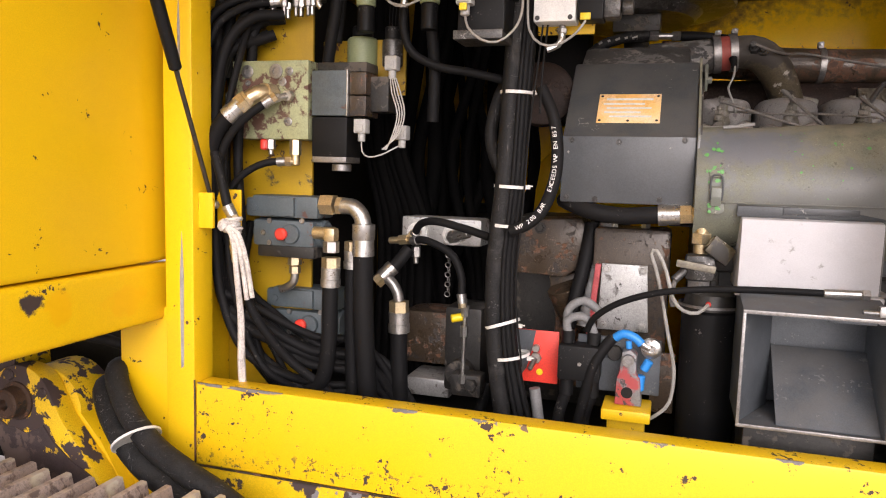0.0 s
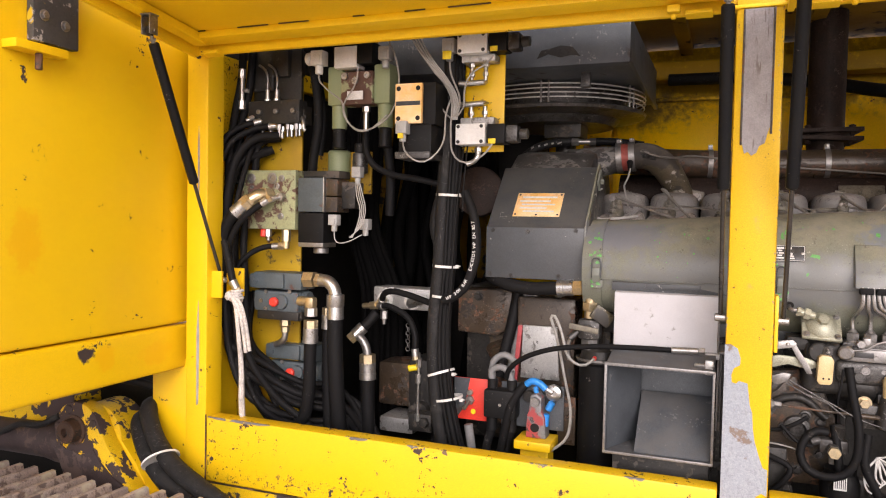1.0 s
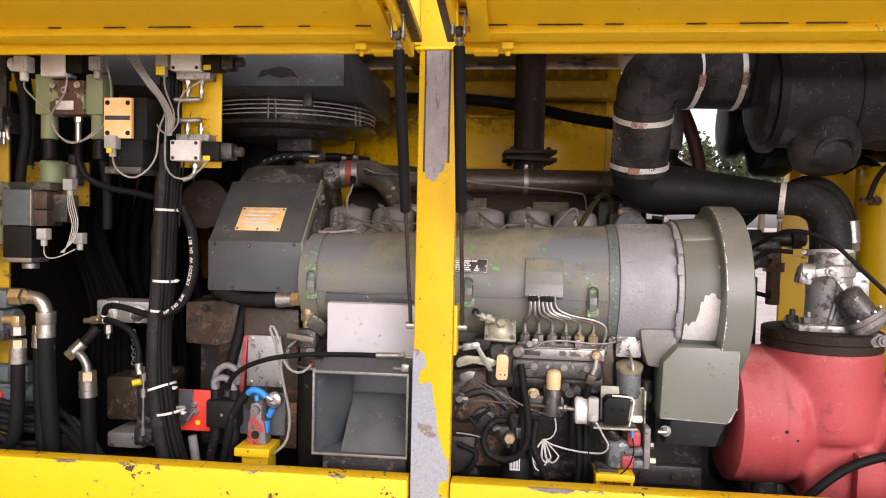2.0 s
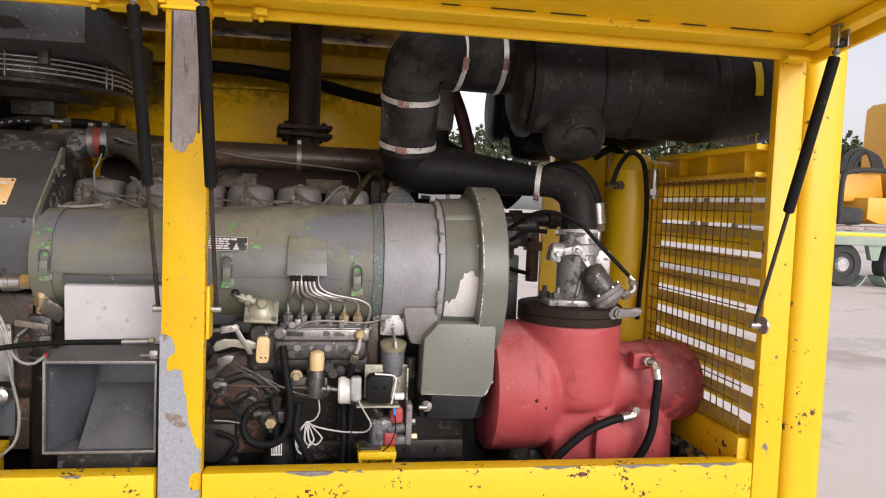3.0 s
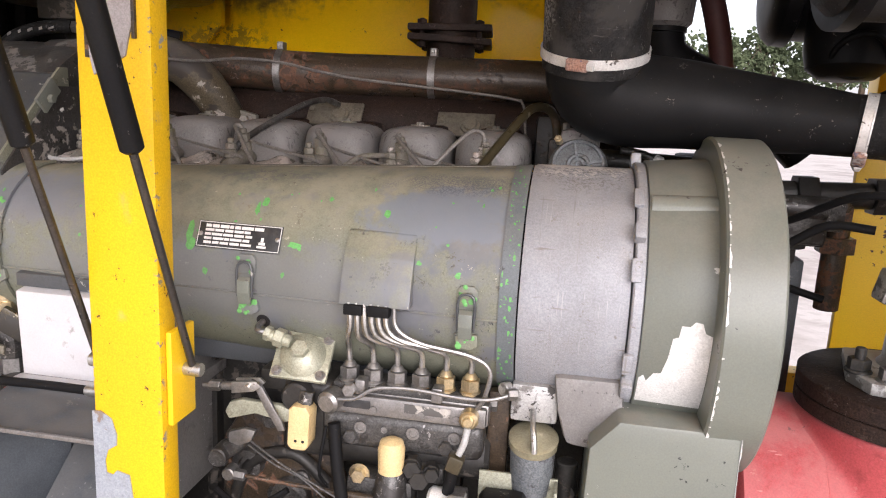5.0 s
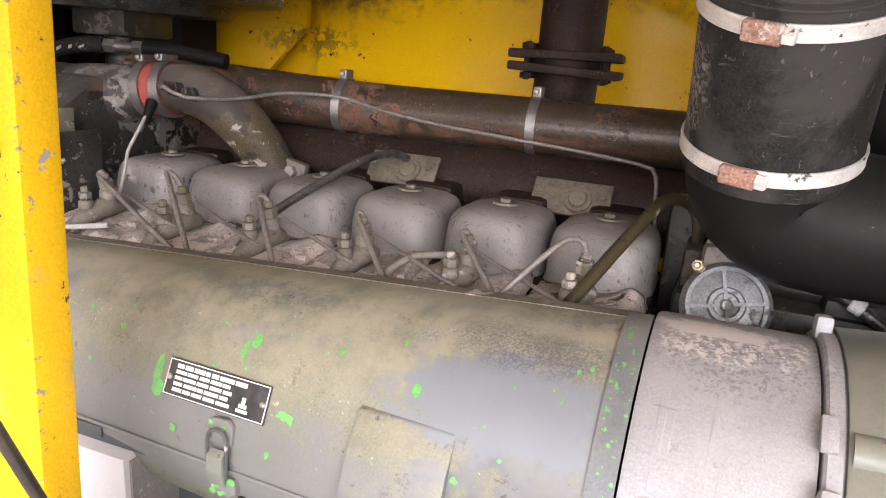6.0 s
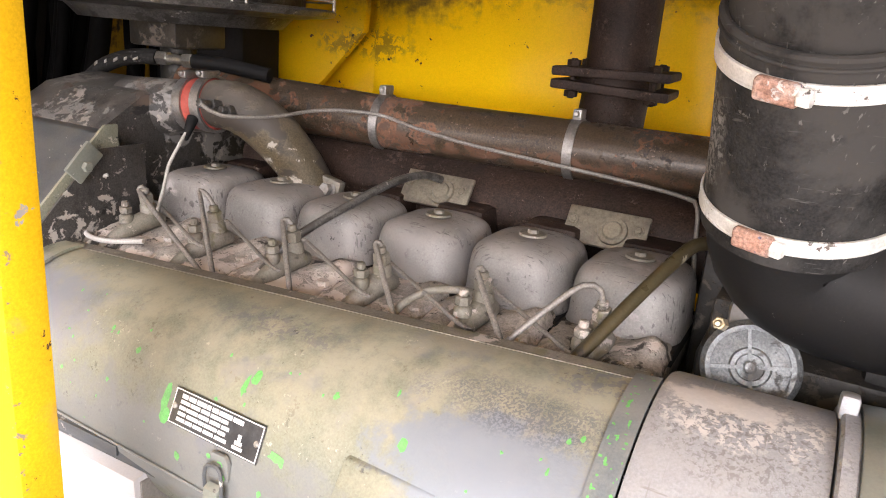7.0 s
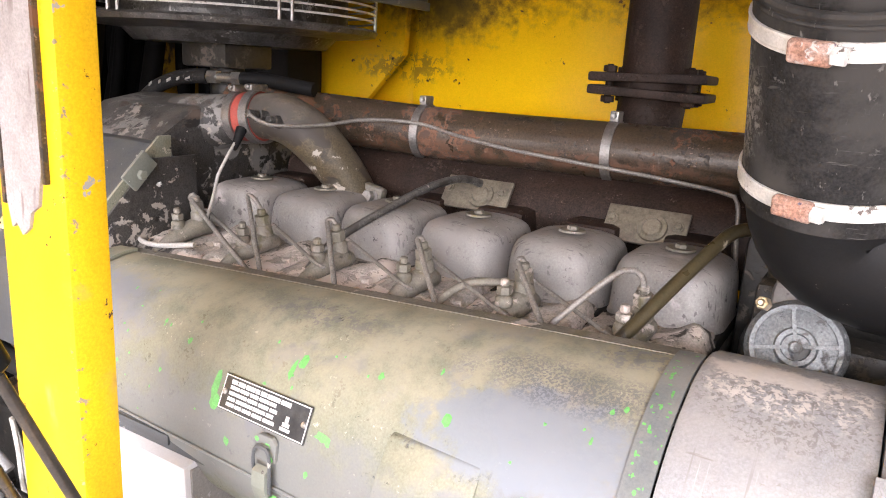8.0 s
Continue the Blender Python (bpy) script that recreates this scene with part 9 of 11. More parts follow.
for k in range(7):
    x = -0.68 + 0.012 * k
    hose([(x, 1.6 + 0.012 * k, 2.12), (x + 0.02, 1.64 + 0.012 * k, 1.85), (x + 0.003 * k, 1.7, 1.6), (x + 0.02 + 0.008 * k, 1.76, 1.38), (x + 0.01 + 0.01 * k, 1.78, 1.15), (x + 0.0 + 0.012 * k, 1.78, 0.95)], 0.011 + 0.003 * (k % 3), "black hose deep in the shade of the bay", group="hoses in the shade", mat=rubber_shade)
# added box that hides lit yellow wall where only darkness shows
fan_back_box = thing("fan_shade_box", (-0.36, 2.25, 1.67), "near-black box added for the darkness behind the fan", "duct")
part("shell", S().box((-0.36, 2.27, 1.92), (0.3, 0.12, 0.5), 0.01), dark_void, fan_back_box)
# unseen tank shape, added near-black to fill the bay's dark depth
tank = thing("shade_filler_tank", (-0.54, 2.2, 0.95), "near-black tank shape added to fill the deep shade", "tank")
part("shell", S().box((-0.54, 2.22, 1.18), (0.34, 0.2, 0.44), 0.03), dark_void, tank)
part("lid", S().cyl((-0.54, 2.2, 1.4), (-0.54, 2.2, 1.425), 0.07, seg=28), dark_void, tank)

# gear pump with white face, and brown castings
gp = thing("gear_pump", (-0.45, 1.6, 1.34), "bright aluminium gear pump with hose fittings", "pump")
part("body", S().box((-0.45, 1.64, 1.385), (0.19, 0.08, 0.062), 0.01).box((-0.51, 1.605, 1.385), (0.065, 0.02, 0.065), 0.006), aluminium, gp)
for px_ in (-0.505, -0.42):
    part("port", S().lathe((px_, 1.596, 1.38), (0, -1, 0), [(0, 0.024), (0.004, 0.024), (0.005, 0.014), (0.012, 0.013), (0.012, 0)], 20), white_part, gp)
part("fitting", S().hexa((-0.505, 1.585, 1.38), (-0.505, 1.565, 1.378), 0.012).cyl((-0.56, 1.565, 1.362), (-0.50, 1.56, 1.368), 0.008, seg=12).hexa((-0.535, 1.562, 1.365), (-0.515, 1.561, 1.367), 0.012), brass, gp)
part("fitting", S().cyl((-0.42, 1.575, 1.376), (-0.37, 1.55, 1.39), 0.011, seg=12).hexa((-0.42, 1.58, 1.375), (-0.405, 1.57, 1.38), 0.015), steel, gp)
part("drain", S().hexa((-0.505, 1.59, 1.35), (-0.505, 1.59, 1.325), 0.011).cyl((-0.505, 1.59, 1.325), (-0.505, 1.59, 1.31), 0.006, seg=10), steel, gp)
hose([(-0.50, 1.56, 1.375), (-0.475, 1.53, 1.405), (-0.43, 1.50, 1.415), (-0.37, 1.49, 1.405), (-0.31, 1.48, 1.39)], 0.0085, ends=(1, 0))
hose([(-0.50, 1.555, 1.366), (-0.46, 1.53, 1.37), (-0.40, 1.52, 1.345), (-0.375, 1.515, 1.30), (-0.372, 1.51, 1.26), (-0.37, 1.51, 1.245)], 0.0085, ends=(1, 1))
ch = S()
for k in range(9):
    ch.torus((-0.425 + 0.002 * (k % 2), 1.58, 1.335 - 0.011 * k), (k % 2, 1 - k % 2, 0.2), 0.006, 0.0014, 12, 5)
solid("small_chain", ch, steel_dull, "small steel chain hanging from a pump cap", "chain")

cast = thing("pump_drive", (-0.2, 1.68, 1.0), "rust-brown cast pump drive housing", "gearbox")
part("top_box", S().prism([(-0.285, 1.42), (-0.285, 1.305), (-0.17, 1.30), (-0.125, 1.33), (-0.11, 1.38), (-0.135, 1.43)], "y", 1.60, 1.72, 0.008), rust_brown, cast)
part("bolt", hexbolt(S(), (-0.225, 1.60, 1.405), (0, -1, 0), 0.009, 0.008), iron_dark, cast)
part("web", S().prism([(-0.21, 1.30), (-0.12, 1.31), (-0.085, 1.22), (-0.1, 1.05), (-0.2, 1.05), (-0.19, 1.2)], "y", 1.64, 1.74, 0.01).cyl((-0.17, 1.62, 1.28), (-0.12, 1.66, 1.16), 0.04, seg=20), rust_brown, cast)
part("rear_bulk", S().box((-0.18, 1.82, 1.2), (0.26, 0.16, 0.45), 0.02), iron_dark, cast)

lp = thing("axial_pump", (-0.49, 1.72, 0.96), "rusty axial piston pump with a yellow plug", "pump")
part("body", S().box((-0.50, 1.735, 1.12), (0.125, 0.12, 0.13), 0.012), rust_brown, lp)
part("side_body", S().box((-0.40, 1.69, 1.11), (0.09, 0.12, 0.20), 0.012).cyl((-0.40, 1.64, 1.06), (-0.40, 1.60, 1.06), 0.032, seg=20), iron_dark, lp)
part("lower_cover", S().box((-0.49, 1.71, 1.005), (0.11, 0.12, 0.045), 0.008), aluminium, lp, "grey lower cover")
part("yellow_plug", S().cyl((-0.375, 1.535, 1.208), (-0.398, 1.525, 1.204), 0.009, seg=14, bev=0.002), yellow_cap, lp, "yellow plastic plug")
part("gauge_line", S().cyl((-0.368, 1.53, 1.25), (-0.372, 1.535, 1.06), 0.0042, seg=8).hexa((-0.368, 1.53, 1.235), (-0.368, 1.531, 1.21), 0.009).hexa((-0.37, 1.532, 1.19), (-0.37, 1.532, 1.165), 0.009).hexa((-0.372, 1.535, 1.08), (-0.372, 1.535, 1.06), 0.008), steel, lp)
part("base_fitting", S().box((-0.365, 1.56, 1.055), (0.07, 0.05, 0.05), 0.008).cyl((-0.35, 1.535, 1.06), (-0.35, 1.52, 1.06), 0.014, seg=6), iron_dark, lp)
hose([(-0.33, 1.60, 1.05), (-0.34, 1.59, 1.0), (-0.35, 1.585, 0.95)], 0.013)

# conduit, aluminium plate and red switch plate
for dx in (0.0, 0.03):
    line = [(-0.115 + dx, 1.60, 1.42), (-0.125 + dx, 1.585, 1.34), (-0.14 + dx, 1.57, 1.26), (-0.15 + dx, 1.555, 1.2)]
    if dx:
        ridged = [tuple(curve_at(line, k / 60)[0]) for k in range(61)]
        cd = S().tube(ridged, [0.0142 if k % 2 else 0.0122 for k in range(61)], seg=14, step=0.5)
    else:
        cd = S().tube(line, 0.0145, seg=14)
    solid("cable_conduit", cd, conduit if dx else rubber, "corrugated grey cable conduit" if dx else "black cable sleeve beside a conduit", "conduit", "cable conduits")
gb = thing("gearbox_cover", (-0.03, 1.57, 1.05), "dark brown gearbox with a bolted aluminium inspection plate", "gearbox")
part("case", S().box((-0.03, 1.62, 1.28), (0.155, 0.1, 0.27), 0.01).box((-0.03, 1.60, 1.385), (0.13, 0.04, 0.05), 0.006), rust_brown, gb)
part("red_edge", S().box((-0.1, 1.562, 1.265), (0.012, 0.015, 0.15), 0.002, rot=(0, 5, 0)), red_paint, gb, "red painted edge")
part("plate", S().prism([(-0.086, 1.342), (0.004, 1.342), (0.012, 1.205), (-0.09, 1.205)], "y", 1.552, 1.562, 0.002), aluminium, gb, "bare aluminium inspection plate")
for u, w in ((-0.077, 1.332), (-0.004, 1.332), (0.0, 1.216), (-0.079, 1.216)):
    part("bolt", hexbolt(S(), (u, 1.552, w), (0, -1, 0), 0.0065, 0.006), steel, gb)
part("nut", S().hexa((-0.07, 1.6, 1.41), (-0.07, 1.6, 1.425), 0.01), steel, gb)
part("nut", S().hexa((-0.005, 1.6, 1.41), (-0.005, 1.6, 1.425), 0.01), steel, gb)

rp = thing("switch_plate", (-0.2, 1.49, 1.09), "red and grey painted switch plate with a key switch", "switch")
part("plate", S().box((-0.203, 1.49, 1.15), (0.09, 0.004, 0.108), 0.001), red_bright, rp, "bright red plate")
part("grey_field", S().prism([(-0.2475, 1.2035), (-0.205, 1.2035), (-0.213, 1.16), (-0.222, 1.125), (-0.235, 1.105), (-0.2475, 1.108)], "y", 1.4868, 1.4882), grey_sheet, rp, "grey paint on part of the plate")
part("key_switch", S().hexa((-0.203, 1.488, 1.148), (-0.203, 1.478, 1.148), 0.012).cyl((-0.203, 1.478, 1.148), (-0.21, 1.455, 1.13), 0.005, seg=10).cyl((-0.203, 1.488, 1.168), (-0.203, 1.476, 1.168), 0.008, seg=12), steel, rp)
part("dot", S().lathe((-0.195, 1.4875, 1.118), (0, -1, 0), [(0, 0.007), (0.001, 0.0065), (0.001, 0)], 14), yellow_cap, rp, "yellow dot")
jb = thing("relay_cluster", (-0.115, 1.46, 1.1), "black relay box with cable glands", "relay")
part("box", S().box((-0.112, 1.465, 1.155), (0.082, 0.05, 0.07), 0.006), plastic_black, jb)
part("screw", S().lathe((-0.11, 1.439, 1.155), (0, -1, 0), [(0, 0.004), (0.0015, 0.0035), (0.0015, 0)], 10), steel, jb)
for dx in (-0.025, 0.025):
    part("gland", S().cyl((-0.112 + dx, 1.465, 1.12), (-0.112 + dx, 1.465, 1.085), 0.014, seg=12), plastic_black, jb)
    part("gland", S().cyl((-0.112 + dx, 1.465, 1.19), (-0.112 + dx, 1.465, 1.215), 0.013, seg=12), plastic_black, jb)
part("mount_plate", S().box((-0.04, 1.49, 1.15), (0.16, 0.005, 0.11), 0.001), grey_sheet, jb)
part("bolt_head", S().cyl((-0.047, 1.487, 1.175), (-0.047, 1.475, 1.175), 0.015, seg=18), iron_dark, jb)
for k, pts in enumerate(([(-0.137, 1.465, 1.21), (-0.14, 1.46, 1.235), (-0.115, 1.458, 1.247), (-0.095, 1.46, 1.235), (-0.087, 1.465, 1.21)],
                         [(-0.142, 1.48, 1.21), (-0.14, 1.475, 1.255), (-0.11, 1.475, 1.275), (-0.08, 1.48, 1.255)])):
    solid("cable_conduit", S().tube(pts, 0.0085, seg=12), conduit, "short grey conduit loop over the relay box", "conduit", "cable conduits")
for x0, x1 in ((-0.137, -0.15), (-0.087, -0.10), (-0.2, -0.19)):
    solid("cable_conduit", S().tube([(x0, 1.465, 1.09), (x1, 1.465, 1.03), (x1 + 0.01, 1.47, 0.95)], 0.0115, seg=12), conduit if x0 < -0.19 else rubber, "conduit running down to the floor", "conduit", "cable conduits")
hose([(-0.05, 1.455, 1.21), (-0.065, 1.45, 1.19), (-0.085, 1.445, 1.15), (-0.10, 1.45, 1.08), (-0.12, 1.46, 0.98)], 0.011, "black cable with blue tape", name="power_cable")
bl = thing("blue_fittings", (0.0, 1.44, 1.13), "blue pneumatic push-in fittings", "fitting")
part("elbow", S().tube([(-0.045, 1.45, 1.212), (-0.03, 1.445, 1.222), (-0.01, 1.445, 1.217), (0.004, 1.445, 1.205)], 0.0085, seg=12, step=0.006).cyl((-0.02, 1.44, 1.21), (-0.018, 1.44, 1.195), 0.006, seg=10), blue_plastic, bl, "bright blue elbow")
part("straight", S().cyl((0.02, 1.445, 1.175), (0.01, 1.445, 1.155), 0.0085, seg=12).cyl((0.006, 1.445, 1.145), (0.004, 1.445, 1.115), 0.0085, seg=12), blue_plastic, bl, "bright blue coupling")
part("ball_joint", S().lathe((0.022, 1.46, 1.196), (0, -1, 0), [(0, 0.02), (0.012, 0.019), (0.016, 0.012), (0.016, 0.006), (0.012, 0.006), (0.012, 0)], 20).cyl((0.004, 1.45, 1.205), (0.02, 1.45, 1.196), 0.008, seg=10), steel, bl)
clevis_mat = material("scraped_red_grey_steel", (0.2, 0.2, 0.205), (0.16, 0.15, 0.15), rough=0.5, metal=0.3, fine=0.1, bump=0.2, tone_scale=20,
                      layers=[((0.33, 0.05, 0.05), 22.0, 0.63, 0.05, 0.6, 0.0), ((0.05, 0.04, 0.04), 60.0, 0.72, 0.04, 0.7, 0.0)])
mt = thing("engine_mount", (-0.02, 1.44, 1.0), "yellow engine mount with a rusty red bracket", "bracket")
part("plate", S().box((-0.017, 1.445, 1.075), (0.09, 0.09, 0.022), 0.004), paint_yellow_worn, mt)
part("leg", S().box((-0.017, 1.455, 1.0), (0.07, 0.06, 0.13), 0.004), paint_yellow_worn, mt)
part("clevis", S().prism([(-0.04, 1.087), (0.01, 1.087), (0.005, 1.14), (-0.003, 1.15), (-0.003, 1.185), (-0.015, 1.195), (-0.03, 1.19), (-0.034, 1.15), (-0.038, 1.14)], "y", 1.43, 1.47, 0.003), clevis_mat, mt, "scraped grey and red clevis")
part("pin", S().lathe((-0.018, 1.43, 1.175), (0, -1, 0), [(0, 0.012), (0.008, 0.011), (0.008, 0.006), (0.004, 0.006), (0.004, 0)], 16), steel_dull, mt)
part("pin", S().lathe((-0.018, 1.43, 1.112), (0, -1, 0), [(-0.004, 0.011), (0.0008, 0.011), (0.0008, 0)], 14), dark_void, mt)
solid("rusty_plate", S().box((0.045, 1.50, 1.12), (0.045, 0.01, 0.12), 0.004), rust_brown, "small rusty steel plate with a hole", "bracket")

# stopcock with hose above the black canister
sc = thing("stopcock", (0.1, 1.48, 1.33), "brass and steel stopcock with a lever", "valve")
part("elbow", S().box((0.098, 1.475, 1.452), (0.032, 0.03, 0.03), 0.007).hexa((0.075, 1.475, 1.452), (0.09, 1.475, 1.452), 0.0165), brass, sc)
part("stem", S().cyl((0.1, 1.478, 1.44), (0.1, 1.48, 1.38), 0.014, seg=14).hexa((0.1, 1.478, 1.42), (0.1, 1.48, 1.40), 0.019), brass, sc)
part("body", S().box((0.1, 1.48, 1.355), (0.055, 0.045, 0.05), 0.012).cyl((0.075, 1.465, 1.35), (0.055, 1.455, 1.33), 0.008, seg=10).hexa((0.1, 1.45, 1.358), (0.1, 1.44, 1.358), 0.012), iron_grey, sc)
part("handle", S().box((0.092, 1.44, 1.36), (0.07, 0.006, 0.014), 0.003, rot=(0, 8, 0)), shield_metal, sc)
part("flap", S().box((0.132, 1.455, 1.39), (0.05, 0.012, 0.035), 0.003, rot=(0, 35, 20)), copper_hose, sc)
part("lower_nut", S().hexa((0.1, 1.485, 1.33), (0.1, 1.485, 1.305), 0.022), steel_dull, sc)
hose([(0.055, 1.475, 1.452), (0.0, 1.475, 1.448), (-0.05, 1.478, 1.445), (-0.11, 1.485, 1.452), (-0.15, 1.50, 1.465), (-0.165, 1.52, 1.47)], 0.0165, "thick black hose along the air box", ends=(1, 0))
can = thing("filter_canister", (0.12, 1.5, 0.96), "tall black filter canister with a white cable", "filter")
part("body", S().cyl((0.125, 1.50, 0.95), (0.125, 1.50, 1.275), 0.052, seg=32, bev=0.006), plastic_black, can)
part("lid", S().lathe((0.125, 1.50, 1.276), (0, 0, 1), [(0, 0.057), (0.006, 0.057), (0.008, 0.05), (0.028, 0.046), (0.032, 0.035), (0.032, 0)], 32), iron_dark, can)
part("lid_ring", S().ring((0.125, 1.50, 1.283), (0, 0, 1), 0.056, 0.005, 0.003, 32), steel_dull, can)
part("red_button", S().cyl((0.118, 1.455, 1.29), (0.118, 1.445, 1.29), 0.005, seg=10), red_bright, can)
cable([(0.118, 1.445, 1.29), (0.10, 1.435, 1.275), (0.075, 1.43, 1.278), (0.055, 1.43, 1.30), (0.04, 1.435, 1.35), (0.022, 1.44, 1.385), (0.012, 1.445, 1.378), (0.022, 1.447, 1.35), (0.035, 1.447, 1.30), (0.05, 1.447, 1.23), (0.065, 1.445, 1.16), (0.06, 1.44, 1.10), (0.035, 1.44, 1.07), (0.01, 1.45, 1.05)], 0.0035, wire_white, "white cable looped beside the canister")
cable([(0.06, 1.455, 1.335), (0.052, 1.455, 1.31), (0.056, 1.46, 1.28)], 0.005, steel_dull, "short grey cable by the stopcock")
hose([(-0.10, 1.455, 1.22), (-0.085, 1.44, 1.25), (-0.04, 1.42, 1.285), (0.03, 1.405, 1.312), (0.12, 1.398, 1.326), (0.22, 1.392, 1.332), (0.30, 1.388, 1.334)], 0.0062, "black control cable with a silver end", name="control_cable")
cend = thing("cable_end", (0.33, 1.388, 1.334), "silver crimped cable end on a bracket", "fitting")
part("sleeve", S().cyl((0.295, 1.388, 1.334), (0.352, 1.386, 1.336), 0.0078, seg=12).hexa((0.352, 1.386, 1.336), (0.364, 1.386, 1.336), 0.009), steel, cend)
part("stem", S().cyl((0.345, 1.34, 1.314), (0.385, 1.33, 1.316), 0.0045, seg=10).box((0.375, 1.335, 1.312), (0.018, 0.015, 0.03), 0.003), steel, cend)
part("plate", S().box((0.33, 1.345, 1.297), (0.07, 0.03, 0.004), 0.001), grey_sheet, cend)

# oil cooler with its fan, under the roof
oc = thing("oil_cooler", (-0.05, 1.9, 1.93), "grey oil cooler box with a black fan and wire guard", "cooler")
part("box", S().box((-0.17, 1.86, 2.055), (0.68, 0.66, 0.11), 0.004), grey_sheet, oc, "grey sheet box with flaking paint")
part("scab", S().prism([(-0.06, 2.02), (-0.03, 2.03), (0.0, 2.02), (0.03, 2.025), (0.05, 2.02), (0.03, 2.045), (0.0, 2.05), (-0.02, 2.045), (-0.05, 2.04)], "y", 1.5285, 1.5305), iron_dark, oc)
part("gusset", S().prism([(1.53, 2.0), (2.19, 2.0), (2.19, 1.985), (1.9, 1.985)], "x", 0.165, 0.175, 0.001), grey_sheet, oc)
part("shroud", S().lathe((-0.10, 1.95, 1.90), (0, 0, 1), [(0, 0.17), (0.02, 0.19), (0.025, 0.245), (0.028, 0.262), (0.036, 0.266), (0.04, 0.262), (0.042, 0.21), (0.10, 0.21)], 56), iron_grey, oc, "grey round fan shroud")
for k, (r, z) in enumerate(((0.262, 1.991), (0.262, 1.979), (0.261, 1.967), (0.259, 1.955))):
    part("guard_wire", S().torus((-0.10, 1.95, z), (0, 0, 1), r, 0.002, 64, 6), clamp_steel, oc)
for k in range(6):
    a = radians(60 * k + 35)
    for da in (-0.04, 0.04):
        part("guard_strut", S().cyl((-0.10 + 0.261 * math.cos(a + da), 1.95 + 0.261 * math.sin(a + da), 1.938), (-0.10 + 0.261 * math.cos(a + da), 1.95 + 0.261 * math.sin(a + da), 2.0), 0.003, seg=6), steel_dull, oc)
part("bracket", S().box((0.045, 1.635, 1.985), (0.025, 0.02, 0.045), 0.003), iron_grey, oc)
part("motor", S().box((-0.06, 1.90, 1.885), (0.11, 0.11, 0.05), 0.006).cyl((-0.06, 1.90, 1.80), (-0.06, 1.90, 1.87), 0.03, seg=18), iron_dark, oc, "dark hydraulic fan motor")
lettered = hose([(-0.16, 1.80, 1.80), (-0.13, 1.81, 1.825), (-0.09, 1.82, 1.84), (-0.05, 1.825, 1.845), (-0.03, 1.83, 1.845)], 0.0125, "black hose with worn pale lettering", mat=rubber_dusty)
for k, (w, tilt) in enumerate(((0.009, 32), (0.006, 28), (0.011, 24), (0.007, 18), (0.012, 12))):
    q = Vector((-0.136 + 0.019 * k, 1.808 + 0.004 * k, 1.822 + 0.0052 * k - 0.0004 * k * k))
    part("print_bar", S().box(q + Vector((0.0, -0.0122, 0.005)), (w, 0.0012, 0.0055), 0.0003, rot=(-22, -tilt, 0)), wire_white, lettered)
part("hose_end", S().cyl((-0.03, 1.83, 1.845), (0.04, 1.84, 1.845), 0.0075, seg=12).hexa((-0.028, 1.83, 1.845), (-0.008, 1.833, 1.845), 0.0115).hexa((0.022, 1.837, 1.845), (0.04, 1.84, 1.845), 0.0115), steel, oc)
hose([(0.04, 1.84, 1.845), (0.08, 1.85, 1.845), (0.13, 1.86, 1.84), (0.17, 1.87, 1.835)], 0.0115, "short black hose over the intake hood")

# pipes on top of the engine
pp = thing("drain_pipe", (0.80, 1.63, 1.6), "olive-brown steel drain pipe across the rocker covers", "pipe")
part("pipe", S().tube([(0.762, 1.585, 1.615), (0.787, 1.63, 1.652), (0.812, 1.675, 1.69), (0.836, 1.716, 1.724), (0.848, 1.738, 1.736), (0.866, 1.752, 1.737), (0.882, 1.762, 1.722), (0.888, 1.768, 1.68), (0.888, 1.77, 1.62)], 0.0072, seg=12), copper_hose, pp)
solid("glow_cable", S().tube([(0.37, 1.635, 1.625), (0.39, 1.66, 1.66), (0.42, 1.72, 1.695), (0.45, 1.79, 1.725), (0.47, 1.84, 1.733), (0.485, 1.865, 1.725)], 0.0055, seg=10), iron_grey, "grey cable over the rocker covers to the manifold plate", "cable")
cable([(0.15, 1.735, 1.772), (0.154, 1.715, 1.755), (0.15, 1.70, 1.73), (0.142, 1.695, 1.71), (0.15, 1.68, 1.685), (0.158, 1.66, 1.655)], 0.0024, wire_white, "white cable with a black boot")
solid("cable_boot", S().cyl((0.15, 1.735, 1.778), (0.154, 1.715, 1.748), 0.0085, 0.0045, seg=12), rubber, "black rubber cable boot", "boot")
for k in range(4):
    cable([(0.02 + 0.004 * k, 1.60, 1.652 + 0.005 * k), (0.05, 1.61 + 0.004 * k, 1.65 + 0.004 * k), (0.072, 1.62, 1.67 + 0.006 * k), (0.082 + 0.004 * k, 1.635, 1.69 + 0.003 * k)], 0.0026, wire_white, "pale wires bundled by the air box")
cable([(0.075, 1.60, 1.70), (0.07, 1.605, 1.66), (0.085, 1.60, 1.625), (0.13, 1.595, 1.622), (0.19, 1.61, 1.63)], 0.0035, wire_grey)

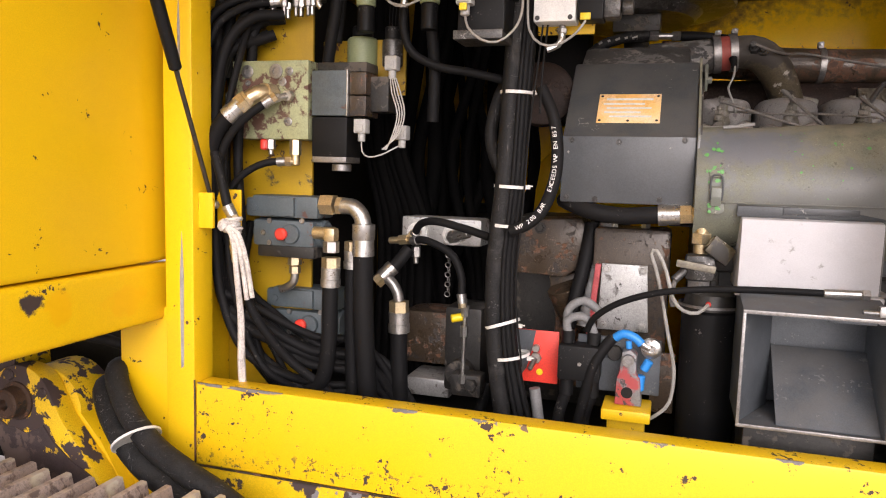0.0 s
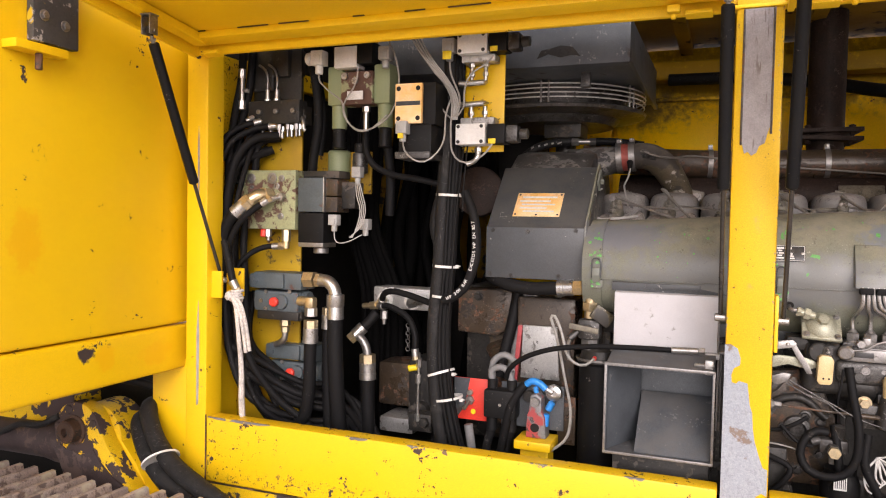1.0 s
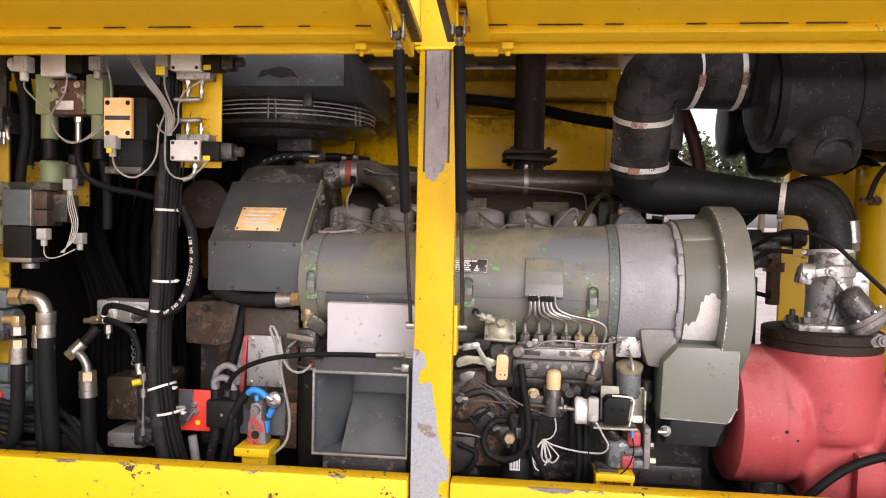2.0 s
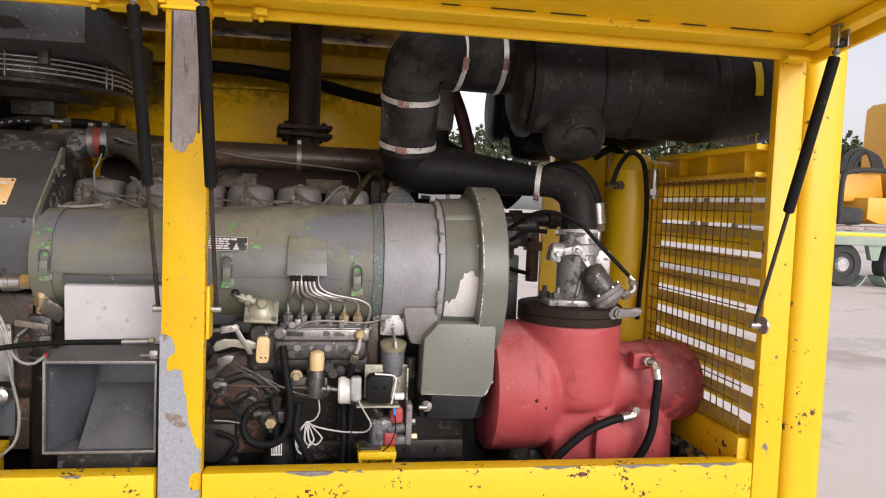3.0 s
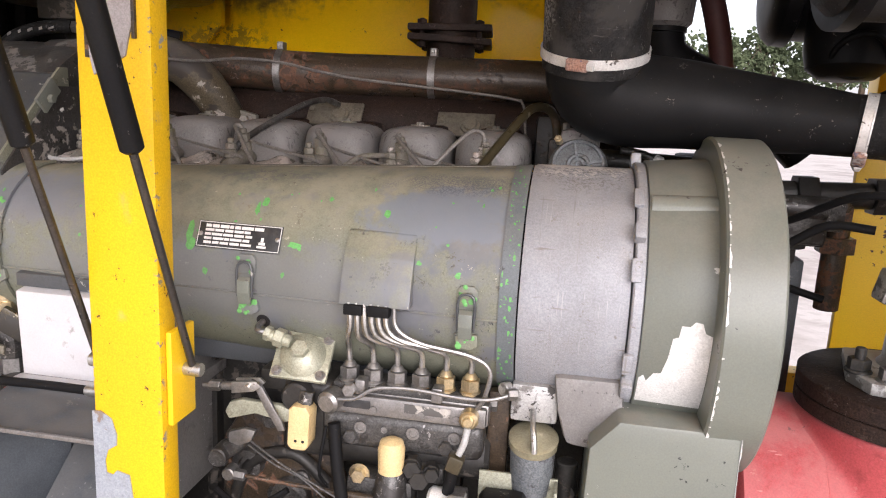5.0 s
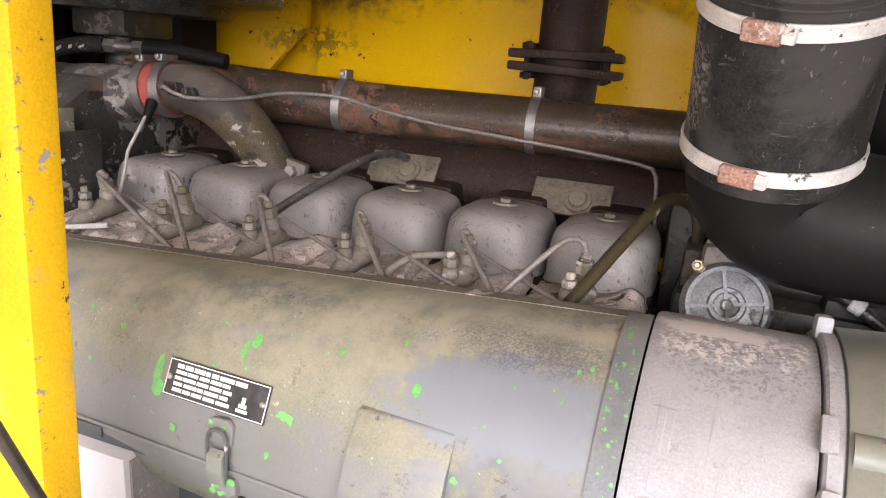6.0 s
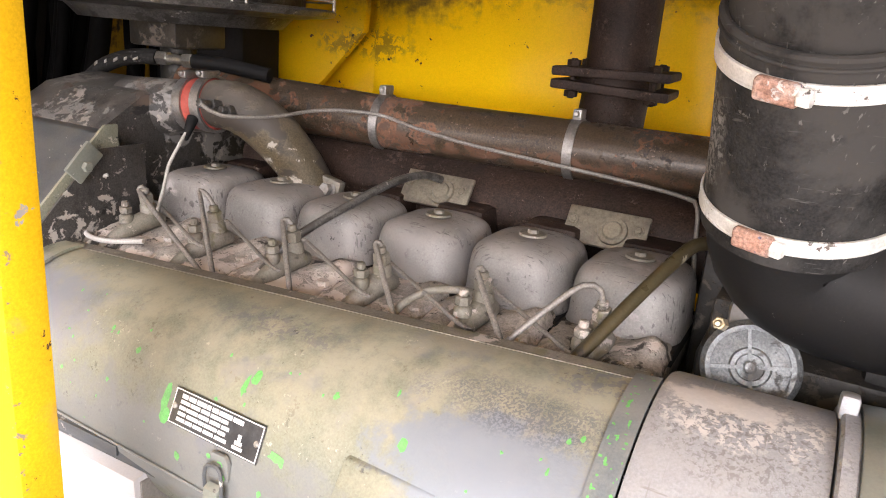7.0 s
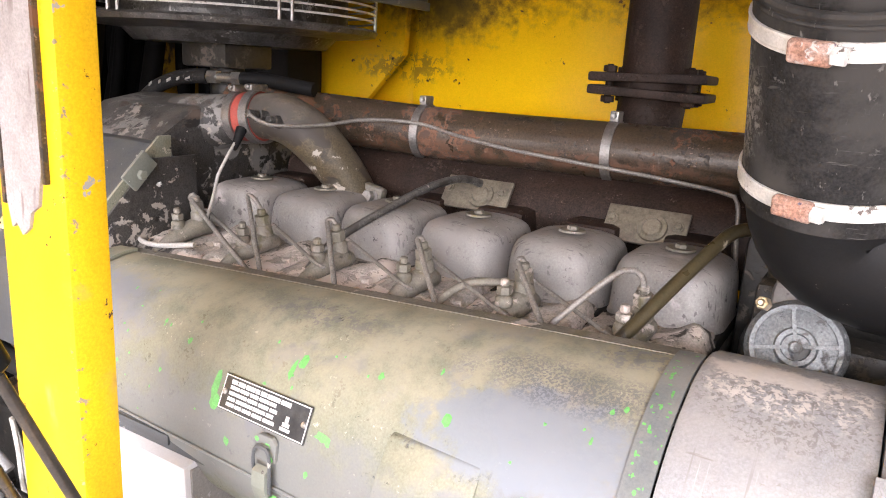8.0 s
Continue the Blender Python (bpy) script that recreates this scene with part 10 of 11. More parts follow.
# clutter below the injection pump
for k, pts in enumerate(([(0.640, 1.402, 1.325), (0.648, 1.394, 1.27), (0.660, 1.388, 1.2), (0.657, 1.387, 1.14), (0.635, 1.387, 1.106), (0.602, 1.389, 1.098), (0.570, 1.393, 1.108), (0.556, 1.398, 1.138), (0.566, 1.403, 1.17), (0.587, 1.408, 1.186), (0.607, 1.412, 1.184)],
                         [(0.68, 1.41, 1.19), (0.675, 1.40, 1.13), (0.70, 1.40, 1.07), (0.73, 1.41, 0.98)],
                         [(0.62, 1.42, 1.2), (0.63, 1.41, 1.12), (0.645, 1.42, 0.97)],
                         [(0.78, 1.44, 1.2), (0.785, 1.43, 1.1), (0.78, 1.43, 0.97)],
                         [(0.80, 1.45, 1.2), (0.80, 1.44, 1.1), (0.80, 1.44, 0.97)],
                         [(0.495, 1.42, 1.12), (0.54, 1.41, 1.10), (0.52, 1.41, 1.06), (0.50, 1.42, 1.04)])):
    hose(pts, (0.0085, 0.009, 0.0085, 0.008, 0.008, 0.0065)[k], "black oil hose beneath the injection pump", group="engine hoses")
fs = thing("oil_sender", (0.62, 1.42, 1.13), "oil pressure sender with a brass-coloured nut", "sensor")
part("body", S().box((0.62, 1.425, 1.155), (0.055, 0.03, 0.03), 0.006).hexa((0.618, 1.41, 1.15), (0.618, 1.39, 1.15), 0.0145).hexa((0.627, 1.42, 1.17), (0.63, 1.415, 1.2), 0.011).cyl((0.595, 1.42, 1.165), (0.575, 1.415, 1.16), 0.009, seg=10), iron_grey, fs)
part("nut", S().hexa((0.618, 1.392, 1.15), (0.618, 1.38, 1.15), 0.013), brass, fs)
part("lower_nut", S().hexa((0.62, 1.42, 1.138), (0.62, 1.42, 1.118), 0.009), steel, fs)
cable([(0.49, 1.42, 1.147), (0.525, 1.415, 1.146), (0.555, 1.412, 1.14)], 0.0018, wire_white, "pale wire low on the engine")
cable([(0.806, 1.366, 1.205), (0.80, 1.364, 1.165), (0.802, 1.364, 1.12), (0.822, 1.366, 1.088), (0.862, 1.364, 1.082), (0.89, 1.364, 1.105), (0.902, 1.366, 1.14), (0.899, 1.371, 1.172)], 0.0016, rubber, "thin black looped wire")
cable([(0.53, 1.392, 1.29), (0.57, 1.385, 1.27), (0.61, 1.385, 1.25), (0.66, 1.388, 1.224), (0.70, 1.39, 1.212), (0.722, 1.392, 1.214)], 0.0015, iron_grey, "thin steel wire across the pump")
cable([(0.525, 1.394, 1.283), (0.568, 1.387, 1.262), (0.60, 1.386, 1.252), (0.635, 1.388, 1.224)], 0.0013, iron_grey, "thin steel wire across the pump")
ofl = thing("oil_filter", (0.637, 1.44, 0.97), "black spin-on oil filter low on the engine", "filter")
part("can", S().lathe((0.637, 1.44, 0.955), (0, 0, 1), [(0, 0.03), (0.004, 0.038), (0.12, 0.0385), (0.135, 0.034), (0.14, 0.03), (0.15, 0.03), (0.15, 0)], 32), plastic_black, ofl)
# greasy timing case with bolts, holes and brackets
case = thing("timing_case", (0.53, 1.5, 1.05), "greasy brown timing case with bolt heads and recesses", "engine casting")
part("plate", S().prism([(0.45, 1.05), (0.45, 1.25), (0.475, 1.29), (0.56, 1.3), (0.6, 1.27), (0.63, 1.2), (0.62, 1.05)], "y", 1.475, 1.5, 0.006), rust_brown, case, "greasy brown cast plate")
part("rib", S().tube([(0.46, 1.472, 1.06), (0.47, 1.468, 1.16), (0.5, 1.466, 1.22), (0.56, 1.466, 1.24), (0.61, 1.468, 1.2)], 0.009, seg=10), iron_dark, case)
part("boss", S().lathe((0.555, 1.475, 1.17), (0, -1, 0), [(0, 0.03), (0.012, 0.028), (0.014, 0.018), (0.006, 0.015), (0.006, 0)], 22), iron_grey, case)
part("boss", S().lathe((0.49, 1.475, 1.215), (0, -1, 0), [(0, 0.024), (0.014, 0.022), (0.016, 0.012), (0.01, 0.01), (0.01, 0)], 20), iron_grey, case)
for u, w in ((0.465, 1.25), (0.52, 1.28), (0.59, 1.255), (0.465, 1.15), (0.6, 1.12), (0.52, 1.11), (0.56, 1.08), (0.6, 1.19)):
    part("bolt", hexbolt(S(), (u, 1.476, w), (0, -1, 0), 0.008, 0.007), iron_grey, case)
for pts, r in (([(0.52, 1.41, 1.19), (0.55, 1.405, 1.16), (0.58, 1.40, 1.155)], 0.004), ([(0.46, 1.43, 1.19), (0.5, 1.42, 1.175), (0.54, 1.415, 1.19), (0.57, 1.42, 1.21)], 0.0045), ([(0.63, 1.40, 1.32), (0.625, 1.395, 1.28), (0.622, 1.4, 1.25), (0.63, 1.41, 1.23)], 0.0025)):
    cable(pts, r, rubber, "greasy line on the injection pump")
tg = thing("barcode_tag", (0.637, 1.41, 1.08), "white printed tag tied to a cable", "tag")
part("tag", S().box((0.632, 1.396, 1.088), (0.024, 0.0015, 0.034), 0.0005), label_white, tg)
for k in range(6):
    part("print_bar", S().box((0.623 + 0.0036 * k, 1.3948, 1.087), (0.0012 + 0.0006 * (k % 2), 0.0006, 0.024), 0.0), label_black, tg)
lb = S().box((0.5, 1.46, 1.09), (0.07, 0.06, 0.09), 0.006)
hexbolt(lb, (0.505, 1.43, 1.11), (0, -1, 0), 0.008)
lb.cyl((0.52, 1.42, 1.05), (0.545, 1.415, 1.055), 0.008, seg=10).hexa((0.53, 1.418, 1.052), (0.542, 1.415, 1.055), 0.011)
solid("engine_bracket", lb, iron_dark, "dark greasy bracket low on the engine", "bracket")

# compressor hoses and what stands behind it
vc = thing("air_valve_cluster", (1.31, 1.75, 1.5), "dark brown cluster of pipe fittings behind the inlet", "fitting")
part("cross_pipe", S().cyl((1.2, 1.74, 1.625), (1.40, 1.75, 1.63), 0.02, seg=16).hexa((1.25, 1.743, 1.627), (1.28, 1.744, 1.628), 0.03).hexa((1.36, 1.748, 1.629), (1.385, 1.749, 1.63), 0.03), iron_dark, vc)
part("riser", S().cyl((1.32, 1.745, 1.45), (1.32, 1.745, 1.62), 0.018, seg=16).hexa((1.32, 1.745, 1.54), (1.32, 1.745, 1.565), 0.028), rust_brown, vc)
part("tee", S().box((1.24, 1.73, 1.57), (0.06, 0.05, 0.05), 0.01).cyl((1.2, 1.73, 1.57), (1.29, 1.73, 1.57), 0.016, seg=14).hexa((1.27, 1.73, 1.57), (1.295, 1.73, 1.57), 0.022), iron_dark, vc)
rearp = thing("receiver_panel", (1.5, 1.9, 0.95), "yellow steel panel behind the compressor", "panel")
part("plate", S().prism([(1.40, 0.96), (1.40, 1.70), (1.42, 1.78), (1.47, 1.835), (1.54, 1.855), (1.66, 1.855), (1.66, 0.96)], "y", 1.93, 1.945, 0.003), paint_yellow_worn, rearp)
cable([(1.5, 1.62, 1.735), (1.52, 1.62, 1.79), (1.56, 1.64, 1.825), (1.61, 1.67, 1.80), (1.635, 1.69, 1.70), (1.64, 1.70, 1.55), (1.63, 1.70, 1.35)], 0.007, rubber, "black air line along the yellow column")
af = thing("column_fitting", (1.60, 1.72, 1.74), "steel elbow fitting on the yellow column", "fitting")
part("elbow", S().hexa((1.655, 1.715, 1.775), (1.655, 1.69, 1.775), 0.014).cyl((1.655, 1.69, 1.785), (1.655, 1.69, 1.70), 0.011, seg=12).hexa((1.655, 1.69, 1.73), (1.655, 1.69, 1.71), 0.016), steel, af)
part("stud", S().cyl((1.5, 1.66, 1.735), (1.56, 1.70, 1.735), 0.007, seg=10).hexa((1.535, 1.683, 1.735), (1.56, 1.7, 1.735), 0.013), rust_brown, af)
hf = thing("hose_end", (1.44, 1.6, 1.62), "crimped steel hose end by the inlet", "fitting")
part("ferrule", S().cyl((1.458, 1.62, 1.682), (1.465, 1.62, 1.625), 0.0215, seg=18).hexa((1.465, 1.62, 1.625), (1.466, 1.62, 1.605), 0.018).tube([(1.466, 1.62, 1.607), (1.464, 1.62, 1.58), (1.45, 1.62, 1.56), (1.42, 1.6, 1.55)], 0.011, seg=12), steel, hf)
hose([(1.548, 1.392, 1.272), (1.551, 1.386, 1.245), (1.546, 1.384, 1.19), (1.54, 1.384, 1.12), (1.51, 1.39, 1.05), (1.44, 1.40, 0.985)], 0.0105, ends=(1, 0))
hose([(1.488, 1.405, 1.152), (1.44, 1.395, 1.146), (1.375, 1.386, 1.122), (1.315, 1.384, 1.075), (1.26, 1.39, 1.01)], 0.0105, ends=(1, 0))
elbows = thing("compressor_elbows", (1.5, 1.41, 1.28), "steel elbow fittings on the compressor", "fitting")
part("elbow", S().hexa((1.531, 1.428, 1.29), (1.532, 1.405, 1.29), 0.012).tube([(1.532, 1.41, 1.29), (1.543, 1.398, 1.289), (1.548, 1.392, 1.272)], 0.009, seg=10, step=0.004), steel, elbows)
part("elbow", S().hexa((1.508, 1.43, 1.165), (1.508, 1.405, 1.165), 0.012).tube([(1.508, 1.412, 1.165), (1.502, 1.405, 1.155), (1.488, 1.405, 1.152)], 0.009, seg=10, step=0.004), steel, elbows)
hose([(1.12, 1.74, 1.55), (1.2, 1.60, 1.60), (1.265, 1.50, 1.652), (1.345, 1.46, 1.632), (1.42, 1.44, 1.56), (1.486, 1.424, 1.494)], 0.0052, ends=(0, 1), label="thin black air line to the actuator")
hose([(1.22, 1.62, 1.57), (1.26, 1.60, 1.60), (1.31, 1.58, 1.60)], 0.006, label="thin black air line")
hose([(1.15, 1.75, 1.52), (1.22, 1.72, 1.495), (1.30, 1.7, 1.475)], 0.006, label="thin black air line")
hose([(1.26, 1.64, 1.72), (1.301, 1.62, 1.752), (1.342, 1.62, 1.773), (1.392, 1.62, 1.768), (1.433, 1.62, 1.732), (1.459, 1.62, 1.676)], 0.019, "thick black hose behind the filter")
hose([(1.52, 1.82, 1.82), (1.58, 1.82, 1.85), (1.62, 1.80, 1.80), (1.63, 1.79, 1.68), (1.62, 1.79, 1.55), (1.58, 1.79, 1.35), (1.56, 1.79, 1.1), (1.56, 1.79, 0.96)], 0.011, "black hose down the yellow column")
hose([(1.045, 1.87, 1.87), (1.055, 1.872, 1.835), (1.09, 1.88, 1.81), (1.15, 1.89, 1.785), (1.23, 1.9, 1.745), (1.3, 1.9, 1.68)], 0.036, "thick black hose from the breather bowl")
hose([(1.0, 1.85, 2.15), (1.06, 1.86, 2.05), (1.11, 1.87, 1.95), (1.14, 1.88, 1.86), (1.16, 1.88, 1.75), (1.2, 1.85, 1.6)], 0.0195, "dark red-brown hose hanging from the roof", mat=hose_redbrown)
hose([(0.2, 2.3, 2.1), (0.45, 2.28, 2.09), (0.65, 2.25, 2.06), (0.8, 2.2, 2.02), (0.95, 2.1, 1.98)], 0.02, "thick black cable under the roof")
bt = thing("control_cabinet", (1.22, 1.78, 1.2), "grey control box with faded print behind the compressor", "box")
part("box", S().box((1.235, 1.80, 1.36), (0.09, 0.12, 0.33), 0.006), grey_sheet, bt)
for k in range(4):
    part("print_bar", S().box((1.24 - 0.008 * (k % 2), 1.739, 1.49 - 0.02 * k), (0.045, 0.001, 0.006), 0.0), label_black, bt)
part("stand", S().box((1.235, 1.82, 1.08), (0.08, 0.08, 0.26), 0.004), iron_dark, bt)
vblk = thing("regulator_block", (1.25, 1.72, 1.55), "greasy valve block with small fittings behind the compressor", "valve block")
part("block", S().box((1.24, 1.73, 1.59), (0.1, 0.06, 0.07), 0.006).cyl((1.20, 1.71, 1.61), (1.29, 1.71, 1.61), 0.018, seg=14).box((1.3, 1.74, 1.60), (0.04, 0.05, 0.05), 0.006), iron_grey, vblk)
part("support", S().box((1.24, 1.76, 1.535), (0.05, 0.04, 0.05), 0.004), iron_dark, vblk)

# ---------------------------------------------------------------- crawler track and arm below the cabinet
tr = thing("crawler_track", (-1.5, 0.85, 0.3), "muddy steel crawler track with grouser bars", "crawler track")
shoe = S()
shoe.box((0, 0.83, 0.905), (0.158, 0.52, 0.016), 0.003)
for gx in (-0.053, 0.0, 0.053):
    shoe.prism([(gx - 0.014, 0.912), (gx + 0.014, 0.912), (gx + 0.007, 0.944), (gx - 0.005, 0.945)], "y", 0.57, 1.09, 0.002)
shoe_mesh = shoe.mesh("track_shoe", steel_track)
for k in range(14):
    ob = new("track_shoe", shoe_mesh)
    ob.parent = tr
    ob.matrix_parent_inverse = Matrix.Translation(tr["base"]).inverted()
    ob.location = (-2.75 + 0.159 * k, 0.012 * math.sin(k * 2.1), 0.004 * math.sin(k * 1.7))
part("side_frame", S().box((-1.7, 0.85, 0.6), (2.3, 0.36, 0.5), 0.03), dark_void, tr, "dark dirty track frame")
part("lower_run", S().box((-1.7, 0.83, 0.33), (2.3, 0.52, 0.06), 0.02), steel_track, tr)
arm = thing("pivot_arm", (-1.25, 1.2, 0.85), "chipped yellow pivot arm with a rusty bolt above the track", "arm")


def rounded_head(x, z, r, a0, a1):
    return [(x + r * math.cos(radians(a)), z + r * math.sin(radians(a))) for a in range(a0, a1 + 1, 12)]


part("front_plate", S().prism(rounded_head(-1.235, 1.012, 0.083, 24, 204) + [(-1.30, 0.93), (-1.24, 0.80), (-1.0, 0.70), (-0.95, 0.76), (-1.04, 0.885), (-1.13, 0.99)], "y", 1.19, 1.235, 0.006), paint_yellow_bad, arm, "chipped yellow cheek plate")
part("rear_lug", S().prism(rounded_head(-1.215, 0.99, 0.094, 0, 204) + [(-1.30, 0.9), (-1.2, 0.8), (-1.1, 0.8)], "y", 1.236, 1.335, 0.008), paint_yellow_bad, arm, "thick rounded lug with chipped paint")
part("bridge", S().prism([(-1.175, 1.02), (-1.135, 1.005), (-1.07, 0.935), (-0.985, 0.80), (-0.93, 0.70), (-1.08, 0.70), (-1.2, 0.9)], "y", 1.2355, 1.32, 0.004), paint_yellow, arm, "smooth yellow link plate")
worn = random.Random(8)
edge = [(-1.318 + 0.024 * k, 0.962 + 0.006 * math.sin(k * 1.3) - max(0, k - 6) * 0.017 + worn.uniform(-0.006, 0.006)) for k in range(13)]
part("bare_steel", S().prism(edge + [(-0.985, 0.80), (-1.0, 0.71), (-1.24, 0.805), (-1.298, 0.93)], "y", 1.1865, 1.192, 0.0008), bare_brown, arm, "bare dark steel where the paint is gone")
part("bolt", S().lathe((-1.243, 1.19, 1.018), (0, -1, 0), [(-0.002, 0.042), (0.004, 0.041), (0.006, 0.034), (0.012, 0.033), (0.03, 0.031), (0.034, 0.027), (0.034, 0.012), (0.02, 0.01), (0.02, 0)], 28), rust_pin, arm, "large rusty pin with a drilled end")
for bx, bz, r in ((-1.262, 1.072, 0.013), (-1.302, 1.022, 0.012), (-1.175, 1.043, 0.011)):
    part("stud", S().lathe((bx, 1.19, bz), (0, -1, 0), [(-0.002, r), (0.002, r), (0.0045, r * 0.8), (0.005, 0)], 16), bare_brown, arm)
part("beam", S().box((-1.63, 1.29, 1.035), (0.66, 0.1, 0.1), 0.01, rot=(0, -6, 0)), paint_yellow_bad, arm)
part("rod", S().lathe((-1.95, 1.25, 0.945), (1, 0, 0.02), [(0, 0.05), (0.55, 0.052), (0.6, 0.06), (0.645, 0.06), (0.66, 0.05)], 28), bare_brown, arm, "bare dark steel rod")
part("grease_tube", S().tube([(-1.62, 1.2, 0.95), (-1.52, 1.19, 0.98), (-1.44, 1.18, 1.012), (-1.36, 1.18, 1.02), (-1.3, 1.19, 1.05)], 0.009, seg=10), rubber_dusty, arm)
part("guard", S().prism([(-1.30, 1.10), (-1.24, 1.112), (-1.17, 1.15), (-1.18, 1.16), (-1.26, 1.128), (-1.305, 1.112)], "y", 1.2, 1.27, 0.002), steel_dull, arm, "torn grey sheet guard")
# added dark sheet that stands for the shade behind the arm
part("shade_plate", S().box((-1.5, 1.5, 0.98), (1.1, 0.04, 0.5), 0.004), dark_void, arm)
for k, (dx, dz, r) in enumerate(((0.018, 0.01, 0.023), (-0.016, -0.03, 0.0215))):
    hose([(-1.055 + dx, 1.385, 1.030 + dz), (-1.075 + dx, 1.310, 1.068 + dz), (-1.066 + dx, 1.262, 1.078 + dz), (-1.036 + dx, 1.230, 1.054 + dz), (-0.970 + dx, 1.190, 1.010 + dz), (-0.890 + dx, 1.160, 0.969 + dz), (-0.794 + dx, 1.140, 0.936 + dz), (-0.696 + dx, 1.130, 0.897 + dz), (-0.4, 1.13, 0.74)], r, "thick scuffed black hose running under the frame", group="undercarriage hoses", mat=rubber_dusty)
hose([(-1.5, 1.2, 1.12), (-1.35, 1.18, 1.165), (-1.2, 1.2, 1.17), (-1.08, 1.26, 1.15), (-1.0, 1.33, 1.1)], 0.012, "black hose above the pivot arm", group="undercarriage hoses")
solid("wire_tie", S().ring((-0.926, 1.172, 0.984), (0.6, -0.3, -0.7), 0.046, 0.005, 0.002, 24), tie_white, "white wire tie round two hoses", "cable tie")
solid("base_bolt", hexbolt(S(), (-0.93, 1.262, 0.90), (0, -1, 0.2), 0.014, 0.012), steel_dull, "chipped bolt at the foot of the frame", "bolt")

# ---------------------------------------------------------------- yard in the distance
def wheel(parent, c, r, w):
    c = Vector(c)
    d = Vector((0.0, -1.0, 0))
    t = part("wheel", S().lathe(c + Vector((0, w / 2, 0)), d, [(0, r * 0.6), (0, r * 0.92), (w * 0.15, r), (w * 0.85, r), (w, r * 0.92), (w, r * 0.6), (w * 0.9, r * 0.55)], 32), tyre_rubber, parent, "dusty black tyre")
    part("rim", S().lathe(c + Vector((0, -w * 0.3, 0)), d, [(0, r * 0.6), (w * 0.1, r * 0.58), (w * 0.05, r * 0.4), (w * 0.2, r * 0.28), (w * 0.2, 0)], 24), aluminium, t)


def low_loader(o):
    o = Vector(o)
    t = thing("low_loader", o, "pale green low-loader trailer with dusty tyres", "trailer")
    part("deck", S().box(o + Vector((3.2, 0, 1.2)), (8.4, 1.9, 0.08), 0.02), steel_track, t, "dusty grey deck")
    part("beam", S().box(o + Vector((3.2, -0.95, 1.0)), (8.4, 0.1, 0.28), 0.02), paint_green_grey, t)
    part("stripe", S().box(o + Vector((3.2, -1.004, 1.08)), (8.4, 0.012, 0.07), 0.003), yellow_cap, t, "yellow stripe")
    for wx in (0.38, 1.72, 3.06):
        wheel(t, o + Vector((wx, -0.72, 0.45)), 0.45, 0.34)
        part("mudguard", S().lathe(o + Vector((wx, -0.55, 0.45)), (0, -1, 0), [(0, 0.54), (0.42, 0.54), (0.42, 0.51), (0, 0.51), (0, 0.54)], 20, 25, 155), paint_green_grey, t)
        part("hanger", S().prism([(wx + o.x + 0.5, o.z + 0.9), (wx + o.x + 0.84, o.z + 0.9), (wx + o.x + 0.76, o.z + 0.55), (wx + o.x + 0.6, o.z + 0.55)], "y", o.y - 0.93, o.y - 0.8, 0.01), paint_green_grey, t)
    return t


def loaded_machine(o):
    """Small site machine on the deck: dark guard frame, orange bonnet, yellow body and a tall radiator box."""
    o = Vector(o)
    t = thing("loaded_machine", o, "orange-yellow site machine standing on the trailer", "machine")

    def poly(pts):
        return [(o.x + x, o.z + z) for x, z in pts]
    part("body", S().prism(poly([(0.5, 0.15), (0.5, 0.6), (2.9, 0.6), (2.9, 0.05), (0.8, 0.05)]), "y", o.y - 0.7, o.y + 0.7, 0.03), paint_orange, t)
    part("bonnet", S().prism(poly([(0.0, 0.5), (0.12, 0.95), (0.3, 1.1), (1.1, 1.12), (1.2, 0.6), (1.2, 0.5)]), "y", o.y - 0.3, o.y + 0.7, 0.05), paint_orange, t, "orange rounded bonnet")
    part("guard_frame", S().tube([o + Vector((-0.18, -0.75, 0.02)), o + Vector((-0.16, -0.75, 0.9)), o + Vector((-0.05, -0.75, 1.1)), o + Vector((0.4, -0.75, 1.16)), o + Vector((0.95, -0.75, 1.14)), o + Vector((1.1, -0.75, 0.95)), o + Vector((1.16, -0.75, 0.55))], 0.055, seg=10, step=0.08), tyre_rubber, t, "dark grey guard frame")
    part("track", S().box(o + Vector((0.1, -0.6, 0.2)), (0.6, 0.3, 0.36), 0.1, seg=3), tyre_rubber, t, "dark running gear")
    part("radiator_box", S().prism(poly([(1.28, 0.6), (1.35, 2.6), (1.5, 2.72), (3.0, 2.72), (3.0, 0.6)]), "y", o.y - 0.65, o.y + 0.6, 0.03), paint_orange, t, "tall yellow radiator box")
    for k in range(16):
        part("grille_slat", S().box(o + Vector((2.1, -0.665, 0.78 + 0.11 * k)), (1.3, 0.02, 0.07), 0.004), tyre_rubber, t)
    part("lamp", S().box(o + Vector((1.24, -0.6, 2.45)), (0.14, 0.12, 0.16), 0.02), tyre_rubber, t, "black work lamp")
    for k in range(7):
        part("hose_coil", S().tube([o + Vector((0.0 + 0.05 * k, -0.4, 1.14)), o + Vector((0.12 + 0.06 * k, -0.45, 1.5 + 0.03 * (k % 3))), o + Vector((0.5 + 0.05 * k, -0.5, 1.6 - 0.02 * k)), o + Vector((0.78 + 0.04 * k, -0.45, 1.18))], 0.03, seg=8, step=0.08), tyre_rubber, t)
    return t


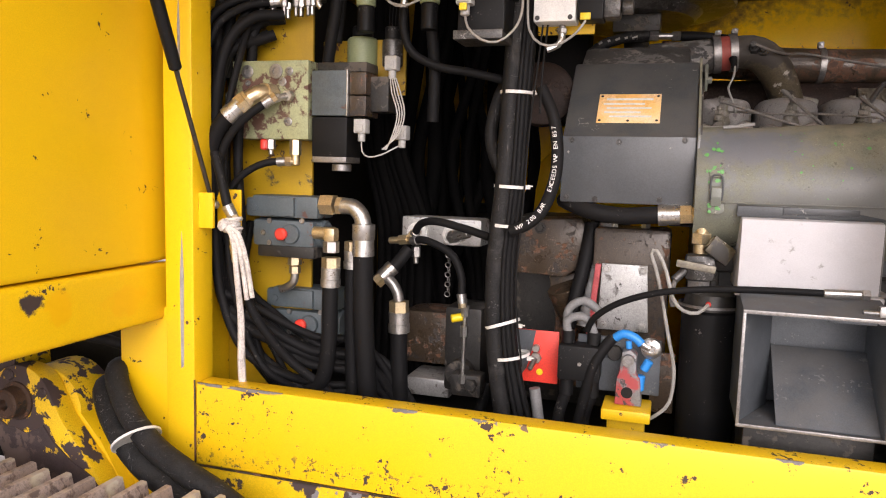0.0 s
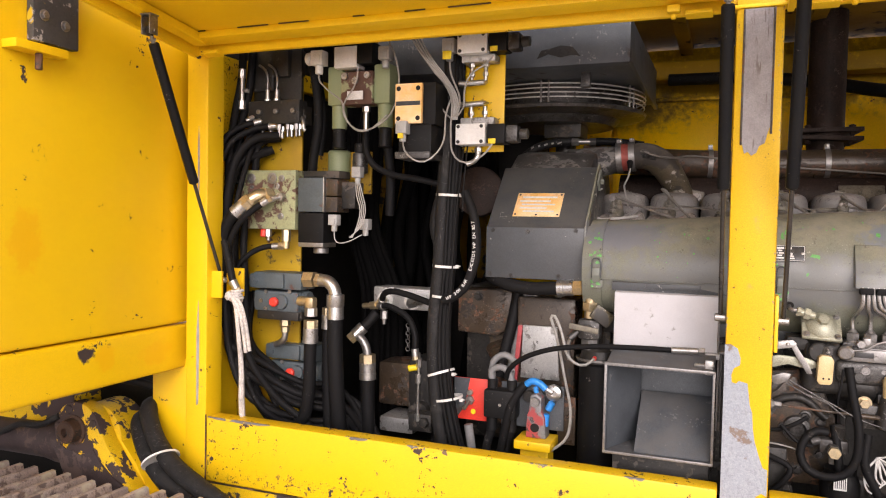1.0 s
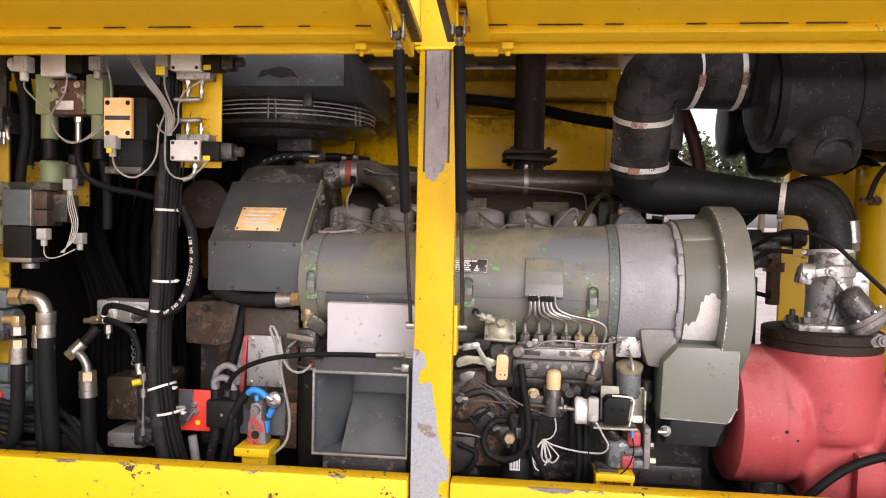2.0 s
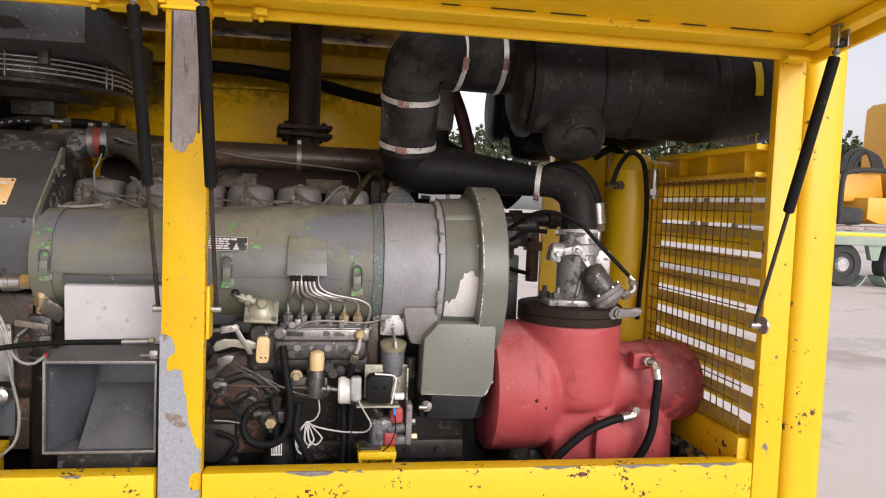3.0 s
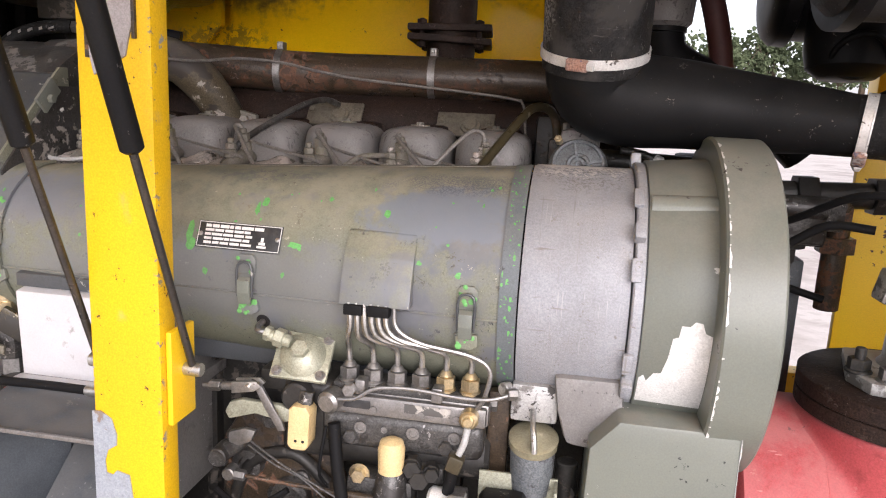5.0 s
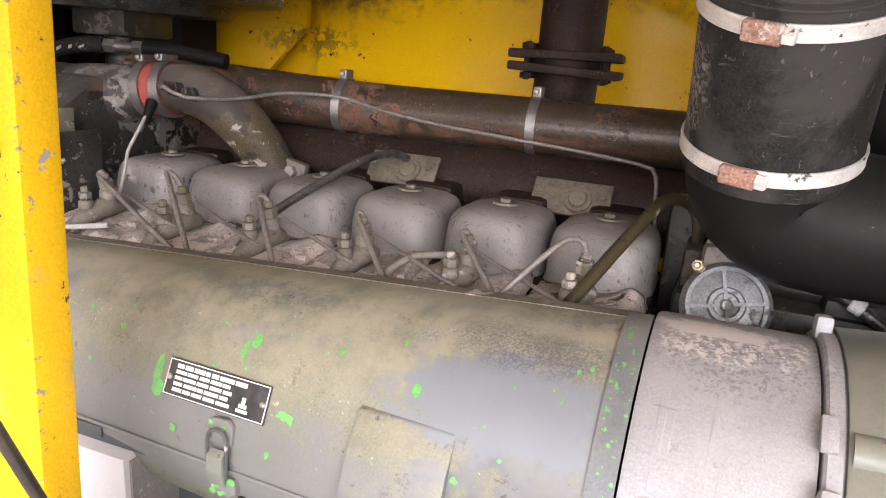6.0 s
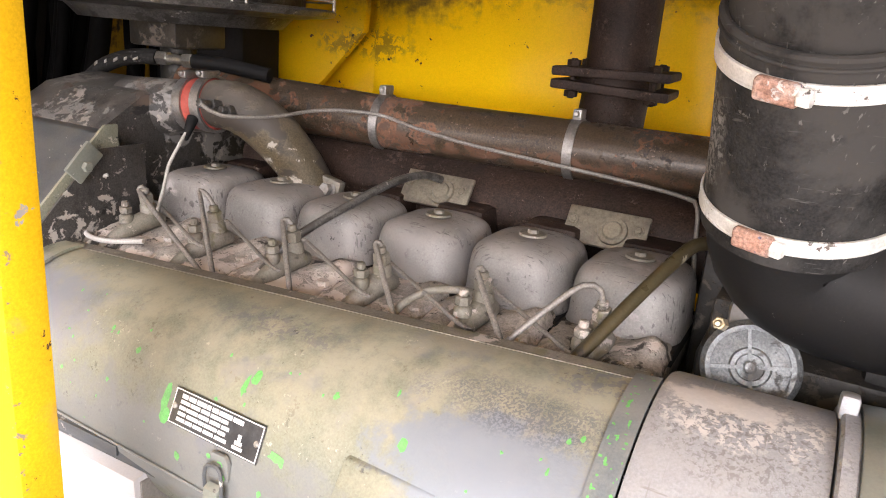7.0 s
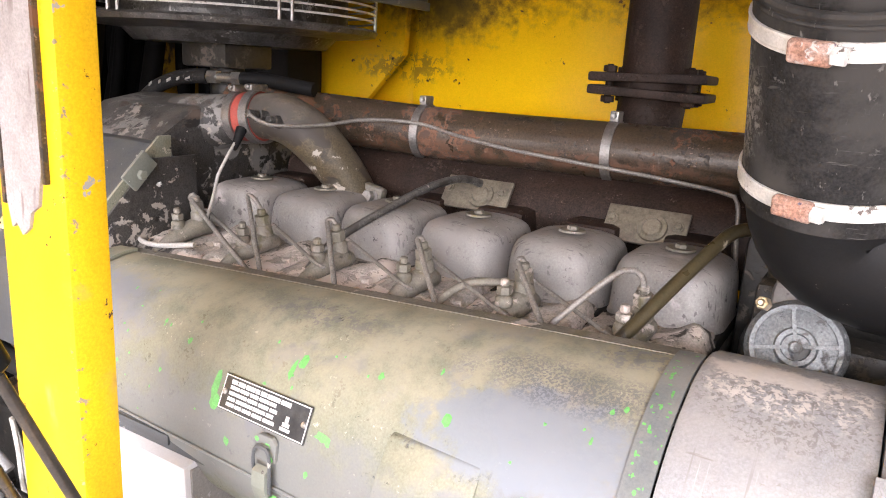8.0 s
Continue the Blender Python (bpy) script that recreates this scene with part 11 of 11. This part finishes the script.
low_loader((10.8, 13.9, 0.3))
loaded_machine((11.3, 13.9, 1.55))


def tree(x, y, h, seed):
    """A small far tree: trunk, limbs and a crown of many leaf clumps."""
    rng = random.Random(seed)
    t = thing("tree", (x, y, 0.3), "green broadleaf tree at the edge of the yard", "tree", "trees at the yard's edge")
    tk = S().tube([(x, y, 0.2), (x + 0.1, y, 0.3 + h * 0.35), (x, y + 0.1, 0.3 + h * 0.75)], [h * 0.03, h * 0.022, h * 0.008], seg=7, step=0.5)
    for k in range(5):
        a = rng.uniform(0, 6.28)
        tk.tube([(x, y, 0.3 + h * 0.4), (x + math.cos(a) * h * 0.15, y + math.sin(a) * h * 0.15, 0.3 + h * 0.6), (x + math.cos(a) * h * 0.28, y + math.sin(a) * h * 0.28, 0.3 + h * 0.75)], [h * 0.012, h * 0.008, h * 0.003], seg=5, step=0.6)
    part("trunk", tk, bark, t)
    verts, faces = [], []
    for k in range(1300):
        a, e, rr = rng.uniform(0, 6.28), rng.uniform(-0.6, 1.5), rng.uniform(0.35, 1.0) ** 0.6
        wob = 0.75 + 0.35 * math.sin(a * 3 + seed) * math.cos(e * 4 + seed)
        c = Vector((x + math.cos(a) * math.cos(e) * h * 0.42 * rr * wob, y + math.sin(a) * math.cos(e) * h * 0.42 * rr * wob, 0.3 + h * 0.55 + math.sin(e) * h * 0.42 * rr * wob))
        s = h * rng.uniform(0.012, 0.028)
        for j in range(3):
            u = Vector((rng.gauss(0, 1), rng.gauss(0, 1), rng.gauss(0, 1))).normalized() * s
            w = u.cross(Vector((rng.gauss(0, 1), rng.gauss(0, 1), rng.gauss(0, 1)))).normalized() * s * 0.8
            o = len(verts)
            verts += [c + u, c + w, c - u, c - w]
            faces.append((o, o + 1, o + 2, o + 3))
    part("crown", S().add(verts, faces), foliage, t)


trees = random.Random(3)
for k in range(26):
    tree(10 + k * 3.4 + trees.uniform(-1, 1), 78 - k * 0.9 + trees.uniform(-4, 4), trees.uniform(9.5, 13.5), k)
